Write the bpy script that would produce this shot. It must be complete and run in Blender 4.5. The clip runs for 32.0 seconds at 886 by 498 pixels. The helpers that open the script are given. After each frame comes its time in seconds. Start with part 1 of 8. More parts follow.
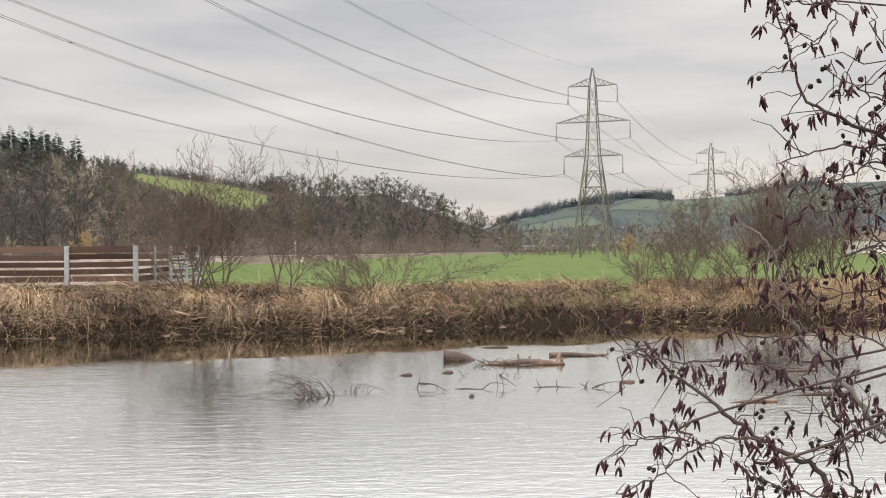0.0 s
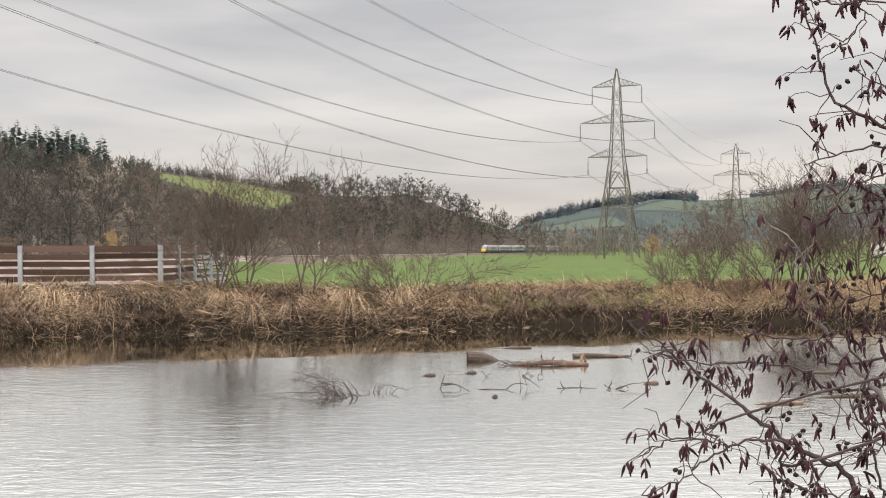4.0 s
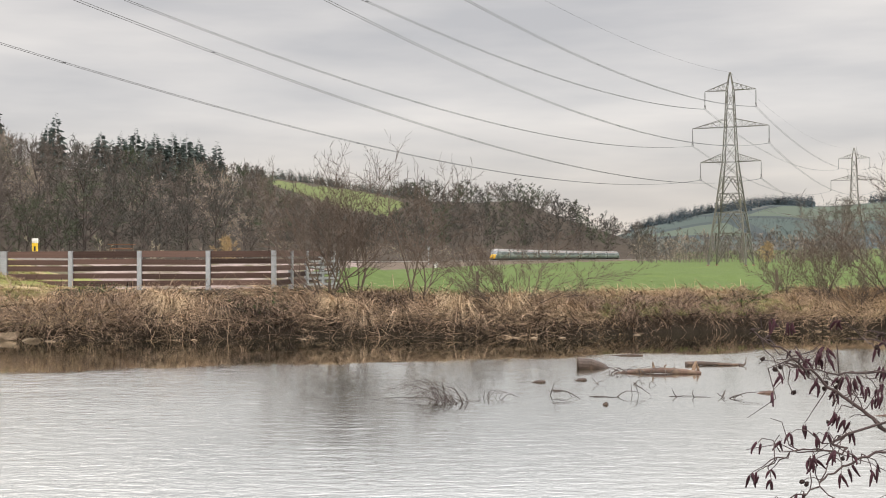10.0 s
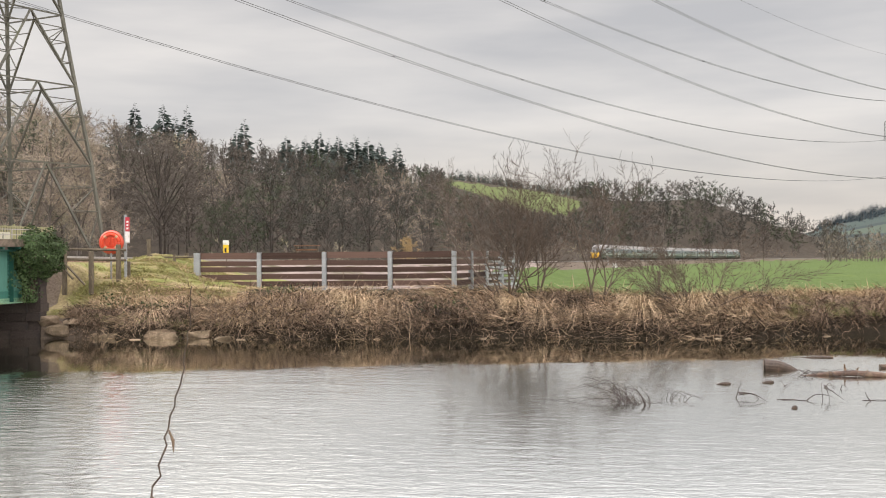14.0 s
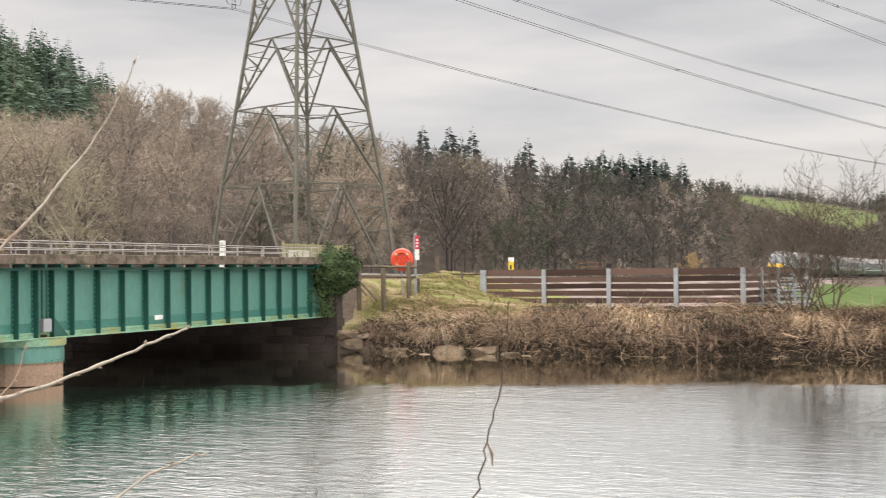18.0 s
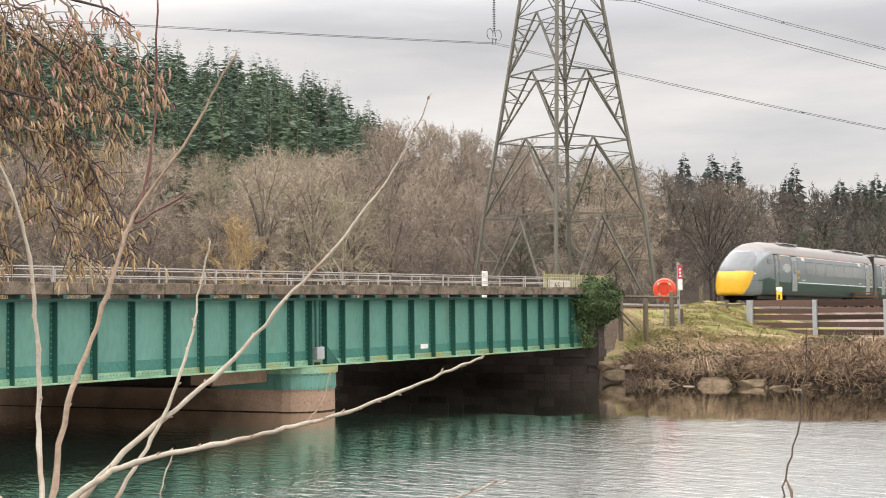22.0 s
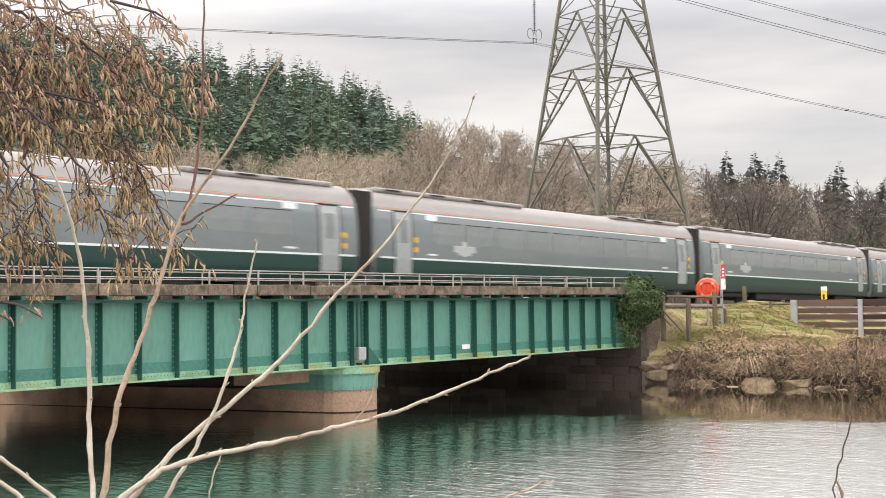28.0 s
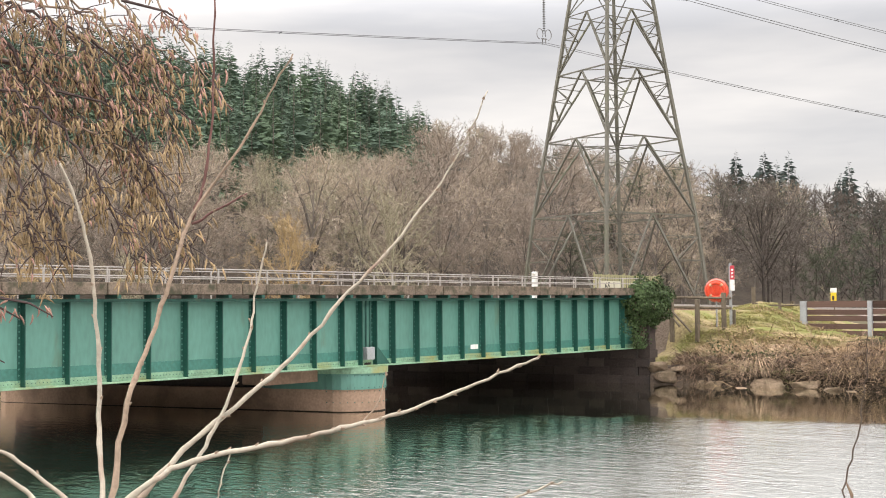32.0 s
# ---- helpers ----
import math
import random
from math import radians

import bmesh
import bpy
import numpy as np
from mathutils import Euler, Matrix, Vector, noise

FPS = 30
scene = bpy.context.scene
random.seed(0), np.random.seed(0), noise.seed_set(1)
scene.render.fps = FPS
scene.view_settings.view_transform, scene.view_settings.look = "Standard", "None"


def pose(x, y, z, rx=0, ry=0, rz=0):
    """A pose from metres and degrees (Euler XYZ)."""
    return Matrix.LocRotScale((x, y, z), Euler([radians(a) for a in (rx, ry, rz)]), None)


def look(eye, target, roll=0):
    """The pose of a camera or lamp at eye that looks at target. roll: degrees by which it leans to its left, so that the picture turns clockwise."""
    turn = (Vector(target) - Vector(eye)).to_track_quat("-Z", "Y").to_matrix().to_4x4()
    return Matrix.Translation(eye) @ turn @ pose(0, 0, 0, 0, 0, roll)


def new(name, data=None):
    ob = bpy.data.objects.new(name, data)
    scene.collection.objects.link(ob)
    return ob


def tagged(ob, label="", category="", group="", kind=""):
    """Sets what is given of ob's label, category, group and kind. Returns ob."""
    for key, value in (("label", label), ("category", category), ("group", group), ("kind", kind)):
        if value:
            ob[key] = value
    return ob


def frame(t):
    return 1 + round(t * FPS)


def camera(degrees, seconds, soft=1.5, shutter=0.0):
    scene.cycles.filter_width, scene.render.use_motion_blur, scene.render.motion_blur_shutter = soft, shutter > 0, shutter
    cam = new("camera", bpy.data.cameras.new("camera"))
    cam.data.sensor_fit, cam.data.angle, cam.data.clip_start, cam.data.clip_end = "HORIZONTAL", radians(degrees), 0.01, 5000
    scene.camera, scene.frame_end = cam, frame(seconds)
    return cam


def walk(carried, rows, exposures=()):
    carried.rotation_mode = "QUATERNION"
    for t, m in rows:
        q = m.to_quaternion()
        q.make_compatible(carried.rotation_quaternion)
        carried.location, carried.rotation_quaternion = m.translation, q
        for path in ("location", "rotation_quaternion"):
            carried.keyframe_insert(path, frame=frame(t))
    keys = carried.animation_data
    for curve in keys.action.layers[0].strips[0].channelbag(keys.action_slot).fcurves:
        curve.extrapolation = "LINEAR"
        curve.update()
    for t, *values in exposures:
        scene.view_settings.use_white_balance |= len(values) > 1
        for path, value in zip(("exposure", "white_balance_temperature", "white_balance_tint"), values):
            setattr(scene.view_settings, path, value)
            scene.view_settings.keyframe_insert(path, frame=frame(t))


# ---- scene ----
# Plan: x right, y ahead, z up; the water lies at z = 0, the eye stands 3.2 m over it on the near bank.
EYE = (0.0, 0.0, 3.2)
cam = camera(39.6, 32.0, soft=1.0, shutter=0.3)
PATH = (
    (0, -3.681, 0.021, 0.564), (0.5, -3.674, 0.085, 0.541), (1, -3.683, 0.126, 0.491),
    (1.5, -3.635, 0.145, 0.405), (2, -3.491, 0.138, 0.388), (2.5, -3.290, 0.101, 0.378),
    (3, -3.054, 0.055, 0.392), (3.5, -2.828, 0.045, 0.401), (5.5, -1.545, 0.117, 0.393),
    (6, -1.050, 0.210, 0.400), (6.5, -0.554, 0.253, 0.420), (7, 0.000, 0.237, 0.403),
    (7.5, 0.575, 0.238, 0.406), (8, 1.174, 0.294, 0.391), (8.5, 1.679, 0.370, 0.332),
    (9, 2.036, 0.396, 0.344), (9.5, 2.267, 0.376, 0.305), (10, 2.510, 0.350, 0.222),
    (10.5, 2.850, 0.440, 0.158), (11, 3.365, 0.666, 0.213), (11.5, 4.099, 0.860, 0.258),
    (12, 5.101, 0.866, 0.312), (12.5, 6.483, 0.706, 0.385), (13, 8.074, 0.514, 0.425),
    (13.5, 9.612, 0.413, 0.448), (15.5, 13.814, 0.646, 0.562), (16, 15.072, 0.714, 0.616),
    (16.5, 16.565, 0.844, 0.613), (17, 18.443, 0.997, 0.602), (17.5, 20.893, 1.143, 0.559),
    (18, 24.011, 1.296, 0.505), (18.5, 27.018, 1.475, 0.417), (19, 29.462, 1.653, 0.302),
    (19.5, 31.364, 1.894, 0.263), (20, 32.814, 2.118, 0.231), (20.5, 34.057, 2.291, 0.237),
    (21, 34.974, 2.433, 0.344), (21.5, 35.653, 2.599, 0.407), (22, 36.111, 2.797, 0.429),
    (22.5, 36.448, 2.947, 0.366), (23, 36.745, 2.987, 0.400), (23.5, 37.091, 3.024, 0.457),
    (24, 37.478, 3.131, 0.521), (24.5, 37.808, 3.187, 0.528), (25, 37.981, 3.187, 0.495),
    (25.5, 37.906, 3.106, 0.500), (27.5, 38.036, 2.762, 0.591), (28, 38.029, 2.828, 0.545),
    (28.5, 38.063, 2.909, 0.521), (29, 38.077, 3.003, 0.535), (29.5, 38.133, 3.112, 0.502),
    (30, 38.226, 3.191, 0.482), (30.5, 38.388, 3.119, 0.452), (31, 38.581, 2.969, 0.456),
    (31.5, 38.593, 2.860, 0.381), (32, 38.426, 2.834, 0.334),
)
ARM = 0.26


def eye_at(yaw):
    """The camera is held at arm's length and swings round as its holder turns."""
    return EYE[0] + ARM * (math.sin(radians(17)) - math.sin(radians(yaw))), EYE[1] + ARM * (math.cos(radians(yaw)) - math.cos(radians(17))), EYE[2]


def settle(yaw):
    """The small turn that keeps the far bank in its place as the camera swings."""
    x, y, _ = eye_at(yaw)
    return yaw - math.degrees(-x * math.cos(radians(yaw)) - y * math.sin(radians(yaw))) / 75.0


walk(cam, [(t, pose(*eye_at(y), 90 + p, r, settle(y))) for t, y, p, r in PATH],
     ((0, 0.0), (13, 0.0), (16, 0.04), (20, 0.12), (25, 0.17), (28, 0.22), (32, 0.26)))

# ---- world and sun: a bright overcast winter sky ----
world = bpy.data.worlds.new("overcast_sky")
scene.world = world
world.use_nodes = True
wn, wl = world.node_tree.nodes, world.node_tree.links
for n in list(wn):
    wn.remove(n)
w_out = wn.new("ShaderNodeOutputWorld")
w_bg = wn.new("ShaderNodeBackground")
w_sky = wn.new("ShaderNodeTexSky")
w_sky.sky_type = "NISHITA"
w_sky.sun_disc = False
w_sky.sun_elevation = radians(32)
w_sky.sun_rotation = radians(200)
w_tc = wn.new("ShaderNodeTexCoord")
w_map = wn.new("ShaderNodeMapping")
w_map.inputs["Scale"].default_value = (2.2, 2.2, 13.0)
w_noise = wn.new("ShaderNodeTexNoise")
w_noise.inputs["Scale"].default_value = 1.15
w_noise.inputs["Detail"].default_value = 5
w_noise.inputs["Roughness"].default_value = 0.52
w_ramp = wn.new("ShaderNodeValToRGB")
w_ramp.color_ramp.elements[0].position = 0.36
w_ramp.color_ramp.elements[0].color = (5.6, 5.5, 5.6, 1)
w_ramp.color_ramp.elements[1].position = 0.68
w_ramp.color_ramp.elements[1].color = (8.6, 8.15, 7.8, 1)
w_mix = wn.new("ShaderNodeMixRGB")
w_mix.inputs["Fac"].default_value = 0.93
wl.new(w_tc.outputs["Generated"], w_map.inputs["Vector"])
wl.new(w_map.outputs["Vector"], w_noise.inputs["Vector"])
wl.new(w_noise.outputs["Fac"], w_ramp.inputs["Fac"])
wl.new(w_sky.outputs["Color"], w_mix.inputs["Color1"])
wl.new(w_ramp.outputs["Color"], w_mix.inputs["Color2"])
# an overcast sky is up to three times brighter overhead than low down
w_sep = wn.new("ShaderNodeSeparateXYZ")
wl.new(w_tc.outputs["Generated"], w_sep.inputs["Vector"])
w_rise = wn.new("ShaderNodeMapRange")
w_rise.interpolation_type = "SMOOTHSTEP"
for key, value in (("From Min", 0.205), ("From Max", 0.38), ("To Min", 1.0), ("To Max", 4.1)):
    w_rise.inputs[key].default_value = value
wl.new(w_sep.outputs["Z"], w_rise.inputs["Value"])
# a paler, warmer band low over the hills
w_low = wn.new("ShaderNodeMapRange")
w_low.interpolation_type = "SMOOTHSTEP"
for key, value in (("From Min", 0.02), ("From Max", 0.13), ("To Min", 1.0), ("To Max", 0.0)):
    w_low.inputs[key].default_value = value
wl.new(w_sep.outputs["Z"], w_low.inputs["Value"])
w_warm = wn.new("ShaderNodeMixRGB")
w_warm.blend_type = "MULTIPLY"
w_warm.inputs["Color2"].default_value = (1.10, 1.045, 0.98, 1)
wl.new(w_low.outputs["Result"], w_warm.inputs["Fac"])
wl.new(w_mix.outputs["Color"], w_warm.inputs["Color1"])
w_mul = wn.new("ShaderNodeVectorMath")
w_mul.operation = "SCALE"
wl.new(w_warm.outputs["Color"], w_mul.inputs[0])
wl.new(w_rise.outputs["Result"], w_mul.inputs["Scale"])
wl.new(w_mul.outputs["Vector"], w_bg.inputs["Color"])
w_bg.inputs["Strength"].default_value = 0.1
wl.new(w_bg.outputs["Background"], w_out.inputs["Surface"])
sun = new("sun", bpy.data.lights.new("sun", "SUN"))
sun.data.energy = 0.6
sun.data.angle = radians(14)
sun.data.color = (1.0, 0.96, 0.9)
sun.matrix_world = look((-20, -60, 40), (0, 0, 0))

# ---- materials ----
def material(name, base, rough=0.8, metal=0.0, vary=0.25, scale=3.0, fine=40.0, bump=0.2, stain=None, stain_at=(0.55, 0.7),
             stain_scale=1.0, island=0.0, obj=0.0, coat=0.0, stretch=(1, 1, 1), spec=0.5, dist=0.02):
    """A procedural surface: colour varied at two scales, optional stains of a second colour, a fine relief."""
    m = bpy.data.materials.new(name)
    m.use_nodes = True
    nd, ln = m.node_tree.nodes, m.node_tree.links
    b = nd["Principled BSDF"]
    tc = nd.new("ShaderNodeTexCoord")
    mp = nd.new("ShaderNodeMapping")
    mp.inputs["Scale"].default_value = stretch
    ln.new(tc.outputs["Object"], mp.inputs["Vector"])
    def noise_node(s, detail=4.0):
        n = nd.new("ShaderNodeTexNoise")
        n.inputs["Scale"].default_value = s
        n.inputs["Detail"].default_value = detail
        ln.new(mp.outputs["Vector"], n.inputs["Vector"])
        return n
    n1, n2 = noise_node(scale), noise_node(fine, 3.0)
    add = nd.new("ShaderNodeMath")
    add.operation = "ADD"
    ln.new(n1.outputs["Fac"], add.inputs[0])
    ln.new(n2.outputs["Fac"], add.inputs[1])
    value = add.outputs[0]
    if island or obj:
        g = nd.new("ShaderNodeNewGeometry" if island else "ShaderNodeObjectInfo")
        mul = nd.new("ShaderNodeMath")
        mul.operation = "MULTIPLY_ADD"
        ln.new(g.outputs["Random Per Island" if island else "Random"], mul.inputs[0])
        mul.inputs[1].default_value = (island or obj) * 2
        ln.new(value, mul.inputs[2])
        sub = nd.new("ShaderNodeMath")
        sub.operation = "SUBTRACT"
        ln.new(mul.outputs[0], sub.inputs[0])
        sub.inputs[1].default_value = island or obj
        value = sub.outputs[0]
    mr = nd.new("ShaderNodeMapRange")
    mr.inputs["From Min"].default_value, mr.inputs["From Max"].default_value = 0.5, 1.5
    mr.inputs["To Min"].default_value, mr.inputs["To Max"].default_value = 1 - vary * 1.6, 1 + vary * 1.6
    mr.clamp = False
    ln.new(value, mr.inputs["Value"])
    vm = nd.new("ShaderNodeVectorMath")
    vm.operation = "SCALE"
    vm.inputs[0].default_value = base
    ln.new(mr.outputs["Result"], vm.inputs["Scale"])
    colour = vm.outputs["Vector"]
    if stain:
        n3 = noise_node(stain_scale, 6.0)
        rp = nd.new("ShaderNodeValToRGB")
        rp.color_ramp.elements[0].position, rp.color_ramp.elements[1].position = stain_at
        ln.new(n3.outputs["Fac"], rp.inputs["Fac"])
        mx = nd.new("ShaderNodeMixRGB")
        mx.inputs["Color2"].default_value = (*stain, 1)
        ln.new(rp.outputs["Color"], mx.inputs["Fac"])
        ln.new(colour, mx.inputs["Color1"])
        colour = mx.outputs["Color"]
    ln.new(colour, b.inputs["Base Color"])
    b.inputs["Roughness"].default_value = rough
    b.inputs["Metallic"].default_value = metal
    b.inputs["Coat Weight"].default_value = coat
    b.inputs["Specular IOR Level"].default_value = spec if rough < 0.66 else 0.12
    if bump:
        bp = nd.new("ShaderNodeBump")
        bp.inputs["Strength"].default_value = bump
        bp.inputs["Distance"].default_value = dist
        ln.new(add.outputs[0], bp.inputs["Height"])
        ln.new(bp.outputs["Normal"], b.inputs["Normal"])
    return m


def far_hill_material():
    """Distant farmland: a patchwork of fields in several greens and a ploughed brown, with dark hedge lines; haze is
    mixed into every colour.
    """
    m = material("hazed_farmland", (0.15, 0.20, 0.09), 0.95, vary=0.15, scale=0.01, fine=0.1, bump=0.0)
    nd, ln = m.node_tree.nodes, m.node_tree.links
    b = nd["Principled BSDF"]
    tc = nd.new("ShaderNodeTexCoord")
    mp = nd.new("ShaderNodeMapping")
    mp.inputs["Scale"].default_value = (0.0052, 0.0030, 0.0)
    mp.inputs["Rotation"].default_value = (0, 0, 0.4)
    ln.new(tc.outputs["Object"], mp.inputs["Vector"])
    cell, edge = nd.new("ShaderNodeTexVoronoi"), nd.new("ShaderNodeTexVoronoi")
    edge.feature = "DISTANCE_TO_EDGE"
    for v in (cell, edge):
        v.inputs["Scale"].default_value = 1.0
        ln.new(mp.outputs["Vector"], v.inputs["Vector"])
    sep = nd.new("ShaderNodeSeparateColor")
    ln.new(cell.outputs["Color"], sep.inputs["Color"])
    rp = nd.new("ShaderNodeValToRGB")
    rp.color_ramp.interpolation = "CONSTANT"
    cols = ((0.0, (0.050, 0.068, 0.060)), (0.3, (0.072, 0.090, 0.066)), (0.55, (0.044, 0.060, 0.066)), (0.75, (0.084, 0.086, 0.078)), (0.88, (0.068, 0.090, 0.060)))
    rp.color_ramp.elements[0].color = (*cols[0][1], 1)
    rp.color_ramp.elements[1].position, rp.color_ramp.elements[1].color = cols[1][0], (*cols[1][1], 1)
    for at, c in cols[2:]:
        rp.color_ramp.elements.new(at).color = (*c, 1)
    ln.new(sep.outputs["Red"], rp.inputs["Fac"])
    hedge = nd.new("ShaderNodeMath")
    hedge.operation = "LESS_THAN"
    hedge.inputs[1].default_value = 0.028
    ln.new(edge.outputs["Distance"], hedge.inputs[0])
    mx = nd.new("ShaderNodeMixRGB")
    ln.new(hedge.outputs[0], mx.inputs["Fac"])
    ln.new(rp.outputs["Color"], mx.inputs["Color1"])
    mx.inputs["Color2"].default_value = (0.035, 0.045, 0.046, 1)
    ln.new(mx.outputs["Color"], b.inputs["Base Color"])
    return m


M_MUD = material("wet_river_mud", (0.030, 0.023, 0.016), 0.8, vary=0.4, scale=2, fine=20, bump=0.5, dist=0.05)
M_BANK = material("bank_earth", (0.055, 0.040, 0.027), 0.95, vary=0.4, scale=0.9, fine=14, bump=0.6, stain=(0.075, 0.085, 0.03), stain_scale=0.5, stain_at=(0.56, 0.7), dist=0.1)
M_FIELD = material("field_grass", (0.078, 0.112, 0.029), 0.95, vary=0.18, scale=0.12, fine=6, bump=0.5, stain=(0.10, 0.135, 0.031), stain_scale=0.05, dist=0.1)
M_WOODFLOOR = material("wood_floor", (0.055, 0.043, 0.032), 0.95, vary=0.35, scale=0.12, fine=1.5, bump=0.5, dist=0.3)
M_PASTURE = material("hill_pasture", (0.105, 0.125, 0.042), 0.95, vary=0.15, scale=0.02, fine=0.4, bump=0.0)
M_FARHILL = far_hill_material()
M_BALLAST = material("railway_bank", (0.13, 0.10, 0.078), 0.95, vary=0.35, scale=0.5, fine=9, bump=0.6, stain=(0.10, 0.08, 0.05), stain_scale=0.2, dist=0.1)
M_EDGE = material("pale_stained_green_paint", (0.20, 0.34, 0.22), 0.6, vary=0.3, scale=1.5, fine=14, bump=0.1, stain=(0.28, 0.26, 0.08), stain_at=(0.5, 0.7), stain_scale=0.8)
M_GREEN = material("bridge_green_paint", (0.092, 0.222, 0.177), 0.42, vary=0.16, scale=0.7, fine=9, bump=0.05, stain=(0.10, 0.11, 0.05), stain_at=(0.62, 0.8), stain_scale=1.3, spec=0.45, stretch=(1, 1, 0.3))
# darker green of the stiffeners, fittings and the girders below the deck
M_GREEN_DK = material("bridge_dark_green", (0.012, 0.075, 0.055), 0.5, vary=0.25, scale=2, fine=20, bump=0.08, stain=(0.09, 0.09, 0.04), stain_at=(0.64, 0.8), stain_scale=2.0)
M_FASCIA = material("weathered_deck_edge", (0.165, 0.128, 0.098), 0.9, vary=0.5, scale=2.2, fine=22, bump=0.6, stain=(0.07, 0.066, 0.045), stain_at=(0.48, 0.66), stain_scale=3.2)
M_STEEL = material("galvanised_steel", (0.36, 0.33, 0.30), 0.6, metal=0.25, vary=0.18, scale=3, fine=25, bump=0.05)
M_LATTICE = material("weathered_tower_steel", (0.125, 0.117, 0.092), 0.65, metal=0.1, vary=0.25, scale=0.5, fine=6, bump=0.05, stain=(0.13, 0.13, 0.075), stain_scale=0.35, stain_at=(0.55, 0.75))
M_WIRE = material("aluminium_conductor", (0.16, 0.16, 0.165), 0.5, metal=0.5, vary=0.1, scale=0.3, fine=4, bump=0.0)
M_GLASSINS = material("brown_insulator", (0.12, 0.11, 0.10), 0.3, vary=0.15, scale=5, fine=20, bump=0.0)
M_GRAVEL = material("pale_gravel_yard", (0.23, 0.18, 0.16), 0.95, vary=0.4, scale=0.5, fine=9, bump=0.3, stain=(0.10, 0.085, 0.05), stain_scale=0.3, stain_at=(0.46, 0.6))
M_TIMBER = material("weathered_fence_board", (0.092, 0.058, 0.046), 0.85, vary=0.35, scale=0.9, fine=12, bump=0.3, obj=0.5, stretch=(0.3, 1, 4))
M_POST = material("galvanised_post", (0.33, 0.34, 0.34), 0.55, metal=0.35, vary=0.2, scale=2, fine=18, bump=0.08)
M_OLDWOOD = material("grey_old_timber", (0.135, 0.11, 0.08), 0.9, vary=0.35, scale=3, fine=30, bump=0.4, stretch=(1, 1, 0.2))
M_CONCRETE = material("pier_concrete", (0.30, 0.205, 0.145), 0.85, vary=0.22, scale=0.8, fine=12, bump=0.25, stain=(0.16, 0.11, 0.08), stain_scale=0.9, stain_at=(0.5, 0.72))
M_STONE = material("bank_stone", (0.235, 0.175, 0.122), 0.9, vary=0.3, scale=1.5, fine=12, bump=0.5, obj=0.3, stain=(0.12, 0.092, 0.06), stain_scale=1.6, stain_at=(0.54, 0.7))
# the shade under the deck is put into this stone's base colour
M_BRICK = material("shaded_abutment_stone", (0.060, 0.047, 0.041), 0.9, vary=0.25, scale=1.2, fine=14, bump=0.5, obj=0.4, stain=(0.03, 0.028, 0.026), stain_scale=1.2)
M_RED = material("lifebuoy_orange_red", (0.60, 0.055, 0.017), 0.35, vary=0.08, scale=4, fine=30, bump=0.03)
M_WHITE = material("white_paint", (0.72, 0.71, 0.67), 0.6, vary=0.1, scale=3, fine=25, bump=0.04, stain=(0.45, 0.42, 0.35), stain_scale=4)
M_YELLOW = material("yellow_plastic", (0.75, 0.50, 0.02), 0.5, vary=0.1, scale=3, fine=20, bump=0.03)
M_CREAM = material("faded_cream_panel", (0.33, 0.31, 0.17), 0.7, vary=0.2, scale=2, fine=18, bump=0.1, stain=(0.2, 0.22, 0.08), stain_scale=2.0)
M_DARK = material("black_paint", (0.012, 0.012, 0.012), 0.5, vary=0.2, scale=4, fine=30, bump=0.03)
M_BARK = material("bare_tree_bark", (0.17, 0.145, 0.125), 0.95, vary=0.3, scale=0.3, fine=3, bump=0.0, island=0.25)
M_BARK_DARK = material("dark_tree_bark", (0.075, 0.062, 0.054), 0.95, vary=0.3, scale=0.3, fine=3, bump=0.0, island=0.25)
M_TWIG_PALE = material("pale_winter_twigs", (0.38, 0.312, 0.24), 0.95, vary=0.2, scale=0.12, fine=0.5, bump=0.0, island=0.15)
M_TWIG_GREY = material("grey_brown_winter_twigs", (0.29, 0.237, 0.19), 0.95, vary=0.2, scale=0.09, fine=0.35, bump=0.0, island=0.15)
M_TWIG_BROWN = material("brown_winter_twigs", (0.130, 0.111, 0.094), 0.95, vary=0.2, scale=0.09, fine=0.35, bump=0.0, island=0.15)
M_TWIG_DUSK = material("dusky_winter_twigs", (0.076, 0.072, 0.062), 0.95, vary=0.2, scale=0.09, fine=0.35, bump=0.0, island=0.15)
M_TWIG_OLIVE = material("olive_winter_twigs", (0.33, 0.295, 0.205), 0.95, vary=0.25, scale=0.1, fine=0.5, bump=0.0, island=0.35)
M_TWIG_GOLD = material("golden_willow_twigs", (0.40, 0.29, 0.155), 0.95, vary=0.25, scale=0.2, fine=0.8, bump=0.0, island=0.3)
M_TWIG_IVY = material("ivy_clad_winter_twigs", (0.075, 0.088, 0.055), 0.95, vary=0.25, scale=0.1, fine=0.5, bump=0.0, island=0.35)
M_CONIFER = material("conifer_needles", (0.105, 0.148, 0.107), 0.9, vary=0.25, scale=0.08, fine=0.8, bump=0.0, island=0.25)
M_CONIFER_DARK = material("dark_conifer_needles", (0.088, 0.108, 0.097), 0.9, vary=0.25, scale=0.08, fine=0.8, bump=0.0, island=0.25)
M_CONIFER_LIGHT = material("light_conifer_needles", (0.130, 0.180, 0.116), 0.9, vary=0.25, scale=0.08, fine=0.8, bump=0.0, island=0.25)
M_IVY = material("ivy_leaves", (0.055, 0.082, 0.032), 0.68, vary=0.3, scale=2, fine=12, bump=0.0, island=0.5)
M_STRAW = material("dead_straw_grass", (0.31, 0.225, 0.150), 0.95, vary=0.38, scale=0.5, fine=3, bump=0.0, island=0.85)
M_BRAMBLE = material("brown_bramble", (0.185, 0.130, 0.090), 0.95, vary=0.35, scale=0.6, fine=4, bump=0.0, island=0.8)
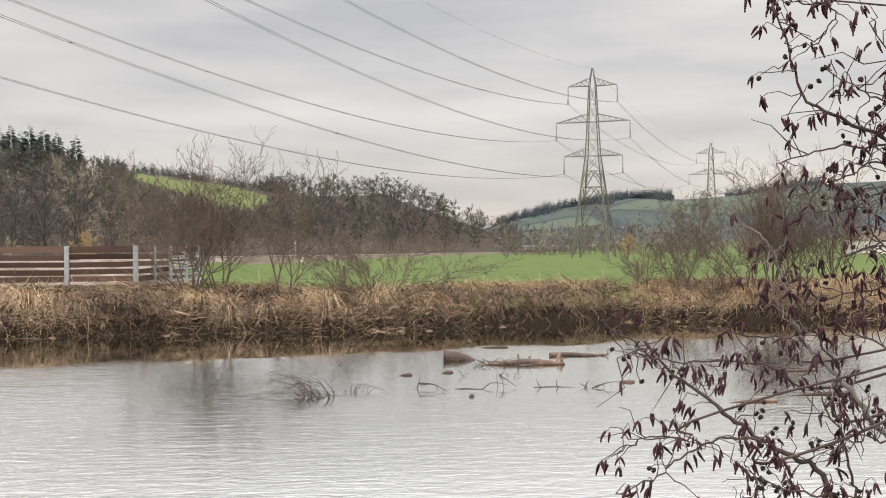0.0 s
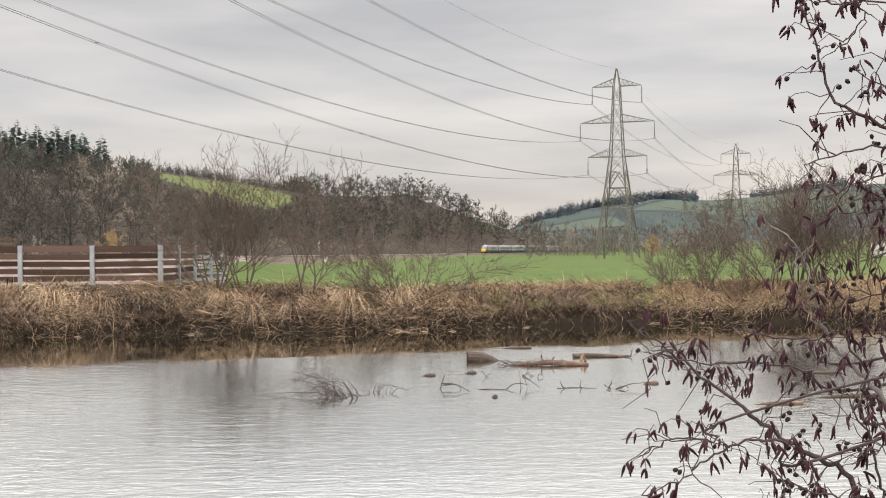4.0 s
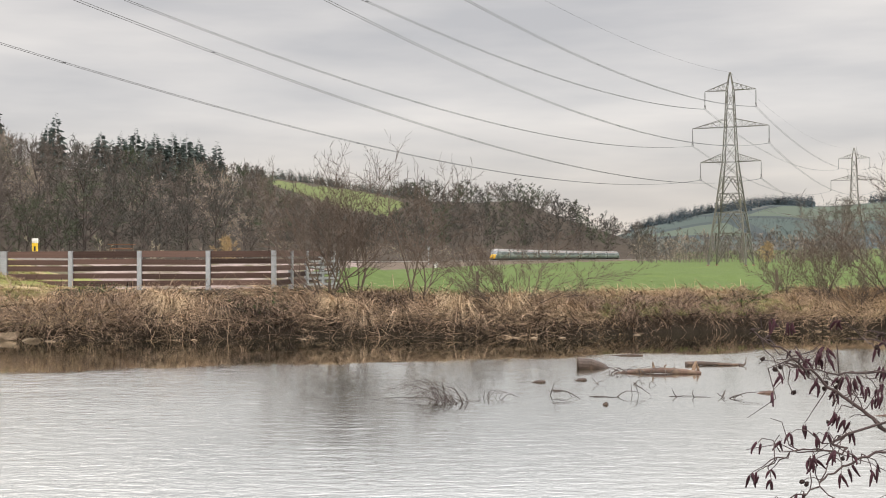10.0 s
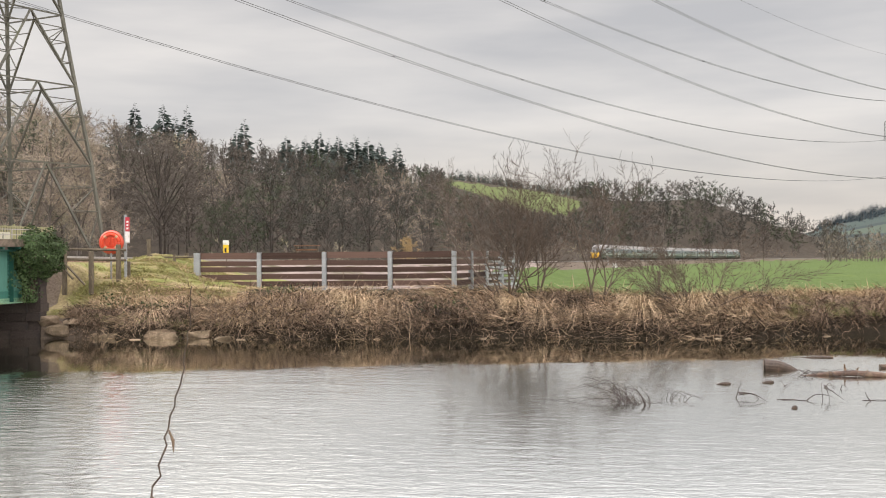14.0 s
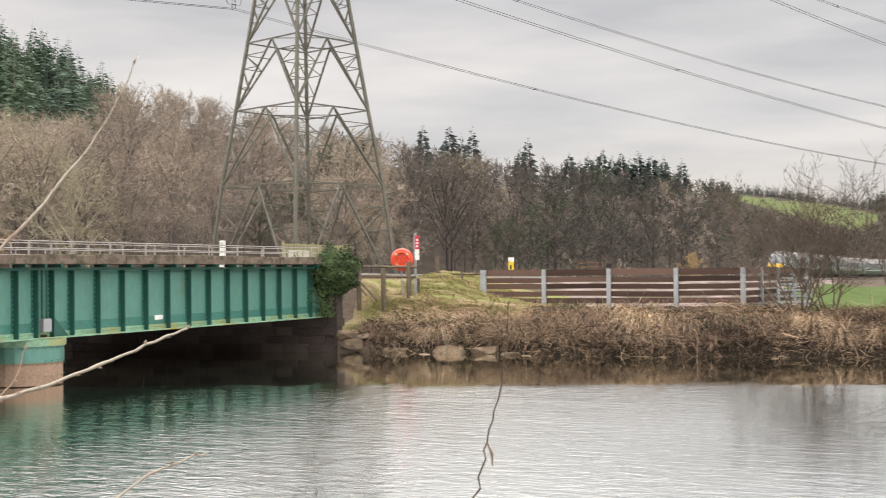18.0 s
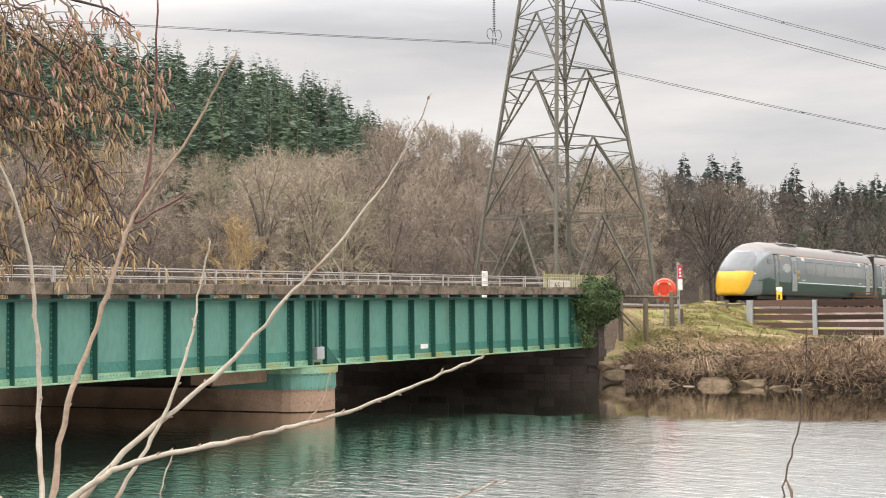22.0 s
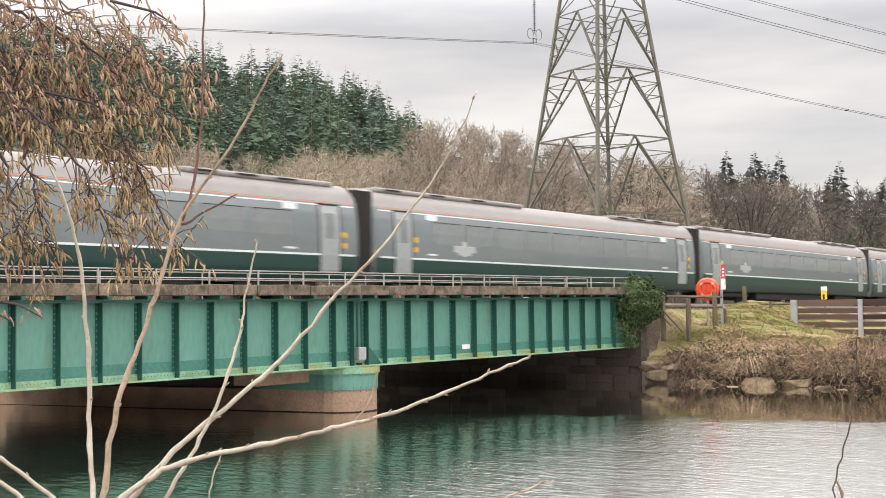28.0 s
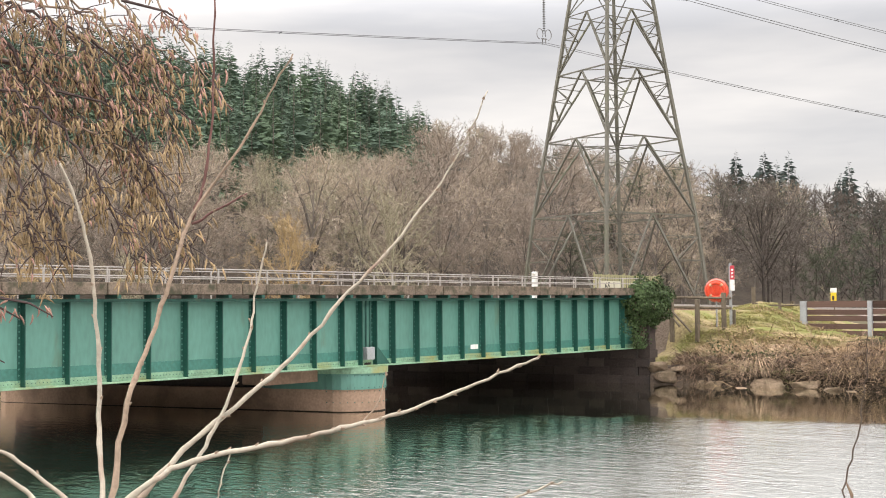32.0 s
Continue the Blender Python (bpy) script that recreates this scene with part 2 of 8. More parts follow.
M_MOUND = material("mown_mound_grass", (0.27, 0.215, 0.115), 0.95, vary=0.4, scale=0.8, fine=8, bump=0.5, stain=(0.19, 0.20, 0.065), stain_scale=0.55, stain_at=(0.46, 0.6), dist=0.08)
M_GRASSBLADE = material("bank_grass_blades", (0.30, 0.275, 0.115), 0.9, vary=0.3, scale=0.6, fine=4, bump=0.0, island=0.4)
M_SHRUB = material("shrub_twigs", (0.105, 0.080, 0.062), 0.9, vary=0.25, scale=2, fine=15, bump=0.0, island=0.3)
M_LOG = material("wet_driftwood", (0.062, 0.040, 0.028), 0.6, vary=0.4, scale=3, fine=25, bump=0.4, stain=(0.15, 0.095, 0.06), stain_scale=3.0, stain_at=(0.56, 0.75))
M_CUTWOOD = material("pale_broken_wood", (0.24, 0.165, 0.11), 0.8, vary=0.3, scale=4, fine=30, bump=0.3)


def water_material():
    m = bpy.data.materials.new("river_water")
    m.use_nodes = True
    nd, ln = m.node_tree.nodes, m.node_tree.links
    b = nd["Principled BSDF"]
    b.inputs["Base Color"].default_value = (0.018, 0.026, 0.018, 1)
    b.inputs["Roughness"].default_value = 0.06
    b.inputs["IOR"].default_value = 1.33
    b.inputs["Specular IOR Level"].default_value = 0.5
    tc = nd.new("ShaderNodeTexCoord")
    total = None
    for s, k, det in (((1.7, 3.6, 1), 0.42, 3), ((7.0, 12.0, 1), 0.16, 3), ((0.12, 0.3, 1), 0.5, 2)):
        mp = nd.new("ShaderNodeMapping")
        mp.inputs["Scale"].default_value = s
        mp.inputs["Rotation"].default_value = (0, 0, 0.12)
        ln.new(tc.outputs["Object"], mp.inputs["Vector"])
        n = nd.new("ShaderNodeTexNoise")
        n.inputs["Scale"].default_value = 1.0
        n.inputs["Detail"].default_value = det
        n.inputs["Distortion"].default_value = 0.6
        ln.new(mp.outputs["Vector"], n.inputs["Vector"])
        mu = nd.new("ShaderNodeMath")
        mu.operation = "MULTIPLY_ADD"
        ln.new(n.outputs["Fac"], mu.inputs[0])
        mu.inputs[1].default_value = k
        if total:
            ln.new(total, mu.inputs[2])
        else:
            mu.inputs[2].default_value = 0
        total = mu.outputs[0]
    bp = nd.new("ShaderNodeBump")
    # livelier where the current runs from the bridge, calm towards the shallows
    sx = nd.new("ShaderNodeSeparateXYZ")
    ln.new(tc.outputs["Object"], sx.inputs["Vector"])
    ease = nd.new("ShaderNodeMapRange")
    for key, value in (("From Min", -15.0), ("From Max", -4.0), ("To Min", 0.95), ("To Max", 0.36)):
        ease.inputs[key].default_value = value
    ln.new(sx.outputs["X"], ease.inputs["Value"])
    lee = nd.new("ShaderNodeMapRange")
    lee.interpolation_type = "SMOOTHSTEP"
    for key, value in (("From Min", 39.6), ("From Max", 42.0), ("To Min", 1.0), ("To Max", 0.10)):
        lee.inputs[key].default_value = value
    slant = nd.new("ShaderNodeMath")
    slant.operation = "MULTIPLY_ADD"
    ln.new(sx.outputs["X"], slant.inputs[0])
    slant.inputs[1].default_value = -0.36
    ln.new(sx.outputs["Y"], slant.inputs[2])
    # the edge itself is ragged
    gust = nd.new("ShaderNodeTexNoise")
    gust.inputs["Scale"].default_value = 0.35
    gust.inputs["Detail"].default_value = 4
    ln.new(tc.outputs["Object"], gust.inputs["Vector"])
    ragged = nd.new("ShaderNodeMath")
    ragged.operation = "MULTIPLY_ADD"
    ln.new(gust.outputs["Fac"], ragged.inputs[0])
    ragged.inputs[1].default_value = 5.0
    ln.new(slant.outputs[0], ragged.inputs[2])
    ln.new(ragged.outputs[0], lee.inputs["Value"])
    calm = nd.new("ShaderNodeMapRange")
    for key, value in (("From Min", -26.0), ("From Max", -15.0), ("To Min", 0.35), ("To Max", 1.0)):
        calm.inputs[key].default_value = value
    ln.new(sx.outputs["X"], calm.inputs["Value"])
    rest = nd.new("ShaderNodeMath")
    rest.operation = "MULTIPLY"
    ln.new(ease.outputs["Result"], rest.inputs[0])
    ln.new(calm.outputs["Result"], rest.inputs[1])
    both = nd.new("ShaderNodeMath")
    both.operation = "MULTIPLY"
    ln.new(rest.outputs[0], both.inputs[0])
    ln.new(lee.outputs["Result"], both.inputs[1])
    ln.new(both.outputs[0], bp.inputs["Strength"])
    bp.inputs["Distance"].default_value = 0.05
    ln.new(total, bp.inputs["Height"])
    # of a ripple, the slope towards the near bank is the one that shows
    lean = nd.new("ShaderNodeMath")
    lean.operation = "MULTIPLY"
    lean.inputs[1].default_value = 1.6
    ln.new(sx.outputs["Y"], lean.inputs[0])
    wide = nd.new("ShaderNodeMapRange")
    wide.interpolation_type = "SMOOTHSTEP"
    for key, value in (("From Min", -10.5), ("From Max", -3.0), ("To Min", 0.02), ("To Max", 0.45)):
        wide.inputs[key].default_value = value
    from_bridge = nd.new("ShaderNodeMath")
    from_bridge.operation = "MULTIPLY_ADD"
    ln.new(sx.outputs["Y"], from_bridge.inputs[0])
    from_bridge.inputs[1].default_value = 0.35
    ln.new(sx.outputs["X"], from_bridge.inputs[2])
    ln.new(from_bridge.outputs[0], wide.inputs["Value"])
    show = nd.new("ShaderNodeMath")
    show.operation = "MULTIPLY"
    ln.new(wide.outputs["Result"], show.inputs[0])
    ln.new(lee.outputs["Result"], show.inputs[1])
    flat = bp
    bp = nd.new("ShaderNodeBump")
    bp.inputs["Distance"].default_value = 0.05
    ln.new(show.outputs[0], bp.inputs["Strength"])
    ln.new(lean.outputs[0], bp.inputs["Height"])
    ln.new(flat.outputs["Normal"], bp.inputs["Normal"])
    ln.new(bp.outputs["Normal"], b.inputs["Normal"])
    # the surface mirrors more the lower one looks across it
    gl = nd.new("ShaderNodeBsdfGlossy")
    gl.distribution = "BECKMANN"
    rough = nd.new("ShaderNodeMapRange")
    for key, value in (("From Min", 0.0), ("From Max", 0.5), ("To Min", 0.03), ("To Max", 0.10)):
        rough.inputs[key].default_value = value
    ln.new(both.outputs[0], rough.inputs["Value"])
    ln.new(rough.outputs["Result"], gl.inputs["Roughness"])
    gl.inputs["Color"].default_value = (1.0, 0.99, 0.945, 1)
    lw = nd.new("ShaderNodeLayerWeight")
    lw.inputs["Blend"].default_value = 0.5
    mix = nd.new("ShaderNodeMixShader")
    for node in (gl, lw):
        ln.new(bp.outputs["Normal"], node.inputs["Normal"])
    steep = nd.new("ShaderNodeMath")
    steep.operation = "POWER"
    steep.inputs[1].default_value = 2.0
    ln.new(lw.outputs["Facing"], steep.inputs[0])
    ln.new(steep.outputs[0], mix.inputs["Fac"])
    ln.new(b.outputs["BSDF"], mix.inputs[1])
    ln.new(gl.outputs["BSDF"], mix.inputs[2])
    ln.new(mix.outputs["Shader"], nd["Material Output"].inputs["Surface"])
    return m


M_WATER = water_material()


# ---- small builders ----
def part(name, bm, mat, parent=None, label="", kind="", smooth=False):
    """Links a bmesh as one mesh object, under a thing or part where one is given."""
    me = bpy.data.meshes.new(name)
    bm.to_mesh(me)
    bm.free()
    for m in (mat if isinstance(mat, (list, tuple)) else [mat]):
        me.materials.append(m)
    if smooth:
        me.polygons.foreach_set("use_smooth", [True] * len(me.polygons))
    ob = new(name, me)
    ob.parent = parent
    return tagged(ob, label=label, kind=kind)


def shared(name, me, parent, m):
    """One more object on a mesh that is already there."""
    ob = new(name, me)
    ob.parent = parent
    ob.matrix_basis = m
    return ob


def empty(name, m, **tags):
    ob = new(name)
    ob.matrix_basis = m
    ob.empty_display_size = 0.2
    return tagged(ob, **tags)


def raw(name, verts, faces, mat, parent=None, label="", kind="", smooth=False, slots=None):
    """Links arrays of corners and equal-sided faces as one mesh object."""
    verts = np.asarray(verts, dtype=np.float32)
    faces = np.asarray(faces, dtype=np.int32)
    k = faces.shape[1]
    me = bpy.data.meshes.new(name)
    me.vertices.add(len(verts))
    me.vertices.foreach_set("co", verts.ravel())
    me.loops.add(faces.size)
    me.loops.foreach_set("vertex_index", faces.ravel())
    me.polygons.add(len(faces))
    me.polygons.foreach_set("loop_start", np.arange(0, faces.size, k, dtype=np.int32))
    for m in (mat if isinstance(mat, (list, tuple)) else [mat]):
        me.materials.append(m)
    if slots is not None:
        me.polygons.foreach_set("material_index", np.asarray(slots, dtype=np.int32))
    if smooth:
        me.polygons.foreach_set("use_smooth", np.ones(len(faces), dtype=bool))
    me.update(calc_edges=True)
    ob = new(name, me)
    ob.parent = parent
    return tagged(ob, label=label, kind=kind)


def box(bm, x0, x1, y0, y1, z0, z1, bevel=0.0):
    vs = [bm.verts.new((x, y, z)) for x in (x0, x1) for y in (y0, y1) for z in (z0, z1)]
    fs = [bm.faces.new([vs[i] for i in f]) for f in ((0, 1, 3, 2), (4, 6, 7, 5), (0, 4, 5, 1), (2, 3, 7, 6), (0, 2, 6, 4), (1, 5, 7, 3))]
    if bevel:
        es = {e for f in fs for e in f.edges}
        bmesh.ops.bevel(bm, geom=list(es), offset=bevel, segments=1, affect="EDGES")
    return vs


def tube(bm, p, q, r0, r1=None, n=6, caps=True):
    """A tapered round bar from p to q."""
    r1 = r0 if r1 is None else r1
    p, q = Vector(p), Vector(q)
    d = (q - p).normalized()
    u = d.orthogonal().normalized()
    v = d.cross(u)
    rings = []
    for c, r in ((p, r0), (q, r1)):
        rings.append([bm.verts.new(c + r * (math.cos(2 * math.pi * i / n) * u + math.sin(2 * math.pi * i / n) * v)) for i in range(n)])
    for i in range(n):
        bm.faces.new((rings[0][i], rings[0][(i + 1) % n], rings[1][(i + 1) % n], rings[1][i]))
    if caps:
        bm.faces.new(rings[0][::-1])
        bm.faces.new(rings[1])


def snake(bm, pts, radii, n=6):
    """A round bar of changing thickness along a line of points."""
    pts = [Vector(p) for p in pts]
    rings, u = [], None
    for i, p in enumerate(pts):
        d = (pts[min(i + 1, len(pts) - 1)] - pts[max(i - 1, 0)]).normalized()
        u = (d.orthogonal() if u is None else u - d * u.dot(d)).normalized()
        v = d.cross(u)
        r = radii[i] if isinstance(radii, (list, tuple)) else radii
        rings.append([bm.verts.new(p + r * (math.cos(2 * math.pi * k / n) * u + math.sin(2 * math.pi * k / n) * v)) for k in range(n)])
    for a, b in zip(rings, rings[1:]):
        for k in range(n):
            bm.faces.new((a[k], a[(k + 1) % n], b[(k + 1) % n], b[k]))
    bm.faces.new(rings[0][::-1])
    bm.faces.new(rings[-1])


def bend(points, n=5, wobble=0.0, rng=None):
    """A smooth line through a few control points."""
    pts = [Vector(p) for p in points]
    out = []
    for i in range(len(pts) - 1):
        p0, p1, p2, p3 = pts[max(i - 1, 0)], pts[i], pts[i + 1], pts[min(i + 2, len(pts) - 1)]
        for k in range(n):
            t = k / n
            v = 0.5 * ((2 * p1) + (p2 - p0) * t + (2 * p0 - 5 * p1 + 4 * p2 - p3) * t * t + (3 * p1 - p0 - 3 * p2 + p3) * t ** 3)
            if rng and (i or k):
                v += Vector([rng.gauss(0, wobble) for _ in range(3)])
            out.append(v)
    return out + [pts[-1]]


def angle_bar(bm, p, q, w):
    """A square-cut steel bar from p to q."""
    tube(bm, p, q, w * 0.62, n=4)


def smooth_step(a, b, x):
    t = np.clip((x - a) / (b - a), 0, 1)
    return t * t * (3 - 2 * t)
# ---- the land: one sheet from the near bank to the horizon ----
TRACK_X, BEND_Y, BEND_R = -30.25, 150.0, 1400.0
MID_X = TRACK_X - 1.7
RAIL_Z = 3.55
FALL_S, FALL_Z = (44, 75, 109, 170, 255, 376, 480, 606, 800), (0, 0.32, 0.57, 0.82, 1.30, 1.65, 1.92, 2.10, 2.25)


def rail_level(s):
    """Height of the rails, which fall gently away from the bridge."""
    return RAIL_Z - np.interp(s, FALL_S, FALL_Z)


HILL_AZ = (-12, -9, -7.8, -6.4, -5.5, -4, -2.4, -0.8, 1, 3.2, 5, 6.5, 8, 9.2, 10.8, 12.2, 17.6, 21, 25.4, 26.7, 33.2, 34.3, 35.9, 37.7, 39.5, 42, 45.3, 48.3, 53, 60, 75, 100)
HILL_EL = (0, 0, 0.05, 0.75, 1.05, 1.55, 2.15, 2.75, 2.65, 2.75, 3.0, 3.3, 3.5, 3.72, 3.9, 3.4, 4.1, 4.3, 5.25, 5.5, 6.6, 7.0, 7.15, 7.5, 7.6, 8.4, 9.2, 9.5, 10.0, 10.3, 7, 2)
HILL_BASE = tuple(np.interp(HILL_AZ, (-12, -9, -5.2, -3.4, -1, 1, 5, 9, 13, 20, 27, 34, 42, 53, 100), (830, 800, 685, 615, 525, 455, 335, 265, 217, 175, 140, 120, 105, 95, 90)))
HILL_TOP = tuple(np.interp(HILL_AZ, (-12, -9, -5.2, -3.4, -1, 1, 5, 9, 13, 20, 27, 34, 42, 53, 100), (880, 870, 835, 800, 745, 690, 590, 490, 430, 380, 350, 330, 300, 280, 280)))
# the skyline of the leafless wood, and the sloping meadow's upper and lower edge, in degrees over the eye
SKY_AZ = (-8, -6.2, -5.5, -4, -2.4, -0.8, 1.3, 4.4, 5.2, 7, 9.5, 10.8, 12.6, 17.6, 19.4, 21.2, 25.4, 26.7, 33.2, 34.3, 35.9, 37.7, 38.6, 39.2, 60)
SKY_EL = (1.0, 1.69, 1.96, 2.44, 3.11, 3.64, 3.52, 3.52, 3.31, 3.64, 4.01, 4.13, 4.44, 5.0, 5.04, 5.2, 6.18, 6.45, 7.64, 8.15, 8.3, 8.75, 8.6, 7.1, 7.2)
MEADOW_AZ, MEADOW_HIGH, MEADOW_LOW = (4.4, 5.0, 6.5, 8.1, 10.7), (2.5, 2.72, 3.05, 3.24, 3.6), (2.4, 1.9, 2.1, 2.6, 3.45)
FAR_AZ = (-70, -45, -26, -20.5, -17, -15, -12.3, -9.2, -7, -5, 0, 8)
FAR_EL = (0.8, 1.8, 2.9, 2.75, 2.35, 2.2, 2.3, 1.9, 1.4, 0.9, 0.5, 0.0)


def rail_offset(x, y):
    """Distance to the right of the line midway between the two tracks."""
    over = np.maximum(y - BEND_Y, 0)
    return x - (MID_X + over * over / (2 * BEND_R) * (1 + over * over / (4 * BEND_R * BEND_R)))


def shore_y(x):
    """The far bank's waterline."""
    return 47.0 + 0.2 * np.sin(x * 0.55) + 0.2 * np.sin(x * 1.3 + 1) + 1.6 * smooth_step(-17, -4, x) + 3.5 * smooth_step(1.5, 9, x)


def land_z(x, y):
    x, y = np.asarray(x, float), np.asarray(y, float)
    r = np.hypot(x, y)
    az = np.degrees(np.arctan2(-x, np.maximum(y, 1e-6)))
    z = 1.35 + 0.35 * smooth_step(4, -10, x) * smooth_step(70, 54, y) - 0.95 * smooth_step(70, 330, y) * smooth_step(-16, 2, rail_offset(x, y))
    # the mown mound by the bridge end
    z = z + 1.75 * np.exp(-((x + 25.0) / 4.0) ** 2 - ((y - 57) / 5.6) ** 2)
    # the yard behind the fence climbs towards the line
    z = z + 1.3 * smooth_step(56, 78, y) * smooth_step(-9.5, -12.5, x) * smooth_step(140, 105, y)
    # hills
    base, top = np.interp(az, HILL_AZ, HILL_BASE), np.interp(az, HILL_AZ, HILL_TOP)
    high = top * np.tan(np.radians(np.interp(az, HILL_AZ, HILL_EL)))
    rise = smooth_step(0, 1, (r - base) / (top - base)) * np.where(y > 0, 1, 0)
    z = z + high * (0.55 * rise + 0.45 * np.clip((r - base) / (top - base), 0, 1) * (y > 0)) * np.exp(-np.maximum(r - top - 40, 0) / 400)
    far = 1700 * np.tan(np.radians(np.interp(az, FAR_AZ, FAR_EL))) * smooth_step(700, 1700, r) * (y > 0)
    z = np.maximum(z, far)
    # railway bank
    d = np.abs(rail_offset(x, y))
    bank = (rail_level(y) - 0.35) - np.maximum(d - 5.2, 0) / 1.6
    z = np.where((d < 12) & (y < 800), np.maximum(z, bank), z)
    # river
    shore = shore_y(x)
    far_bank = np.interp(y - shore, (-1.5, 0.0, 0.14, 0.5, 1.6, 3.2, 5.0), (-1.2, -0.2, 0.48, 0.66, 1.0, 1.3, 5.0))
    near_bank = np.interp(y, (0.2, 2.2, 3.2), (1.62, 0.7, -1.2))
    z = np.where(y > 25, np.minimum(z, np.where(y - shore > 5, 99, far_bank)), np.where(y < 0.2, np.maximum(1.62, np.where(d < 12, bank, 0)), near_bank))
    return z


def in_meadow(x, y, margin):
    """Whether a place lies on the sloping meadow, widened downhill by margin degrees."""
    x, y = np.asarray(x, float), np.asarray(y, float)
    az = np.degrees(np.arctan2(-x, np.maximum(y, 1e-6)))
    el = np.degrees(np.arctan2(land_z(x, y) - EYE[2], np.hypot(x, y)))
    return (el > np.interp(az, MEADOW_AZ, MEADOW_LOW) - margin) & (el < np.interp(az, MEADOW_AZ, MEADOW_HIGH)) & (az > MEADOW_AZ[0]) & (az < MEADOW_AZ[-1])


def build_land():
    def axis(stops):
        out = []
        for a, b, n in stops:
            out += list(np.linspace(a, b, n, endpoint=False))
        return np.array(out + [stops[-1][1]])
    xs = axis(((-4200, -700, 14), (-700, -320, 24), (-320, -45, 56), (-45, 35, 110), (35, 160, 32), (160, 900, 36), (900, 4200, 14)))
    ys = axis(((-4200, -200, 10), (-200, 0, 10), (0, 5, 12), (5, 45, 10), (45, 46.5, 4), (46.5, 54.5, 56), (54.5, 62, 18), (62, 140, 40), (140, 420, 70), (420, 1000, 70), (1000, 1900, 30), (1900, 4600, 12)))
    gx, gy = np.meshgrid(xs, ys)
    gz = land_z(gx, gy)
    rng = np.random.RandomState(4)
    near = (gy > 46) & (gy < 140) & (np.abs(rail_offset(gx, gy)) > 6)
    gz = gz + near * np.where(gz > 0.3, 1, 0.3) * rng.normal(0, 0.07, gz.shape)
    nx, ny = len(xs), len(ys)
    idx = np.arange(nx * ny).reshape(ny, nx)
    faces = np.stack([idx[:-1, :-1], idx[:-1, 1:], idx[1:, 1:], idx[1:, :-1]], -1).reshape(-1, 4)
    verts = np.stack([gx, gy, gz], -1).reshape(-1, 3)
    c = verts[faces].mean(1)
    r, az = np.hypot(c[:, 0], c[:, 1]), np.degrees(np.arctan2(-c[:, 0], np.maximum(c[:, 1], 1e-6)))
    d = np.abs(rail_offset(c[:, 0], c[:, 1]))
    slots = np.full(len(faces), 1)
    slots[(c[:, 1] < np.maximum(shore_y(c[:, 0]) + 4.6, 53.0))] = 0
    slots[(c[:, 0] < -20.4) & (c[:, 0] > -27) & (c[:, 1] > 49.2) & (c[:, 1] < 64)] = 8
    slots[(c[:, 1] > 25) & (c[:, 2] < 0.55) & (c[:, 1] < 53)] = 7
    slots[(c[:, 0] < -8) & (c[:, 1] < 75) & (slots != 8) & (slots != 7)] = 0
    slots[(c[:, 0] < -11.5) & (c[:, 0] > -22) & (slots != 8) & (c[:, 1] > 56) & (c[:, 1] < 100)] = 5
    slots[(d < 8.5) & (c[:, 1] > 45) & (c[:, 1] < 800)] = 4
    slots[(c[:, 0] < -18.5) & (c[:, 0] > -26.8) & (c[:, 1] > shore_y(c[:, 0]) + 1.0) & (c[:, 1] < 62)] = 8
    slots[(rail_offset(c[:, 0], c[:, 1]) > 3.2) & (slots != 8) & (c[:, 0] < -11.5) & (c[:, 1] > 56) & (c[:, 1] < 110)] = 5
    slots[(c[:, 0] < 0) & (d > 8.5) & (rail_offset(c[:, 0], c[:, 1]) < 0)] = 2
    base = np.interp(az, HILL_AZ, HILL_BASE)
    slots[(r > base - 10) & (az > -8) & (c[:, 1] > 0)] = 2
    slots[in_meadow(c[:, 0], c[:, 1], 0.0) & (r > base)] = 3
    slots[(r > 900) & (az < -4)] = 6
    return tagged(raw("ground", verts, faces, [M_BANK, M_FIELD, M_WOODFLOOR, M_PASTURE, M_BALLAST, M_GRAVEL, M_FARHILL, M_MUD, M_MOUND], smooth=True, slots=slots),
                  "flat green valley field, earth river bank and rising hills", "ground", kind="structure")


ground_sheet = build_land()
river = raw("water", [(-400, 0.5, 0), (300, 0.5, 0), (300, 56, 0), (-400, 56, 0)], [(0, 1, 2, 3)], M_WATER)
tagged(river, "calm grey river with fine ripples reflecting an overcast sky", "river", kind="structure")
# ---- railway bridge over the river ----
GIRDER_X, GIRDER_Y0, GIRDER_Y1 = -26.5, 4.0, 46.4
G_BOT, G_TOP, EDGE_TOP, RAIL_TOP = 1.50, 3.62, 4.08, 4.48
PIER_Y = 29.4


M_GREEN_LOW = material("bridge_foot_green", (0.042, 0.155, 0.122), 0.42, vary=0.25, scale=0.6, fine=9, bump=0.05, stain=(0.16, 0.13, 0.03), stain_at=(0.66, 0.8), stain_scale=0.9, spec=0.45)


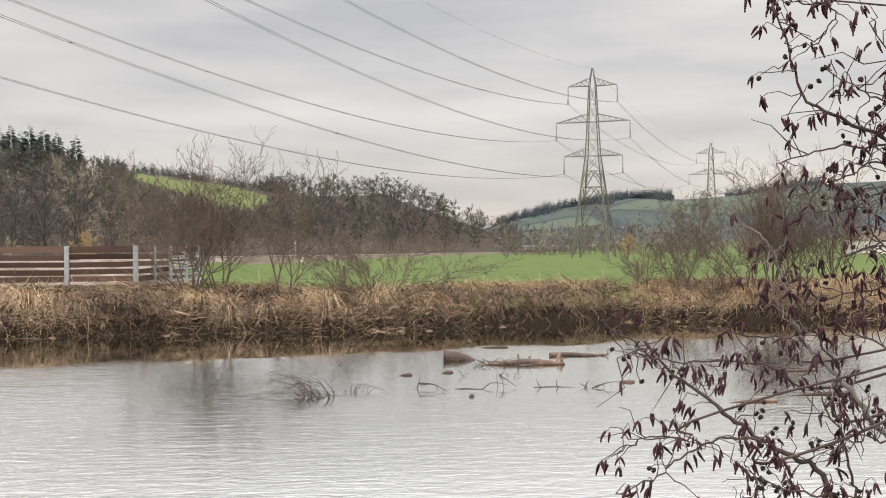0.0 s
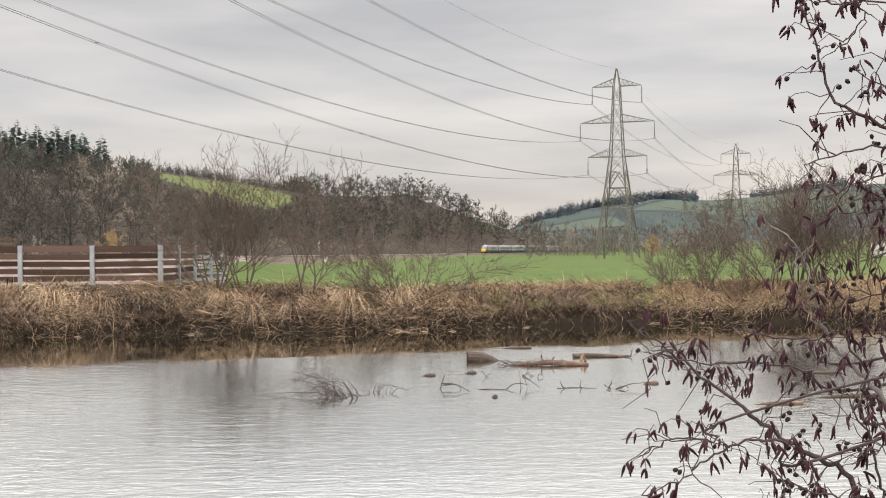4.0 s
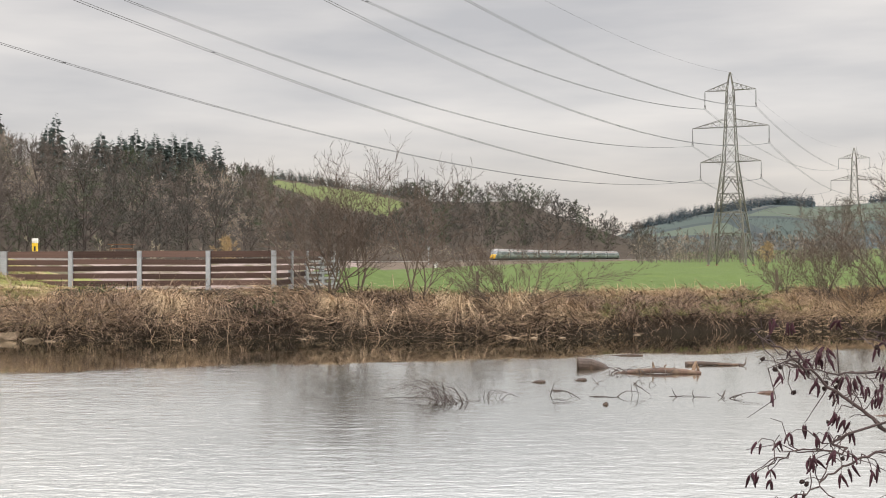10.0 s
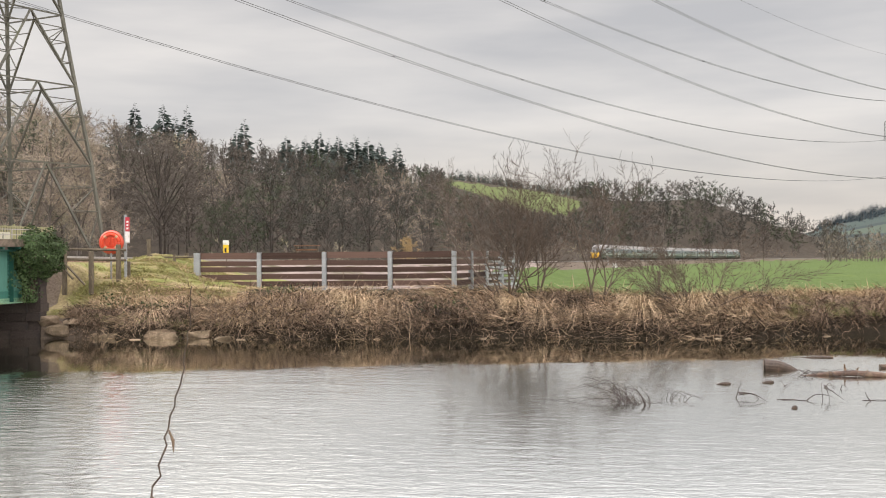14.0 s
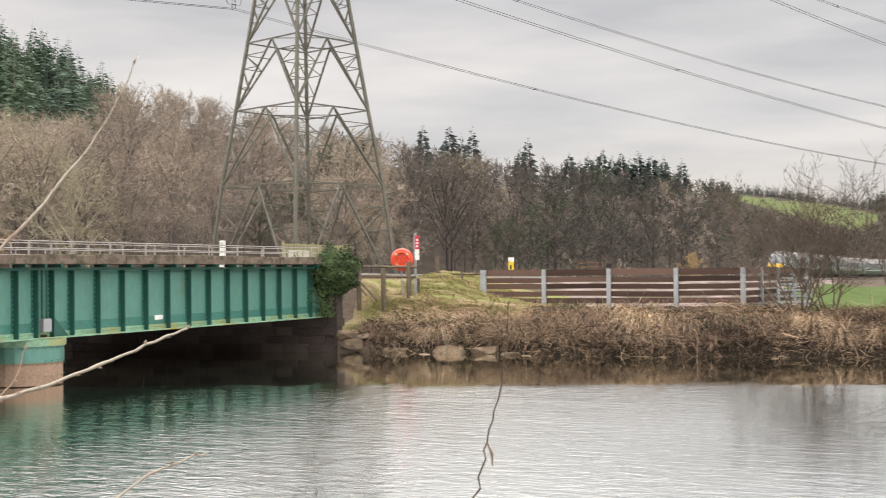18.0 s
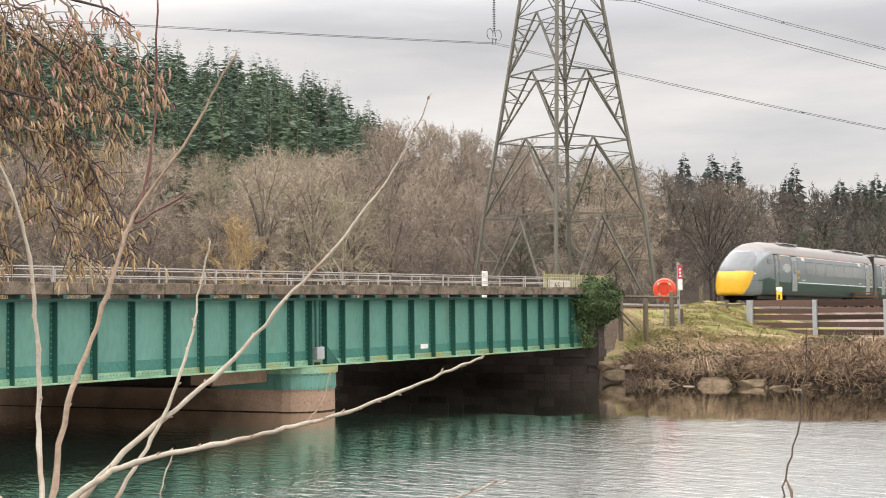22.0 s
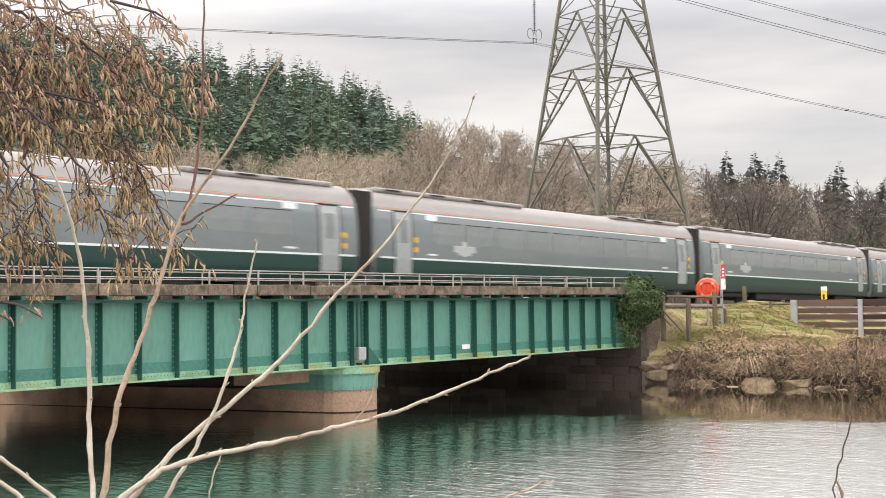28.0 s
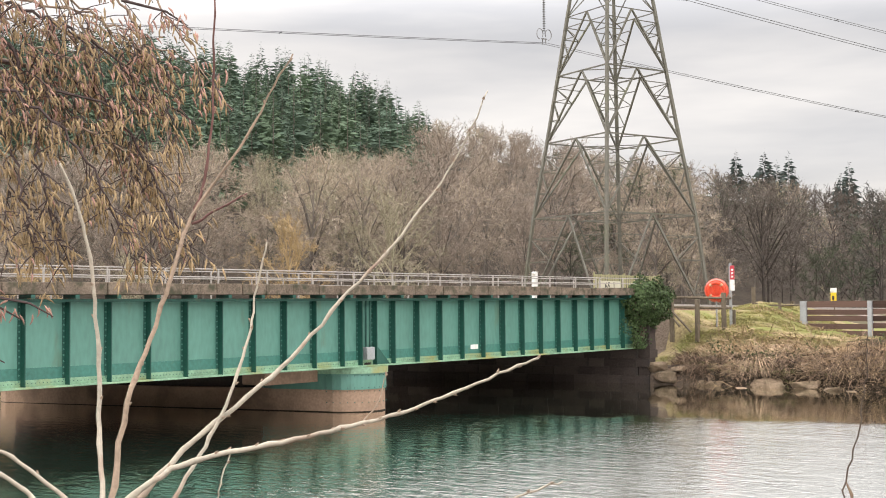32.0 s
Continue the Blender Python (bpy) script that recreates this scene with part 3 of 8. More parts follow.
def build_bridge():
    bridge = empty("railway_bridge", pose(GIRDER_X, 0, -0.235, 0.29), label="green riveted steel plate girder railway bridge on a concrete pier", category="bridge")
    bm = bmesh.new()
    box(bm, -0.03, 0, GIRDER_Y0, GIRDER_Y1, G_BOT + 0.05, G_TOP - 0.03)
    part("girder_web", bm, M_GREEN, bridge, "green painted steel web")
    bm = bmesh.new()
    box(bm, -0.25, 0.24, GIRDER_Y0, GIRDER_Y1, G_BOT, G_BOT + 0.05, 0.008)
    box(bm, 0.002, 0.03, GIRDER_Y0, GIRDER_Y1, G_BOT + 0.05, G_BOT + 0.21)
    part("bottom_flange", bm, M_EDGE, bridge, "pale green bottom flange stained yellow")
    bm = bmesh.new()
    box(bm, -0.25, 0.26, GIRDER_Y0, GIRDER_Y1, G_TOP - 0.03, G_TOP + 0.05, 0.008)
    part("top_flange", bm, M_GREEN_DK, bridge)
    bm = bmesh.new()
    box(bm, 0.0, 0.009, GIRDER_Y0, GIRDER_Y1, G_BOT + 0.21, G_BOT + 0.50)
    part("web_foot_plate", bm, M_GREEN_LOW, bridge, "darker green band along the web's foot")
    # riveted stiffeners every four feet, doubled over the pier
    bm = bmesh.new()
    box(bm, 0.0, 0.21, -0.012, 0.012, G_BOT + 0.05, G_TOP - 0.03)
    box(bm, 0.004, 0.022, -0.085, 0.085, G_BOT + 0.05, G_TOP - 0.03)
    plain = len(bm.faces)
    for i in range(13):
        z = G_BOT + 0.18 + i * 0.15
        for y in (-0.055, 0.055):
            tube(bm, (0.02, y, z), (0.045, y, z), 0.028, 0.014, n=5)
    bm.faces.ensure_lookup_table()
    # rivet heads take the paler green as a painted highlight
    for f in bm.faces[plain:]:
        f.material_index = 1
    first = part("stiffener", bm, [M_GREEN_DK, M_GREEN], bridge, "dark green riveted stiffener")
    ys = [PIER_Y - 1.25 - 1.245 * i for i in range(19)] + [PIER_Y + 1.18 + 1.235 * i for i in range(13)]
    ys += [PIER_Y - 0.42, PIER_Y + 0.28]
    first.location = (0, ys[0], 0)
    for y in ys[1:]:
        shared("stiffener", first.data, bridge, pose(0, y, 0))
    # rivet line along the bottom angle
    bm = bmesh.new()
    for i in range(300):
        y = 14.0 + i * 0.108
        tube(bm, (0.03, y, G_BOT + 0.13), (0.045, y, G_BOT + 0.13), 0.016, 0.008, n=4)
    part("rivets", bm, M_GREEN_DK, bridge, kind="stuff")
    # brackets under the deck edge
    bm = bmesh.new()
    box(bm, 0.0, 0.52, -0.06, 0.06, G_TOP + 0.055, G_TOP + 0.15)
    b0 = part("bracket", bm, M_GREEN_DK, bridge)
    b0.location = (0, ys[0], 0)
    for y in ys[1:]:
        shared("bracket", b0.data, bridge, pose(0, y, 0))
    # gusset and joint plates over the pier
    bm = bmesh.new()
    for y, s in ((PIER_Y + 0.3, 1),):
        vs = [bm.verts.new(v) for v in ((0.05, y, G_BOT + 0.05), (0.05, y + 0.75 * s, G_BOT + 0.05), (0.05, y, G_BOT + 0.75))]
        ws = [bm.verts.new(v.co + Vector((0.03, 0, 0))) for v in vs]
        bm.faces.new(vs[::-1])
        bm.faces.new(ws)
        for i in range(3):
            bm.faces.new((vs[i], vs[(i + 1) % 3], ws[(i + 1) % 3], ws[i]))
    part("gusset_plate", bm, M_GREEN_DK, bridge)
    bm = bmesh.new()
    for y in (PIER_Y - 0.16, PIER_Y + 0.04):
        tube(bm, (0.12, y, G_BOT + 0.55), (0.12, y, G_TOP), 0.035, n=8)
    part("cable_pipe", bm, M_GREEN_DK, bridge)
    bm = bmesh.new()
    box(bm, 0.06, 0.28, PIER_Y - 0.27, PIER_Y + 0.09, G_BOT + 0.22, G_BOT + 0.62, 0.015)
    part("junction_box", bm, M_POST, bridge, "pale grey junction box")
    bm = bmesh.new()
    box(bm, 0.006, 0.012, 34.9, 35.35, G_BOT + 0.36, G_BOT + 0.52)
    part("plate_label", bm, M_WHITE, bridge, "small white number plate")
    # deck edge
    bm = bmesh.new()
    y = GIRDER_Y0
    rng = random.Random(5)
    while y < GIRDER_Y1 + 0.3:
        n = y + rng.uniform(0.9, 1.5)
        box(bm, -0.35, 0.50 + rng.uniform(-0.02, 0.02), y + 0.006, min(n, GIRDER_Y1 + 0.4) - 0.006, G_TOP + 0.155, EDGE_TOP + rng.uniform(-0.025, 0.025), 0.015)
        y = n
    part("deck_edge", bm, M_FASCIA, bridge, "brown weathered deck edge with lichen")
    bm = bmesh.new()
    box(bm, -12.4, -0.36, GIRDER_Y0, GIRDER_Y1, 2.6, 3.15)
    part("deck", bm, M_FASCIA, bridge)
    bm = bmesh.new()
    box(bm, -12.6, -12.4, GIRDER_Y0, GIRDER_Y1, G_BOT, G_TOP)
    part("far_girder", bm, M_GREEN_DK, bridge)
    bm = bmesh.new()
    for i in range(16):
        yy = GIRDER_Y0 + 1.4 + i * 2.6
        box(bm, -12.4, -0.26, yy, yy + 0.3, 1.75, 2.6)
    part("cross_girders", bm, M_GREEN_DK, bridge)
    # railings, near and far, with two rails
    for name, x0, top in (("railing", 0.33, RAIL_TOP), ("inner_railing", -2.1, RAIL_TOP + 0.02), ("far_railing", -12.3, RAIL_TOP + 0.1)):
        bm = bmesh.new()
        for z in (top, top - 0.22):
            tube(bm, (x0, GIRDER_Y0, z), (x0, GIRDER_Y1 + 0.5, z), 0.017, n=6)
        part(name, bm, M_STEEL, bridge, "thin grey steel handrail")
        bm = bmesh.new()
        box(bm, -0.02, 0.02, -0.02, 0.02, EDGE_TOP - (0.03 if x0 > 0 else 0.9), top + 0.01)
        p0 = part("railing_post", bm, M_STEEL, bridge)
        p0.location = (x0, GIRDER_Y0 + 0.4, 0)
        for i in range(1, 24):
            shared("railing_post", p0.data, bridge, pose(x0, GIRDER_Y0 + 0.4 + i * 1.85, 0))
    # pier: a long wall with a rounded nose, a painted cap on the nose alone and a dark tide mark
    # the recessed upper wall is added to fill the open gap with shade
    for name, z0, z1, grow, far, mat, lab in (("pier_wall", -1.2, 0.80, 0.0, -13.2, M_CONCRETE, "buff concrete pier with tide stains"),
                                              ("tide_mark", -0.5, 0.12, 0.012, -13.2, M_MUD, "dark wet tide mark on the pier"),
                                              ("pier_core", 0.80, 1.62, -0.35, -13.0, M_BRICK, "added dark wall standing in for the shade over the pier"),
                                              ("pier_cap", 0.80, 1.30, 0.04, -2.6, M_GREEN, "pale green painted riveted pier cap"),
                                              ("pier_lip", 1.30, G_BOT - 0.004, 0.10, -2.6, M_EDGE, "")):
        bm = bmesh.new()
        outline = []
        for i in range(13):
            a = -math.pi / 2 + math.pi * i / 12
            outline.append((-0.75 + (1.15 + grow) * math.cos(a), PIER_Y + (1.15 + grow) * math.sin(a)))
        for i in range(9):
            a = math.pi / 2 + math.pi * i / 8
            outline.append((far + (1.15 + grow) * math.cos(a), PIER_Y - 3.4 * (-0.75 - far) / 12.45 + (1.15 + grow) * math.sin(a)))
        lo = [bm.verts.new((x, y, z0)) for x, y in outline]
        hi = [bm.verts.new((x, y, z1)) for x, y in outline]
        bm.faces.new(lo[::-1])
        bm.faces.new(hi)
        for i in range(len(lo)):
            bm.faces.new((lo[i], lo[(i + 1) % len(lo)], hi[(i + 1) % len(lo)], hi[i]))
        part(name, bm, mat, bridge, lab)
    bm = bmesh.new()
    for z in (0.40, 0.74, 0.86, 1.24):
        for i in range(16):
            a = -math.pi / 2 + math.pi * (i + 0.5) / 16
            c = Vector((-0.75 + 1.19 * math.cos(a), PIER_Y + 1.19 * math.sin(a), z))
            tube(bm, c, c + Vector((math.cos(a), math.sin(a), 0)) * 0.02, 0.02, 0.01, n=5)
    part("pier_rivets", bm, M_GREEN_DK, bridge, kind="stuff")
    # bearing block behind the cap
    bm = bmesh.new()
    box(bm, -1.9, -0.9, PIER_Y - 3.6, PIER_Y - 1.3, 1.05, 1.46, 0.02)
    part("bearing_block", bm, M_CONCRETE, bridge)
    return bridge


build_bridge()


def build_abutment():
    ab = empty("bridge_abutment", pose(GIRDER_X, GIRDER_Y1, 0, 0, 0, 13), label="coursed stone abutment with under-deck shade put into its colour", category="abutment")
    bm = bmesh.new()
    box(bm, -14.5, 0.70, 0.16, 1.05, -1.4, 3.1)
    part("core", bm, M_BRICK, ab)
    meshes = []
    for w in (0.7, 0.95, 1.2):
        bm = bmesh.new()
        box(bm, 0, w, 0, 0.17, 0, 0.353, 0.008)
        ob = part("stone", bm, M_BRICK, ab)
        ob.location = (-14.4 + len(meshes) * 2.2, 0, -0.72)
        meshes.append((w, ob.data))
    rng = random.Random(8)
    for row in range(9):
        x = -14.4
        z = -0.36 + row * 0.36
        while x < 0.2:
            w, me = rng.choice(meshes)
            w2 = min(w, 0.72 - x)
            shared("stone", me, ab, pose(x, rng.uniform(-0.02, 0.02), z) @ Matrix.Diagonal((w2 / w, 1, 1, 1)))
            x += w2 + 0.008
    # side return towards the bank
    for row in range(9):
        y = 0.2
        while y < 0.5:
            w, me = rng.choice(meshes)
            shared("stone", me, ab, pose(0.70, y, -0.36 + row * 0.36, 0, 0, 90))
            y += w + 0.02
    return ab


build_abutment()

# ---- railway track ----


def track_point(s, side=0.0):
    """The near track's centre line at s metres beyond the bridge's near bank, moved sideways; and its heading."""
    if s < BEND_Y:
        return Vector((TRACK_X + side, s, rail_level(s))), 0.0
    a = (s - BEND_Y) / BEND_R
    return Vector((TRACK_X + BEND_R * (1 - math.cos(a)) + side * math.cos(a), BEND_Y + BEND_R * math.sin(a) - side * math.sin(a), rail_level(s))), a


def build_track():
    bm = bmesh.new()
    for centre in (0.0, -3.4):
        for off in (-0.75, 0.75):
            prev = None
            for i in range(100):
                s = -60 + i * 8.0
                p, a = track_point(s, centre + off)
                ring = [bm.verts.new(p + Vector((dx * math.cos(a), -dx * math.sin(a), dz))) for dx, dz in ((-0.04, -0.15), (0.04, -0.15), (0.04, 0.0), (-0.04, 0.0))]
                if prev:
                    for k in range(4):
                        bm.faces.new((prev[k], prev[(k + 1) % 4], ring[(k + 1) % 4], ring[k]))
                prev = ring
    tagged(part("rail", bm, M_STEEL), "steel rails of a double railway line", "rails", kind="structure")
    bm = bmesh.new()
    for i in range(330):
        s = -55 + i * 0.85
        for centre in (0.0, -3.4):
            p, a = track_point(s, centre)
            vs = box(bm, -1.25, 1.25, -0.13, 0.13, -0.30, -0.14)
            m = Matrix.Translation(p) @ Matrix.Rotation(-a, 4, "Z")
            for v in vs:
                v.co = m @ v.co
    tagged(part("sleepers", bm, M_CONCRETE), "grey concrete sleepers on the railway line", "sleepers", kind="stuff")


build_track()

# ---- lattice towers and wires of the power line ----
T_H = (-0.9, 7.6, 13.2, 18.2, 22.6, 26.7, 31.2, 36.0, 40.8, 45.8, 50.6)
T_W = (10.0, 8.35, 6.85, 5.6, 4.55, 3.6, 3.1, 2.65, 2.2, 1.8, 0.25)
ARMS = ((45.8, 6.8), (36.0, 10.2), (26.7, 8.1))
STRING = 4.7
LINE_YAW = -23.0
TOWERS = ((-46.1, 78.3, 2.3), (62.2, 331.6, 1.5), (161.7, 566.0, 1.2))
TOWER_YAW = (-19.0, -23.0, -23.0)


def tower_meshes(heavy):
    """The parts of one tower as (name, mesh, pose): legs, bracing panels, crossarms and insulators."""
    k = 1.0 if heavy else 1.6
    def corner(i, sx, sy):
        return Vector((sx * T_W[i] / 2, sy * T_W[i] / 2, T_H[i]))
    out = []
    def finish(name, bm, mat):
        me = bpy.data.meshes.new(name)
        bm.to_mesh(me)
        bm.free()
        me.materials.append(mat)
        out.append((name, me))
    quad = ((-1, -1), (1, -1), (1, 1), (-1, 1))
    for sx, sy in quad:
        bm = bmesh.new()
        snake(bm, [corner(i, sx, sy) for i in range(len(T_H))], [(0.145 if i < 5 else 0.09) * k for i in range(len(T_H))], n=4)
        finish("leg", bm, M_LATTICE)
    for f in range(4):
        a, b = quad[f], quad[(f + 1) % 4]
        bm = bmesh.new()
        for i in range(len(T_H) - 2):
            p, q, r, s = corner(i, *a), corner(i, *b), corner(i + 1, *a), corner(i + 1, *b)
            w = (0.105 if i < 4 else 0.07) * k
            if i:
                angle_bar(bm, p, q, w)
            if i < 4:
                # K-panels: an inverted V with secondary struts to the legs
                mid = (r + s) / 2
                angle_bar(bm, p, mid, w * 1.25)
                angle_bar(bm, q, mid, w * 1.25)
                for leg0, leg1 in ((p, r), (q, s)):
                    pts = [leg0.lerp(leg1, u) for u in (0.33, 0.62, 0.82)]
                    dia = [leg0.lerp(mid, u) for u in (0.33, 0.62, 0.82)]
                    for l, d in zip(pts, dia):
                        angle_bar(bm, l, d, w * 0.6)
                    angle_bar(bm, pts[1], dia[0], w * 0.6)
                    angle_bar(bm, pts[2], dia[1], w * 0.6)
            else:
                angle_bar(bm, p, s, w)
                angle_bar(bm, q, r, w)
        finish("bracing", bm, M_LATTICE)
    for i in (1, 2, 3):
        bm = bmesh.new()
        mids = [(corner(i, *quad[f]) + corner(i, *quad[(f + 1) % 4])) / 2 for f in range(4)]
        for f in range(4):
            angle_bar(bm, mids[f], mids[(f + 1) % 4], 0.07 * k)
        finish("plan_bracing", bm, M_LATTICE)
    for h, span in ARMS:
        i = T_H.index(h)
        w = T_W[i] / 2
        for side in (-1, 1):
            bm = bmesh.new()
            tip = Vector((side * span, 0, h))
            up = h + 2.2
            wu = float(np.interp(up, T_H, T_W)) / 2
            chords = [Vector((side * w, -w, h)), Vector((side * w, w, h)), Vector((side * wu, -wu, up)), Vector((side * wu, wu, up))]
            for c in chords:
                angle_bar(bm, c, tip, 0.085 * k)
            n = 5
            for j in range(1, n):
                u, u2 = j / n, (j - 1) / n
                a0, b0, c0, d0 = [c.lerp(tip, u) for c in chords]
                a1, b1, c1, d1 = [c.lerp(tip, u2) for c in chords]
                for e, g in ((a0, b0), (a1, b0), (a0, c0), (b0, d0), (a1, c0), (b1, d0)):
                    angle_bar(bm, e, g, 0.05 * k)
            finish("crossarm", bm, M_LATTICE)
            bm = bmesh.new()
            top = tip - Vector((0, 0, 0.15))
            snake(bm, [tip, top, top - Vector((0, 0, STRING - 0.9))], 0.03 * k, n=5)
            for j in range(18):
                z = top.z - 0.3 - j * 0.19
                tube(bm, (top.x, 0, z), (top.x, 0, z - 0.05), 0.14 * k, 0.06 * k, n=8)
            # yoke and arcing rings
            yz = h - STRING
            angle_bar(bm, (top.x, -0.25, yz + 0.35), (top.x, 0.25, yz + 0.35), 0.08 * k)
            for dy in (-0.42, 0.42):
                ring = [(top.x, dy + 0.3 * math.sin(a) * (1 if dy > 0 else -1), yz + 0.72 - 0.42 * math.cos(a)) for a in np.linspace(0, 5.2, 14)]
                snake(bm, ring, 0.03 * k, n=5)
            for dx in (-0.2, 0.2):
                tube(bm, (top.x + dx, 0, yz + 0.35), (top.x + dx, 0, yz - 0.05), 0.04 * k, n=5)
            finish("insulator", bm, M_GLASSINS)
    for f in range(4):
        bm = bmesh.new()
        sx, sy = quad[f]
        box(bm, sx * T_W[0] / 2 - 0.35, sx * T_W[0] / 2 + 0.35, sy * T_W[0] / 2 - 0.35, sy * T_W[0] / 2 + 0.35, T_H[0] - 0.5, T_H[0] + 0.12)
        finish("footing", bm, M_CONCRETE)
    return out


def build_towers():
    for i, (x, y, z) in enumerate(TOWERS):
        if i < 2:
            parts = tower_meshes(i == 0)
        t = empty("pylon", pose(x, y, z, 0, 0, TOWER_YAW[i]), label=("tall grey lattice steel pylon behind the railway" if i == 0 else "tall grey lattice steel pylon in the far field" if i == 1 else "distant lattice steel pylon beyond trees"), category="pylon", group="pylons of the power line")
        arm = t
        for name, me in parts:
            ob = shared(name, me, arm if name == "insulator" else t, Matrix.Identity(4))
            arm = ob if name == "crossarm" else arm if name == "insulator" else t


build_towers()


def wire_end(i, h, x):
    """The clamp below arm end x of tower i; towers past the three known go on along the line."""
    tx, ty, tz = TOWERS[i] if i >= 0 else (-46.1 - 130.0, 78.3 - 260.0, 2.0)
    return Matrix.Translation((tx, ty, tz)) @ Matrix.Rotation(radians(TOWER_YAW[max(i, 0)]), 4, "Z") @ Vector((x, 0, h))


def build_wires():
    # the three pairs hang with unlike slack
    slack = {(False, True, True): 0.89, (True, True, True): 0.98, (False, False, True): 0.95, (True, False, True): 1.07, (False, False, False): 0.85, (True, False, False): 0.88}
    SAG = {(-1, 0): 4.6, (0, 1): 7.6, (1, 2): 6.5}
    for (i, j), sag in SAG.items():
        for h, span in ARMS + ((50.6 + STRING, 0.0),):
            for x in ((-span, span) if span else (0.0,)):
                a, b = wire_end(i, h - STRING, x), wire_end(j, h - STRING, x)
                bm = bmesh.new()
                side = Vector((math.cos(radians(LINE_YAW)), math.sin(radians(LINE_YAW)), 0))
                for off in ((-0.22, 0.22) if span else (0.0,)):
                    pts = []
                    for k in range(41):
                        u = k / 40
                        p = a.lerp(b, u) + side * off
                        p.z -= 4 * sag * slack[x > 0, h > 40, h > 30] * u * (1 - u)
                        pts.append(p)
                    rr = [(0.022 if i == 0 else 0.026 if i < 0 else 0.034) * (1 + 1.3 * (k / 40 if i == 0 else 0)) * (1.0 if span else 0.55) for k in range(41)]
                    snake(bm, pts, rr, n=4)
                    if off < 0:
                        left = pts
                if span:
                    for k in range(5, 40, 8):
                        tube(bm, left[k], left[k] + side * 0.44, 0.05, n=4)
                        tube(bm, left[k] - Vector((0, 0, 0.02)), left[k] + side * 0.44 - Vector((0, 0, 0.02)), 0.05, n=4)
                tagged(part("power_line" if span else "earth_wire", bm, M_WIRE),
                       "twin aluminium conductor with spacers hung between pylons" if span else "thin earth wire strung between pylon tops", "cable", group="wires of the power line")


build_wires()

# ---- timber fence with steel posts on the far bank ----
FENCE_Y = 54.0
FENCE_X = [-54.0 * math.tan(radians(a)) for a in (22.08, 19.32, 16.34, 13.29, 10.32)]
FENCE_LO, FENCE_HI = 1.92, 3.50


def build_fence():
    fence = empty("fence", pose(0, 0, 0), label="brown weathered timber board fence with galvanised steel posts", category="fence")
    bm = bmesh.new()
    box(bm, -0.09, 0.09, -0.012, 0.012, FENCE_LO - 0.5, FENCE_HI)
    for s in (-0.09, 0.09):
        box(bm, s - 0.012, s + 0.012, -0.09, 0.09, FENCE_LO - 0.5, FENCE_HI + 0.002)
    box(bm, -0.085, 0.085, -0.105, -0.092, FENCE_LO - 0.5, FENCE_HI - 0.01)
    post = part("post", bm, M_POST, fence, "galvanised steel I-section post")
    post.location = (FENCE_X[0], FENCE_Y, 0)
    run = [(x, FENCE_Y) for x in FENCE_X] + [(FENCE_X[-1] + 0.22, FENCE_Y + 3.2), (FENCE_X[-1] + 0.45, FENCE_Y + 6.4), (FENCE_X[-1] + 0.7, FENCE_Y + 9.6), (FENCE_X[-1] + 0.93, FENCE_Y + 12.8)]
    for i, (x, y) in enumerate(run):
        turn = 0 if i < 5 else -4
        if i:
            shared("post", post.data, fence, pose(x, y, 0, 0, 0, turn))
    shared("post", post.data, fence, pose(FENCE_X[0] - 0.22, FENCE_Y + 0.3, 0))
    rng = random.Random(3)
    bm = bmesh.new()
    box(bm, 0, 1, -0.03, 0.03, 0, 1, 0.0)
    board = bpy.data.meshes.new("board")
    bm.to_mesh(board)
    bm.free()
    board.materials.append(M_TIMBER)
    rows = ((1.30, 0.28), (0.985, 0.235), (0.665, 0.235), (0.345, 0.235), (0.02, 0.235))
    for (x0, y0), (x1, y1) in zip(run, run[1:]):
        length = math.hypot(x1 - x0, y1 - y0) - 0.06
        turn = math.degrees(math.atan2(y1 - y0, x1 - x0))
        for z, h in rows:
            m = pose(x0, y0, FENCE_LO + z + rng.uniform(-0.02, 0.02), rng.uniform(-1, 1), rng.uniform(-0.4, 0.4), turn)
            m = m @ Matrix.Translation((0.03, 0.02 + rng.uniform(-0.01, 0.01), 0)) @ Matrix.Diagonal((length, 1, h + rng.uniform(-0.02, 0.01), 1))
            shared("board", board, fence, m)
    return fence


build_fence()
# ---- the train: nine coaches, each keyed along the near track ----
def paint(name, base, rough, coat, stain=None):
    m = material(name, base, rough, vary=0.10, scale=0.35, fine=5, bump=0.02, coat=coat, stain=stain, stain_scale=0.5, stain_at=(0.55, 0.9))
    return m


# the grey partly stands for sky mirrored in dark green, put into the base colour
M_UPPER = paint("train_grey_green", (0.135, 0.158, 0.162), 0.30, 0.7)
M_LOWER = paint("train_dark_green", (0.007, 0.036, 0.030), 0.45, 0.2)
M_ROOF = paint("train_roof_grey", (0.26, 0.24, 0.228), 0.6, 0.0, (0.2, 0.19, 0.18))
M_NOSE = paint("train_yellow", (0.66, 0.38, 0.012), 0.45, 0.15)
# glass colour is raised to grey in place of the sky it mirrors
M_GLASS = paint("train_glass", (0.165, 0.18, 0.178), 0.25, 0.6)
M_EMBLEM = paint("train_emblem", (0.36, 0.38, 0.37), 0.5, 0.0)
M_SCREEN = paint("train_windscreen", (0.12, 0.13, 0.135), 0.15, 0.4)
M_UNDER = paint("train_underframe", (0.03, 0.028, 0.026), 0.8, 0.0)
M_STRIPE = paint("train_pale_stripe", (0.62, 0.66, 0.64), 0.4, 0.0)
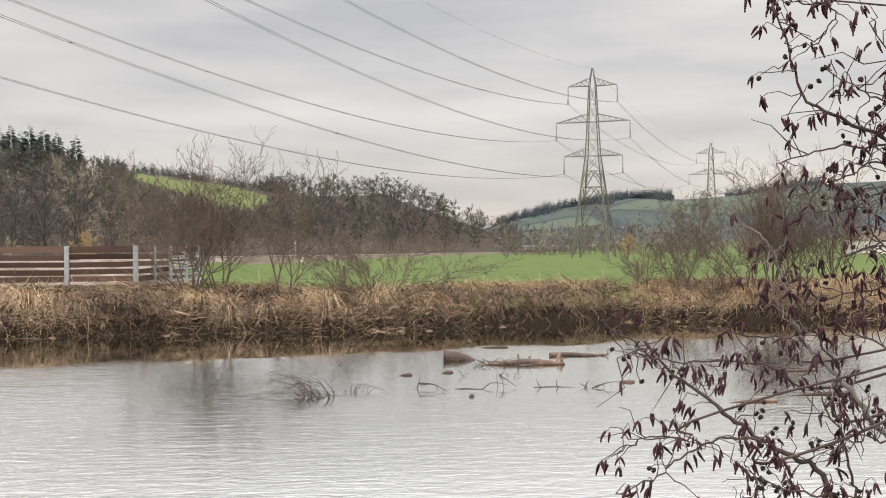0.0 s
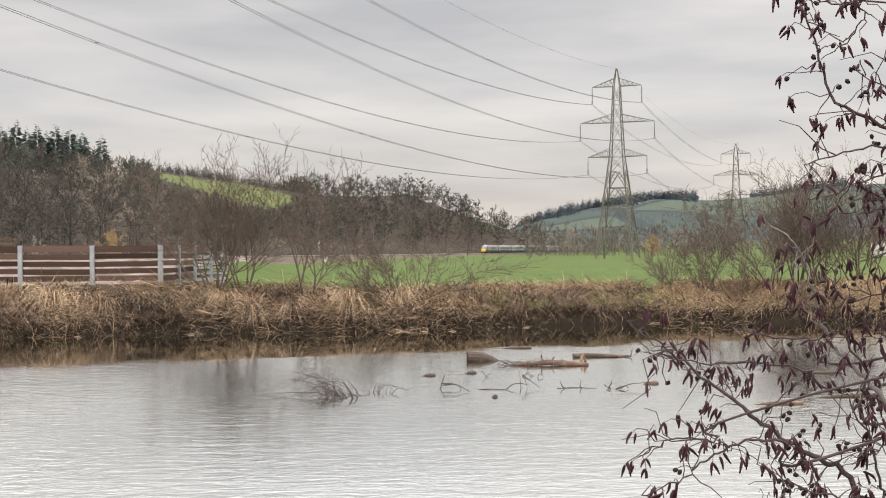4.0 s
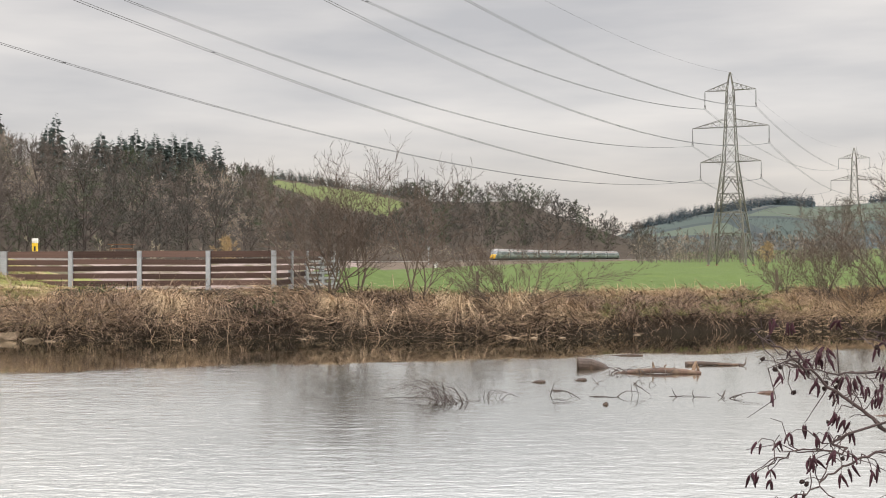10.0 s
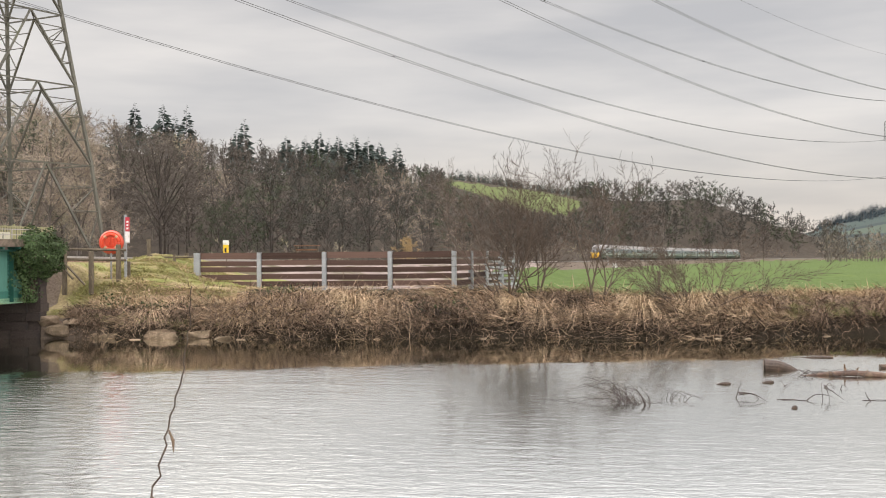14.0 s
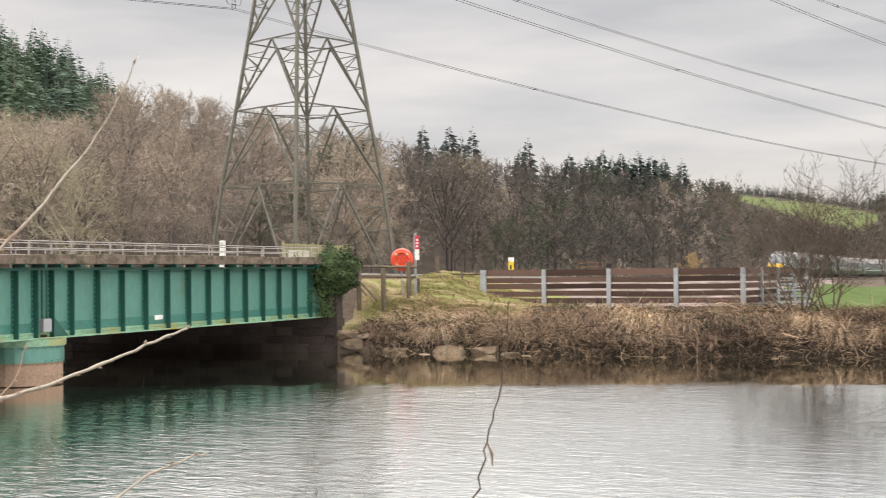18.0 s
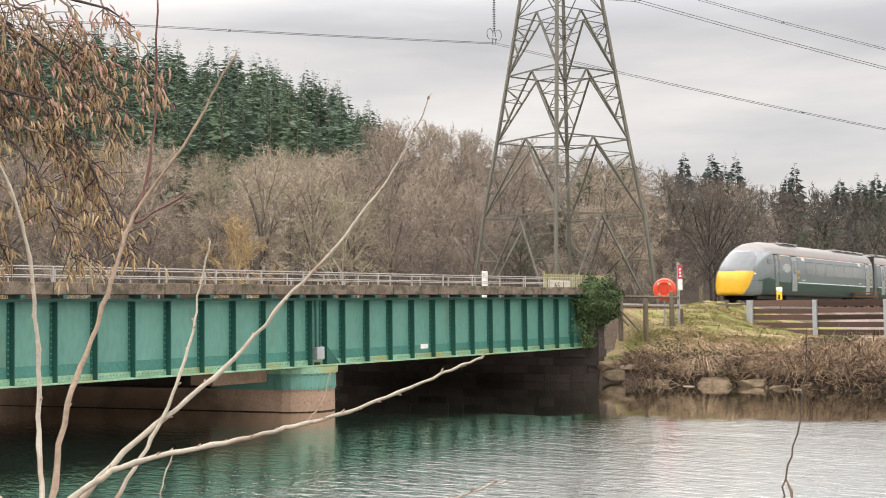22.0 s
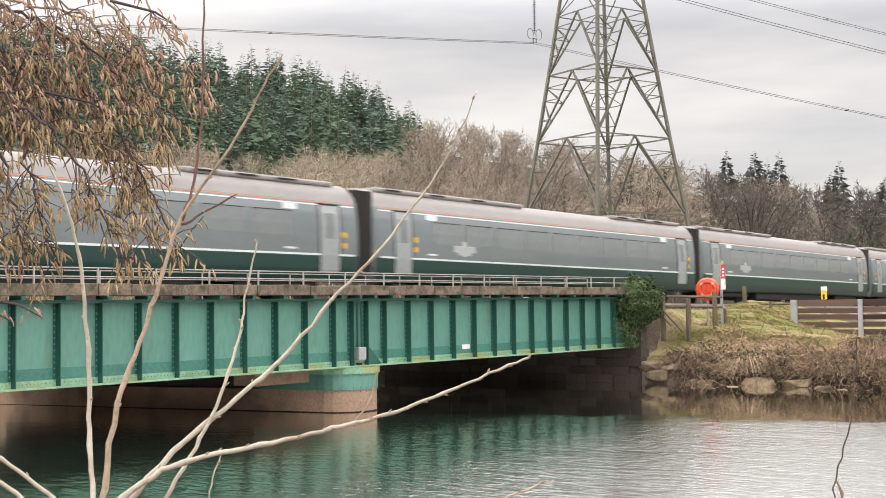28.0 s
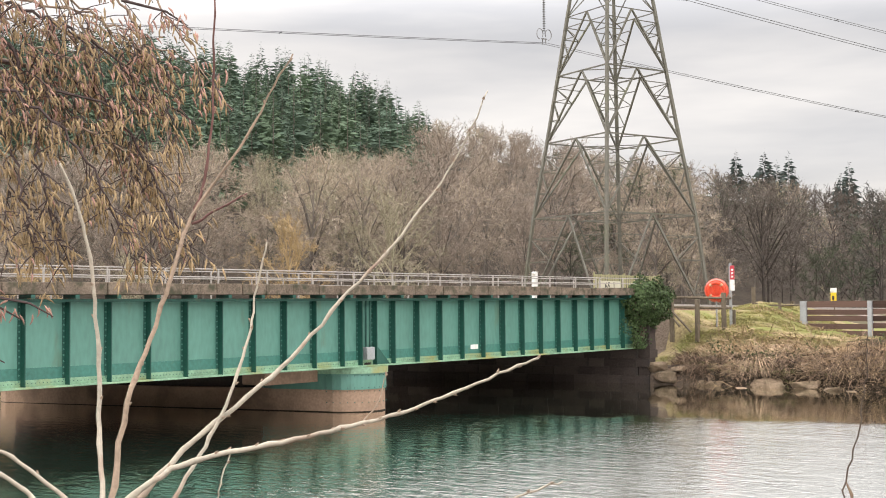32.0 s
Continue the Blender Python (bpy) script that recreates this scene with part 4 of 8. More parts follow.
M_DOOR = paint("train_pale_door", (0.27, 0.29, 0.29), 0.3, 0.5)
M_CANTLINE = paint("train_orange_line", (0.55, 0.20, 0.09), 0.5, 0.0)
M_LAMP = bpy.data.materials.new("headlamp_glow")
M_LAMP.use_nodes = True
M_LAMP.node_tree.nodes["Principled BSDF"].inputs["Emission Color"].default_value = (1, 0.93, 0.75, 1)
M_LAMP.node_tree.nodes["Principled BSDF"].inputs["Emission Strength"].default_value = 6.0
CAR, CARS = 26.0, 9
# half width and height over the rail round the body, from the skirt to the ridge
SECTION = ((1.22, 0.62), (1.33, 0.95), (1.36, 1.42), (1.36, 1.50), (1.36, 1.92), (1.345, 2.35), (1.31, 2.72), (1.24, 3.10), (1.06, 3.46), (0.75, 3.68), (0.35, 3.78), (0.0, 3.80))


def loft(bm, stations):
    """Rings of the body section; a station is (y, width factor, top height, lowest height)."""
    zs, ws = [z for _, z in SECTION], [w for w, _ in SECTION]
    fine = [0.62 + 0.1 * i for i in range(32)] + [3.75, 3.79, 3.80]
    rings = []
    for y, wf, top, low in stations:
        half = [(float(np.interp(z, zs, ws)) * wf, low + (z - 0.62) / (3.80 - 0.62) * (top - low)) for z in fine]
        pts = half + [(-w, z) for w, z in reversed(half[:-1])]
        rings.append([bm.verts.new((x, y, z)) for x, z in pts])
    for a, b in zip(rings, rings[1:]):
        for i in range(len(a) - 1):
            bm.faces.new((a[i], b[i], b[i + 1], a[i + 1]))
        bm.faces.new((a[-1], b[-1], b[0], a[0]))
    bm.faces.new(rings[0])
    bm.faces.new(rings[-1][::-1])
    return rings


NOSE_Y = (0.9, 0.97, 1.10, 1.35, 1.70, 2.2, 2.9, 3.7, 4.5, 5.6)
NOSE_TOP = (1.60, 1.78, 1.92, 2.12, 2.36, 2.68, 3.10, 3.46, 3.70, 3.80)
NOSE_WIDE = (0.42, 0.53, 0.65, 0.75, 0.83, 0.90, 0.955, 0.985, 1.0, 1.0)
NOSE_LOW = (0.72, 0.66, 0.62, 0.58, 0.58, 0.58, 0.60, 0.62, 0.62, 0.62)


def side_at(z):
    """Half width of the body at height z."""
    zs, ws = [b for _, b in SECTION], [a for a, _ in SECTION]
    return float(np.interp(z, zs, ws))


def skin(bm, side, y0, y1, z0, z1, off):
    """A thin raised panel that follows the body's side."""
    zs = [z0] + [z for _, z in SECTION if z0 + 0.02 < z < z1 - 0.02] + [z1]
    rows = []
    for z in zs:
        w = side_at(z)
        rows.append([bm.verts.new((side * (w + d), y, z)) for d in (off, -0.03) for y in (y0, y1)])
    for a, b in zip(rows, rows[1:]):
        bm.faces.new((a[0], a[1], b[1], b[0]))
        bm.faces.new((a[0], b[0], b[2], a[2]))
        bm.faces.new((a[1], a[3], b[3], b[1]))
    bm.faces.new((rows[0][0], rows[0][2], rows[0][3], rows[0][1]))
    bm.faces.new((rows[-1][0], rows[-1][1], rows[-1][3], rows[-1][2]))


def car_parts(nose):
    """One coach; y = 0 is its leading end, and it trails back along +y."""
    out = []
    def finish(name, bm, mats, label=""):
        if name not in ("wheelset", "bogie_frame"):
            for v in bm.verts:
                v.co.z *= 1.085
        me = bpy.data.meshes.new(name)
        bm.to_mesh(me)
        bm.free()
        for m in mats:
            me.materials.append(m)
        out.append((name, me, label))
    bm = bmesh.new()
    if nose:
        st = [tuple(float(np.interp(y, NOSE_Y, k)) for k in (NOSE_Y, NOSE_WIDE, NOSE_TOP, NOSE_LOW)) for y in np.linspace(0.9, 5.6, 61)]
    else:
        st = [(0.46, 0.975, 3.76, 0.62), (0.60, 1.0, 3.80, 0.62)]
    st += [(y, 1.0, 3.80, 0.62) for y in np.linspace(st[-1][0] + 1.5, CAR - 1.2, 12)] + [(CAR - 0.60, 1.0, 3.80, 0.62), (CAR - 0.46, 0.975, 3.76, 0.62)]
    loft(bm, st)
    bm.normal_update()
    for f in bm.faces:
        c = f.calc_center_median()
        f.smooth = True
        u, y = c.z, c.y
        roof_from = 3.12 if not nose else 3.12 + 0.25 * smooth_step(4.5, 2.0, y)
        f.material_index = 2 if u > roof_from else 0 if u > 1.42 else 1
        if nose:
            # yellow face with a raked edge, wide windscreen, dark lower flank that swells behind the cab
            if y < 7.5 and u < 1.42 + 0.22 * math.exp(-((y - 4.0) / 1.1) ** 2):
                f.material_index = 1
            if u < 1.96 and y < 1.10 + 0.82 * max(u - 0.62, 0.0):
                f.material_index = 3
            elif u > 1.92 and y < 2.25 + 0.85 * (u - 2.06) and u < 3.12:
                f.material_index = 4
            elif y < 3.1 and u <= 1.42:
                f.material_index = 0
    finish("body", bm, [M_UPPER, M_LOWER, M_ROOF, M_NOSE, M_SCREEN], "glossy grey-green coach body with a dark green lower half")
    y0 = 9.6 if nose else 2.6
    for side in (1, -1):
        bm = bmesh.new()
        skin(bm, side, 0.7 if not nose else 9.2, CAR - 0.7, 1.41, 1.47, 0.006)
        finish("stripe", bm, [M_STRIPE], "thin pale stripe")
        for z0, z1, mat, lab in ((2.985, 3.02, M_STRIPE, "thin pale line below the roof"), (3.075, 3.10, M_CANTLINE, "thin orange line along the roof edge")):
            bm = bmesh.new()
            skin(bm, side, 0.7 if not nose else 6.2, CAR - 0.7, z0, z1, 0.006)
            finish("roof_line", bm, [mat], lab)
        n = 9 if not nose else 6
        step = (CAR - y0 - 4.6) / n
        for i in range(n):
            a = y0 + 1.0 + i * step
            bm = bmesh.new()
            skin(bm, side, a + 0.16, a + step - 0.16, 1.98, 2.72, 0.006)
            finish("window", bm, [M_GLASS])
            bm = bmesh.new()
            skin(bm, side, a + 0.16, a + step - 0.16, 2.73, 2.755, 0.008)
            finish("window_rail", bm, [M_UNDER])
        doors = [(8.1 if nose else 1.5, 0.95, M_DOOR, "pale passenger door"), (CAR - 2.4, 0.95, M_DOOR, "pale passenger door")]
        if nose:
            doors.append((5.15, 0.62, M_UPPER, "grey-green cab door"))
        for a, wide, mat, lab in doors:
            bm = bmesh.new()
            skin(bm, side, a, a + wide, 0.90, 2.98, 0.008)
            finish("door", bm, [mat], lab)
            bm = bmesh.new()
            skin(bm, side, a + 0.25 * wide, a + 0.75 * wide, 1.95, 2.75, 0.014)
            finish("door_window", bm, [M_GLASS])
            for b in (a - 0.09, a + wide):
                bm = bmesh.new()
                skin(bm, side, b, b + 0.09, 0.90, 3.05, 0.005)
                finish("door_seal", bm, [M_UNDER], "black door seal")
            bm = bmesh.new()
            skin(bm, side, a - 0.09, a + wide + 0.09, 2.99, 3.05, 0.010)
            finish("door_seal", bm, [M_UNDER], "black door seal")
            for z in ((1.66, 2.0) if wide > 0.9 else (1.0, 2.75)):
                bm = bmesh.new()
                skin(bm, side, a + wide + 0.14, a + wide + 0.34, z, z + 0.17, 0.004)
                finish("door_tag", bm, [M_NOSE], "yellow door label")
            if wide > 0.9:
                bm = bmesh.new()
                b = a - 1.7 if a > 12 else a + 1.9
                skin(bm, side, b, b + 0.6, 2.80, 2.98, 0.004)
                finish("display", bm, [M_STRIPE], "pale destination display")
                bm = bmesh.new()
                skin(bm, side, b, b + 0.55, 1.58, 1.64, 0.004)
                finish("lettering_bar", bm, [M_STRIPE], "small pale lettering bar")
        # rounded pale emblem of five strips
        bm = bmesh.new()
        e, mid = (6.5, 2.27) if nose else (5.0, 1.87)
        for dy, h in ((0.0, 0.26), (0.28, 0.46), (0.56, 0.54), (0.84, 0.46), (1.12, 0.26)):
            skin(bm, side, e + dy, e + dy + 0.27, mid - h / 2, mid + h / 2, 0.005)
        finish("emblem", bm, [M_EMBLEM], "pale rounded emblem")
    bm = bmesh.new()
    if not nose:
        box(bm, -1.12, 1.12, 0.0, 0.48, 0.95, 3.6)
        finish("gangway", bm, [M_UNDER], "black gangway bellows")
        bm = bmesh.new()
    box(bm, -1.1, 1.1, CAR - 0.48, CAR - 0.01, 0.95, 3.6)
    finish("gangway", bm, [M_UNDER], "black gangway bellows")
    for p, q in (((7.2 if nose else 1.0), 10.5), (CAR - 8.0, CAR - 1.2)):
        bm = bmesh.new()
        box(bm, -0.85, 0.85, p, q, 3.66, 3.82, 0.05)
        finish("roof_pod", bm, [M_ROOF], "grey roof equipment pod")
        for k in range(3):
            yy = p + 0.5 + k * (q - p - 1.5) / 3
            bm = bmesh.new()
            box(bm, 0.852, 0.87, yy, yy + 0.9, 3.72, 3.78)
            finish("roof_grille", bm, [M_UNDER], "dark grille in the roof pod")
    bm = bmesh.new()
    box(bm, -1.15, 1.15, 7.6, CAR - 7.6, 0.25, 0.66, 0.04)
    finish("underframe_box", bm, [M_UNDER])
    for yc in (4.6, CAR - 4.2):
        bm = bmesh.new()
        for s in (-1.05, 1.05):
            box(bm, s - 0.08, s + 0.08, yc - 1.9, yc + 1.9, 0.40, 0.66, 0.03)
        box(bm, -1.0, 1.0, yc - 0.25, yc + 0.25, 0.35, 0.64)
        finish("bogie_frame", bm, [M_UNDER])
        for dy in (-1.3, 1.3):
            bm = bmesh.new()
            tube(bm, (-0.82, yc + dy, 0.46), (-0.70, yc + dy, 0.46), 0.46, n=18)
            tube(bm, (0.70, yc + dy, 0.46), (0.82, yc + dy, 0.46), 0.46, n=18)
            tube(bm, (-0.7, yc + dy, 0.46), (0.7, yc + dy, 0.46), 0.09, n=8)
            finish("wheelset", bm, [M_UNDER])
    if nose:
        for side in (-1, 1):
            bm = bmesh.new()
            bmesh.ops.create_icosphere(bm, subdivisions=2, radius=0.17, matrix=Matrix.Translation((side * 1.14, 2.40, 1.79)) @ Matrix.Diagonal((0.35, 1.9, 0.75, 1)))
            finish("lamp_housing", bm, [M_SCREEN], "glossy grey lamp housing")
            bm = bmesh.new()
            bmesh.ops.create_icosphere(bm, subdivisions=2, radius=0.085, matrix=Matrix.Translation((side * 1.165, 2.27, 1.80)) @ Matrix.Diagonal((0.6, 1.3, 0.8, 1)))
            finish("headlamp", bm, [M_LAMP], "lit white headlamp")
            bm = bmesh.new()
            skin(bm, side, 4.0, 4.75, 2.42, 2.72, 0.006)
            finish("cab_window", bm, [M_SCREEN], "small cab side window")
    return out


def build_train():
    mid, end = car_parts(False), car_parts(True)
    cars = []
    for i in range(CARS):
        lead = i in (0, CARS - 1)
        car = empty("train_coach", pose(0, 0, 0), label="streamlined grey-green train cab coach with yellow nose" if i == 0 else "rear cab coach of the grey-green train" if lead else "grey-green train coach with dark green lower half",
                    category="train coach", group="coaches of the train")
        turn = Matrix.Identity(4) if i < CARS - 1 else Matrix.Translation((0, CAR, 0)) @ Matrix.Rotation(math.pi, 4, "Z")
        for name, me, label in (end if lead else mid):
            if name == "headlamp" and i:
                continue
            inner = name in ("door_window", "door_seal", "wheelset", "roof_grille", "window_rail")
            ob = tagged(shared(name, me, holder if inner else car, Matrix.Identity(4) if inner else turn), label=label)
            holder = holder if inner else ob
        cars.append(car)
    return cars


coaches = build_train()
# where the train's nose is along the track, in metres
NOSE_AT = ((0, 735), (3, 646), (6, 553), (9, 461), (13, 342), (16, 247), (19, 159), (20, 129.4), (21, 99.9), (22, 70.2), (23, 38.5), (23.5, 21.9), (24, 5.6), (25, -26.5), (28, -123.4), (29, -155.6), (30.5, -205.3), (32, -255.2))


def nose_at(t):
    """Smooth place of the nose along the track at t seconds."""
    ts, ss = [a for a, _ in NOSE_AT], [b for _, b in NOSE_AT]
    i = min(max(int(np.searchsorted(ts, t)) - 1, 0), len(ts) - 2)
    def slope(k):
        if k == 0:
            return (ss[1] - ss[0]) / (ts[1] - ts[0])
        if k == len(ts) - 1:
            return (ss[-1] - ss[-2]) / (ts[-1] - ts[-2])
        return (ss[k + 1] - ss[k - 1]) / (ts[k + 1] - ts[k - 1])
    h = ts[i + 1] - ts[i]
    u = (t - ts[i]) / h
    return ((2 * u ** 3 - 3 * u ** 2 + 1) * ss[i] + (u ** 3 - 2 * u ** 2 + u) * h * slope(i) + (3 * u ** 2 - 2 * u ** 3) * ss[i + 1] + (u ** 3 - u ** 2) * h * slope(i + 1))


def motions():
    for i, car in enumerate(coaches):
        rows = []
        for k in range(65):
            t = k * 0.5
            s = nose_at(t) + i * CAR
            p, a = track_point(s)
            q, _ = track_point(s + CAR)
            d = q - p
            rows.append((t, pose(p.x, p.y, p.z, math.degrees(math.atan2(d.z, math.hypot(d.x, d.y))), 0, -math.degrees(math.atan2(d.x, d.y)))))
        walk(car, rows)
# ---- woods: bare winter trees and conifers in joined sheets ----
def three_sided(p, q, r0, r1):
    p, q = np.array(p), np.array(q)
    d = q - p
    d = d / (np.linalg.norm(d) + 1e-9)
    u = np.cross(d, (0.3, 0.2, 0.93) if abs(d[2]) < 0.9 else (1, 0, 0))
    u /= np.linalg.norm(u)
    v = np.cross(d, u)
    ring = [math.cos(a) * u + math.sin(a) * v for a in (0, 2.094, 4.189)]
    verts = [p + r0 * e for e in ring] + [q + r1 * e for e in ring]
    faces = []
    for k in range(3):
        n = (k + 1) % 3
        faces += [(k, n, 3 + n), (k, 3 + n, 3 + k)]
    return verts, faces


def winter_tree(rng, height=12.0, spread=0.33, limbs=9, subs=6, twigs=6, tips=4, width=0.022, trunk_frac=0.28, low=-0.2, crown=0.60):
    """Corners and triangles of one leafless tree, and which are twigs: trunk, limbs, branches, twigs and twig tips, each borne by the last."""
    V, F, kind = [], [], []
    def add(vs, fs, k):
        o = len(V)
        V.extend(vs)
        F.extend([(a + o, b + o, c + o) for a, b, c in fs])
        kind.extend([k] * len(fs))
    lean = rng.normal(0, 0.025, 2)
    top = np.array((lean[0] * height, lean[1] * height, height * 0.66))
    add(*three_sided((0, 0, -0.5), top * 0.5, height * 0.013, height * 0.009), 0)
    add(*three_sided(top * 0.5, top, height * 0.009, height * 0.003), 0)
    heart = np.array((top[0], top[1], height * crown))
    starts, ways = [], []
    for i in range(limbs):
        u = trunk_frac + (0.98 - trunk_frac) * (i + rng.rand()) / limbs
        a = i * 2.4 + rng.uniform(-0.5, 0.5)
        phi = low + (1.45 - low) * ((i + rng.rand()) / limbs) ** 1.1
        reach = rng.uniform(0.66, 0.90)
        start = top * u
        end = heart + reach * np.array((math.cos(phi) * math.cos(a) * spread, math.cos(phi) * math.sin(a) * spread, math.sin(phi) * (0.98 - crown))) * height
        mid = start * 0.45 + end * 0.55 + np.array((0, 0, 0.03 * height)) + rng.normal(0, 0.012 * height, 3)
        add(*three_sided(start, mid, height * 0.0065, height * 0.0042), 0)
        add(*three_sided(mid, end, height * 0.0042, height * 0.0016), 0)
        for j in range(subs):
            t = (j + rng.rand()) / subs
            s = start + (mid - start) * t * 2 if t < 0.5 else mid + (end - mid) * (t * 2 - 1)
            d = (s - heart) / (np.linalg.norm(s - heart) + 1e-6) * 0.6 + (end - start) / (np.linalg.norm(end - start) + 1e-6) * 0.5 + rng.normal(0, 0.5, 3) + np.array((0, 0, 0.1))
            d /= np.linalg.norm(d)
            e = s + d * height * rng.uniform(0.10, 0.19)
            add(*three_sided(s, e, height * 0.0022, height * 0.0009), 0)
            starts.append(s)
            ways.append(e - s)
    def sprout(S, D, n, length, turn, w):
        """Slivers along the parents S, S + D: their roots, ways and corners."""
        S, D = np.repeat(np.array(S), n, 0), np.repeat(np.array(D), n, 0)
        m = len(S)
        base = S + D * rng.uniform(0.15, 1.0, (m, 1))
        d = D / (np.linalg.norm(D, axis=1, keepdims=True) + 1e-9) * 0.8 + rng.normal(0, turn, (m, 3)) + np.array((0, 0, 0.06))
        d /= np.linalg.norm(d, axis=1, keepdims=True)
        d = d * height * length * rng.uniform(0.6, 1.35, (m, 1))
        side = np.cross(d, rng.normal(0, 1, (m, 3)))
        side *= w * rng.uniform(0.6, 1.3, (m, 1)) / (np.linalg.norm(side, axis=1, keepdims=True) + 1e-9)
        return base, d, np.stack([base - side, base + side, base + d], 1).reshape(-1, 3)
    b1, d1, v1 = sprout(starts, ways, twigs, 0.085, 0.6, width * 1.2)
    b2, d2, v2 = sprout(b1, d1, tips, 0.045, 0.7, width)
    tv = np.concatenate([v1, v2])
    o = len(V)
    F = np.concatenate([np.array(F), np.arange(len(tv)).reshape(-1, 3) + o])
    kind = np.concatenate([np.array(kind), np.ones(len(tv) // 3, int)])
    return np.concatenate([np.array(V), tv]), F, kind


def conifer(rng, height=16.0, whorls=15, width=0.2, bare=0.12, per=10, thick=1.0):
    """Corners and triangles of one conifer: a trunk and whorls of drooping, ragged boughs."""
    V, F, kind = [], [], []
    vs, fs = three_sided((0, 0, -0.5), (0, 0, height * 0.95), height * 0.011, height * 0.001)
    V.extend(vs)
    F.extend(fs)
    kind.extend([0] * len(fs))
    for i in range(whorls):
        u = i / (whorls - 1)
        z = height * (bare + (0.99 - bare) * u)
        reach = height * width * (1 - u) ** 0.85 + 0.12
        for k in range(per if u < 0.8 else per // 2):
            a = rng.rand() * 6.283
            r = reach * rng.uniform(0.4, 1.2)
            d = np.array((math.cos(a), math.sin(a), 0))
            s = np.array((-math.sin(a), math.cos(a), rng.normal(0, 0.9)))
            zz = z + rng.normal(0, height * 0.034)
            root = np.array((0, 0, zz)) + d * r * 0.12
            tip = root + d * r + np.array((0, 0, (-0.38 + 0.5 * u) * r))
            mid = root + d * r * 0.5 + np.array((0, 0, (-0.08 + 0.2 * u) * r))
            wd = r * rng.uniform(0.06, 0.12) * thick
            o = len(V)
            V.extend([root, mid + s * wd, tip, mid - s * wd, mid + np.array((0, 0, -0.16 * r))])
            F.extend([(o, o + 1, o + 2), (o, o + 2, o + 3), (o + 1, o + 4, o + 2)])
            kind.extend([1, 1, 1])
    return np.array(V), np.array(F), np.array(kind)


def forest(name, protos, spots, mats, label, rng, parent=None):
    """Many trees joined in one mesh: spots are (x, y, z, scale, slot of the twigs)."""
    VV, FF, SS, o = [], [], [], 0
    for x, y, z, k, slot in spots:
        V, F, kind = protos[rng.randint(len(protos))]
        a = rng.rand() * 6.283
        c, s = math.cos(a), math.sin(a)
        kx = k * rng.uniform(0.9, 1.12)
        W = np.stack([(V[:, 0] * c - V[:, 1] * s) * kx + x, (V[:, 0] * s + V[:, 1] * c) * kx + y, V[:, 2] * k + z], 1)
        VV.append(W)
        FF.append(F + o)
        SS.append(np.where(kind == 0, 6 if slot in (4, 5, 7) else 0, slot))
        o += len(V)
    ob = raw(name, np.concatenate(VV), np.concatenate(FF), mats, slots=np.concatenate(SS), parent=parent)
    return tagged(ob, label, "wood", kind="stuff")


def polar(az, r):
    return -r * math.sin(radians(az)), r * math.cos(radians(az))


